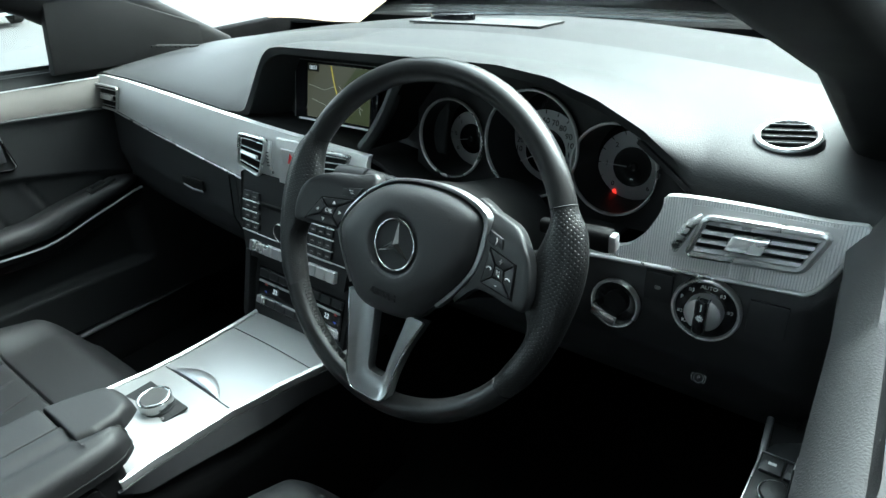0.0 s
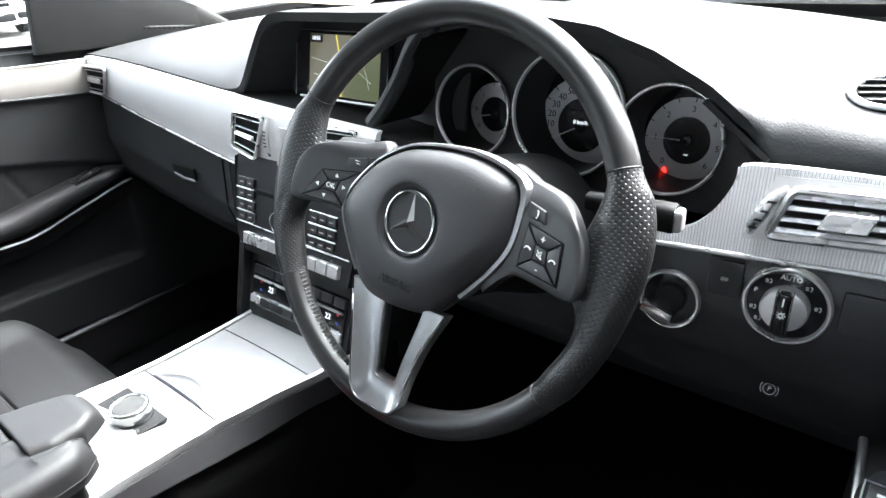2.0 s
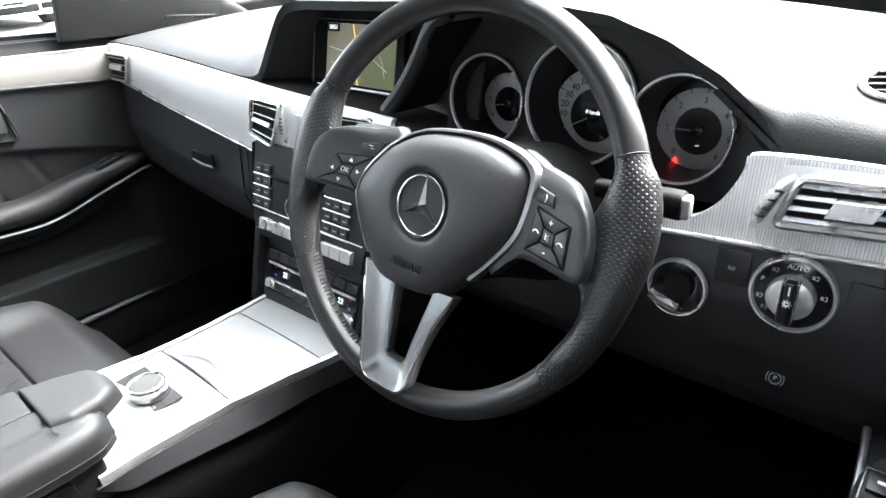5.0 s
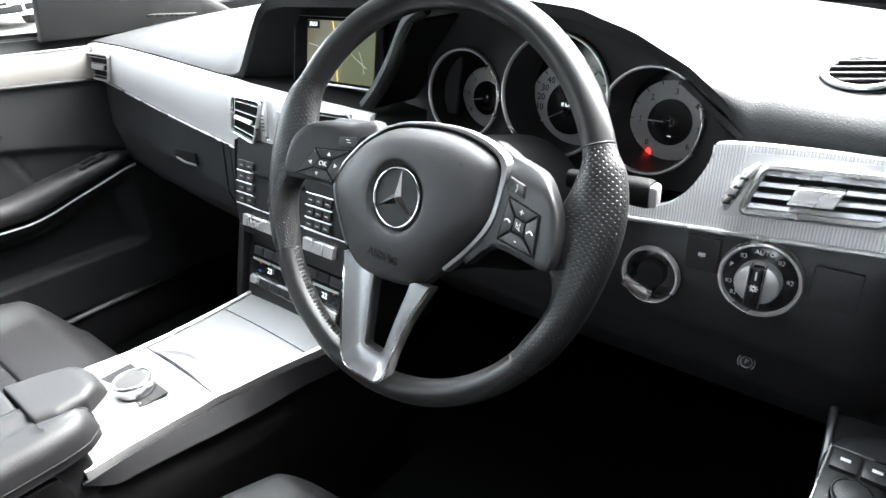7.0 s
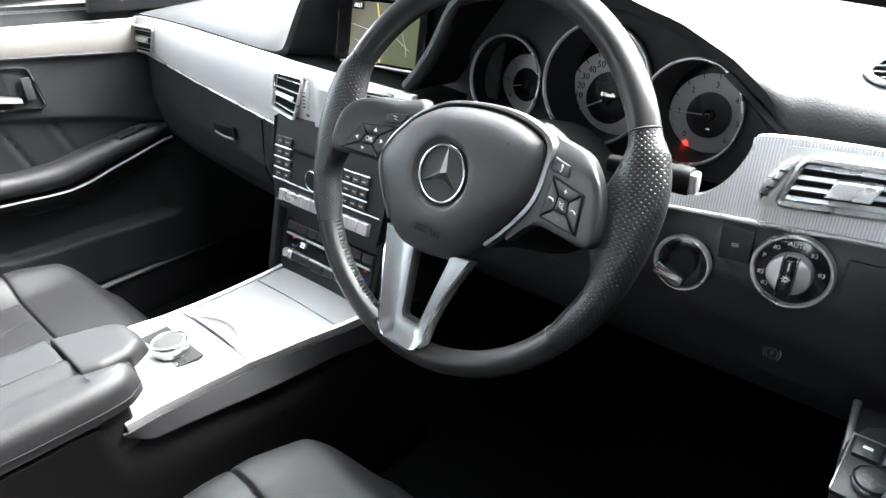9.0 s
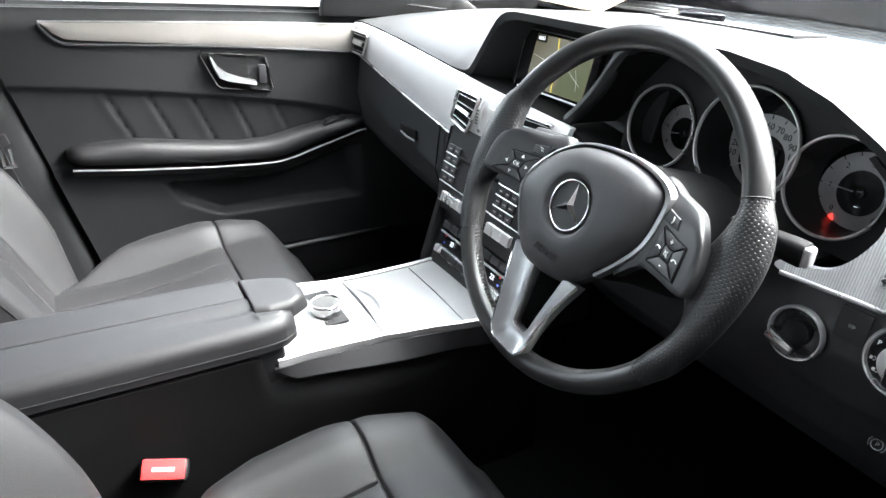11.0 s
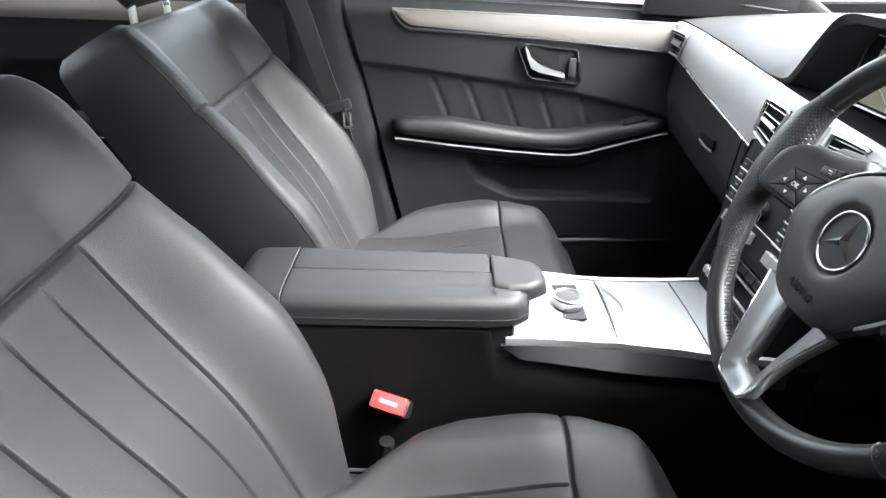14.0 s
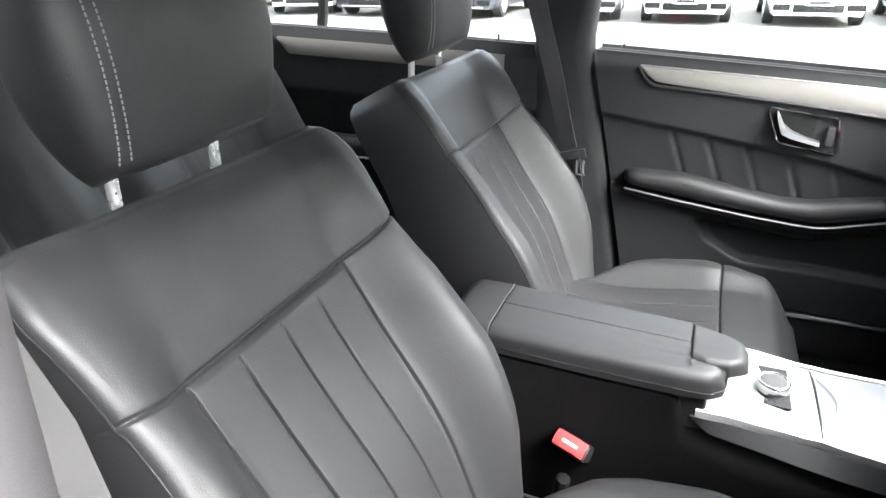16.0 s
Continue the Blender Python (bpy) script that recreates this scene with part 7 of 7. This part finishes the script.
# door mirrors
for sgn, x in ((-1, -0.90), (1, 0.95)):
    mr = thing("door_mirror", (x, 0.28, 0.98), "silver door mirror outside the front window", "door mirror", "door mirrors")
    loops = []
    for k in range(9):
        t = k / 8
        e = math.sin(math.pi * (0.12 + 0.76 * t)) ** 0.5
        loops.append([(x - sgn * 0.10 + sgn * 0.20 * t, 0.30 + 0.05 * e * math.cos(q), 1.02 + 0.065 * e * math.sin(q)) for q in (2 * math.pi * j / 20 for j in range(20))])
    part("mirror_shell", cap_loft(loops), PAINT, mr, "silver painted shell", sharp=60)
    part("mirror_glass", prism([(-0.085, -0.05), (0.085, -0.045), (0.09, 0.04), (0.07, 0.055), (-0.07, 0.055), (-0.09, 0.035)], 0.003, axes((x, 0.2465, 1.02), (1, 0, 0), (0, 0, 1)), 0.001), mat("mirror_surface", (0.85, 0.87, 0.88), 0.02, 1.0, blotch=0, rough_var=0), mr, "mirror glass")
    part("mirror_foot", rbox((x - sgn * 0.11, 0.31, 0.965), (0.10, 0.05, 0.035), 0.01), HARD, mr)

# ---- outside: the lot, parked cars, wall ----
ASPHALT = mat("pale_wet_asphalt", (0.038, 0.037, 0.036), 0.8, grain=0.6, grain_scale=60, blotch=0.2, blotch_scale=0.6, dist=0.004)


GZ = -0.25  # the lot lies a little below the sills


def ground_fn(u, v):
    return (-900 + 1800 * u, -900 + 1800 * v, GZ)


ground = single("ground", grid(ground_fn, 24, 24), ASPHALT, "pale grey asphalt of a car lot", "ground", "structure")
LINE = mat("white_road_paint", (0.7, 0.7, 0.68), 0.6, blotch=0.15, blotch_scale=5)
bay = thing("bay_marking", (-3.2, 6, GZ), "white painted bay lines on the asphalt", "road marking", kind="structure")
for k in range(9):
    part("painted_line", rbox((-4.4 + 0.0, 3.2 + 2.4 * k, GZ + 0.004), (5.0, 0.10, 0.004), 0, 1), LINE, bay)


def parked_car(x, y, yaw, paint, label, tall=1.0):
    """A parked car facing local -y, with its parts."""
    M = pose(x, y, GZ, 0, 0, yaw)
    c = thing("parked_car", (x, y, GZ), label, "car", "parked cars")
    L, W = 4.5, 1.84
    hs = [(-2.25, 0.62, 0.70), (-2.2, 0.80, 0.74), (-1.5, 0.95 * tall, 0.90), (-0.85, 1.0 * tall, 0.92), (-0.1, 1.40 * tall, 0.66), (0.9, 1.44 * tall, 0.64), (1.7, 1.22 * tall, 0.68), (2.15, 1.02 * tall, 0.86), (2.25, 0.80, 0.80)]
    loops = []
    for yy, h, tw in hs:
        hw = W / 2 * (0.94 if abs(yy) > 2.1 else 1.0)
        sh = min(h, 0.92 * tall)
        loops.append([M @ Vector(p) for p in ((-hw * 0.9, yy, 0.22), (-hw, yy, 0.45), (-hw, yy, sh * 0.86), (-hw * 0.96, yy, sh), (-hw * tw, yy, h - 0.02), (-hw * tw * 0.7, yy, h), (hw * tw * 0.7, yy, h), (hw * tw, yy, h - 0.02), (hw * 0.96, yy, sh), (hw, yy, sh * 0.86), (hw, yy, 0.45), (hw * 0.9, yy, 0.22))])
    part("car_body", cap_loft(loops), paint, c, sharp=45)
    for s in (-1, 1):
        part("headlight", rbox((s * 0.68, -2.215, 0.70), (0.34, 0.10, 0.13), 0.03, 2, M), CARGLASS, c, "clear headlight")
        part("lower_intake", rbox((s * 0.66, -2.245, 0.38), (0.32, 0.06, 0.12), 0.02, 2, M), MATTE, c)
        for yy in (-1.42, 1.38):
            w = part("wheel", disc(0.325, 0.21, M @ axes((s * 0.93 - (0.21 if s > 0 else 0), yy, 0.325), (0, 1, 0), (0, 0, 1)), 28, 0.03), RUBBER, c, "black tyre on alloy wheel")
            part("rim", disc(0.225, 0.012, M @ axes((s * 0.932 - (0 if s > 0 else 0.012), yy, 0.325), (0, 1, 0), (0, 0, 1)), 20, 0.004), ALLOY, w)
            for k in range(5):
                a = 2 * math.pi * k / 5
                part("spoke", rbox((0, 0, 0), (0.20, 0.045, 0.02), 0.006, 1, M @ axes((s * 0.94, yy, 0.325), (0, 1, 0), (0, 0, 1)) @ Matrix.Rotation(a, 4, "Z") @ Matrix.Translation((0.11, 0, 0))), ALLOY, w)
    part("grille", rbox((0, -2.245, 0.64), (0.84, 0.06, 0.17), 0.04, 2, M), MATTE, c, "dark grille")
    part("grille_bar", rbox((0, -2.28, 0.64), (0.86, 0.02, 0.03), 0.006, 1, M), CHROME, c)
    part("bumper_intake", rbox((0, -2.26, 0.36), (0.9, 0.05, 0.15), 0.03, 2, M), MATTE, c, "dark bumper intake")
    part("number_plate", rbox((0, -2.29, 0.47), (0.50, 0.015, 0.11), 0.006, 1, M), WHITE_INK, c, "white number plate with plain dark bars")
    part("plate_bar", rbox((0, -2.30, 0.47), (0.38, 0.004, 0.05), 0, 1, M), MATTE, c)
    part("bumper_lip", rbox((0, -2.28, 0.26), (1.3, 0.04, 0.03), 0.01, 1, M), ALLOY, c)
    # glasshouse
    for pts in ([(-0.60, -0.80, 1.01), (0.60, -0.80, 1.01), (0.52, -0.13, 1.375), (-0.52, -0.13, 1.375)],):
        bm = bmesh.new()
        bm.faces.new([bm.verts.new(M @ (Vector((a, b, d * tall)) + Vector((0, -0.02, 0.015)))) for a, b, d in pts])
        part("windscreen", thicken(bm, 0.01), CARGLASS, c)
    for s in (-1, 1):
        bm = bmesh.new()
        bm.faces.new([bm.verts.new(M @ Vector((s * a, b, d * tall))) for a, b, d in [(0.915, -0.55, 0.95), (0.915, 1.45, 0.95), (0.66, 1.1, 1.33), (0.655, -0.02, 1.35)]])
        part("side_window", thicken(bm, 0.01), CARGLASS, c)
        part("door_mirror", rbox((s * 1.0, -0.55, 0.98), (0.18, 0.10, 0.12), 0.03, 2, M), paint, c)
    return c


CARGLASS = mat("car_dark_glass", (0.03, 0.035, 0.04), 0.08, blotch=0)
ALLOY = mat("alloy_wheel", (0.55, 0.55, 0.56), 0.3, 0.9, blotch=0.05)
WHITE_P = mat("white_car_paint", (0.78, 0.79, 0.80), 0.25, blotch=0.03, coat=0.6)
DARK_P = mat("dark_car_paint", (0.03, 0.033, 0.04), 0.22, blotch=0.05, coat=0.8)
GREY_P = mat("grey_car_paint", (0.22, 0.23, 0.25), 0.25, 0.4, blotch=0.05, coat=0.8)
for k, (yy, p, lb, tl, yaw) in enumerate(((4.1, WHITE_P, "white parked car facing the lane", 1.08, 90), (1.55, WHITE_P, "white parked car facing the lane with dark lower intakes", 1.08, 90), (-0.95, WHITE_P, "white parked car facing the lane", 1.08, 90), (-3.45, GREY_P, "grey parked car beside a white one", 1.0, 96), (-6.1, DARK_P, "dark parked car facing the lane", 1.05, 90), (-8.6, DARK_P, "dark parked car facing the lane in a row", 1.1, 90), (-11.4, WHITE_P, "white parked car with alloy wheels", 1.0, 112), (-14.2, GREY_P, "grey parked car at the end of the row", 1.0, 100))):
    parked_car(-16.6, yy, yaw, p, lb, tl)
parked_car(-9.5, -13.5, 150, DARK_P, "dark parked car beyond the rear window", 1.0)
parked_car(-4.0, -12.0, 178, GREY_P, "grey parked car behind the car", 1.0)

WALLMAT = mat("cream_metal_fence", (0.62, 0.58, 0.42), 0.6, blotch=0.08, blotch_scale=1.5)
fence = thing("fence", (-21.0, -5, GZ), "cream ribbed metal fence behind the parked cars", "fence")
for k in range(60):
    part("fence_panel", rbox((-21.0, -34 + 1.0 * k, GZ + 1.0), (0.05, 0.985, 2.0), 0.01, 1), WALLMAT, fence)
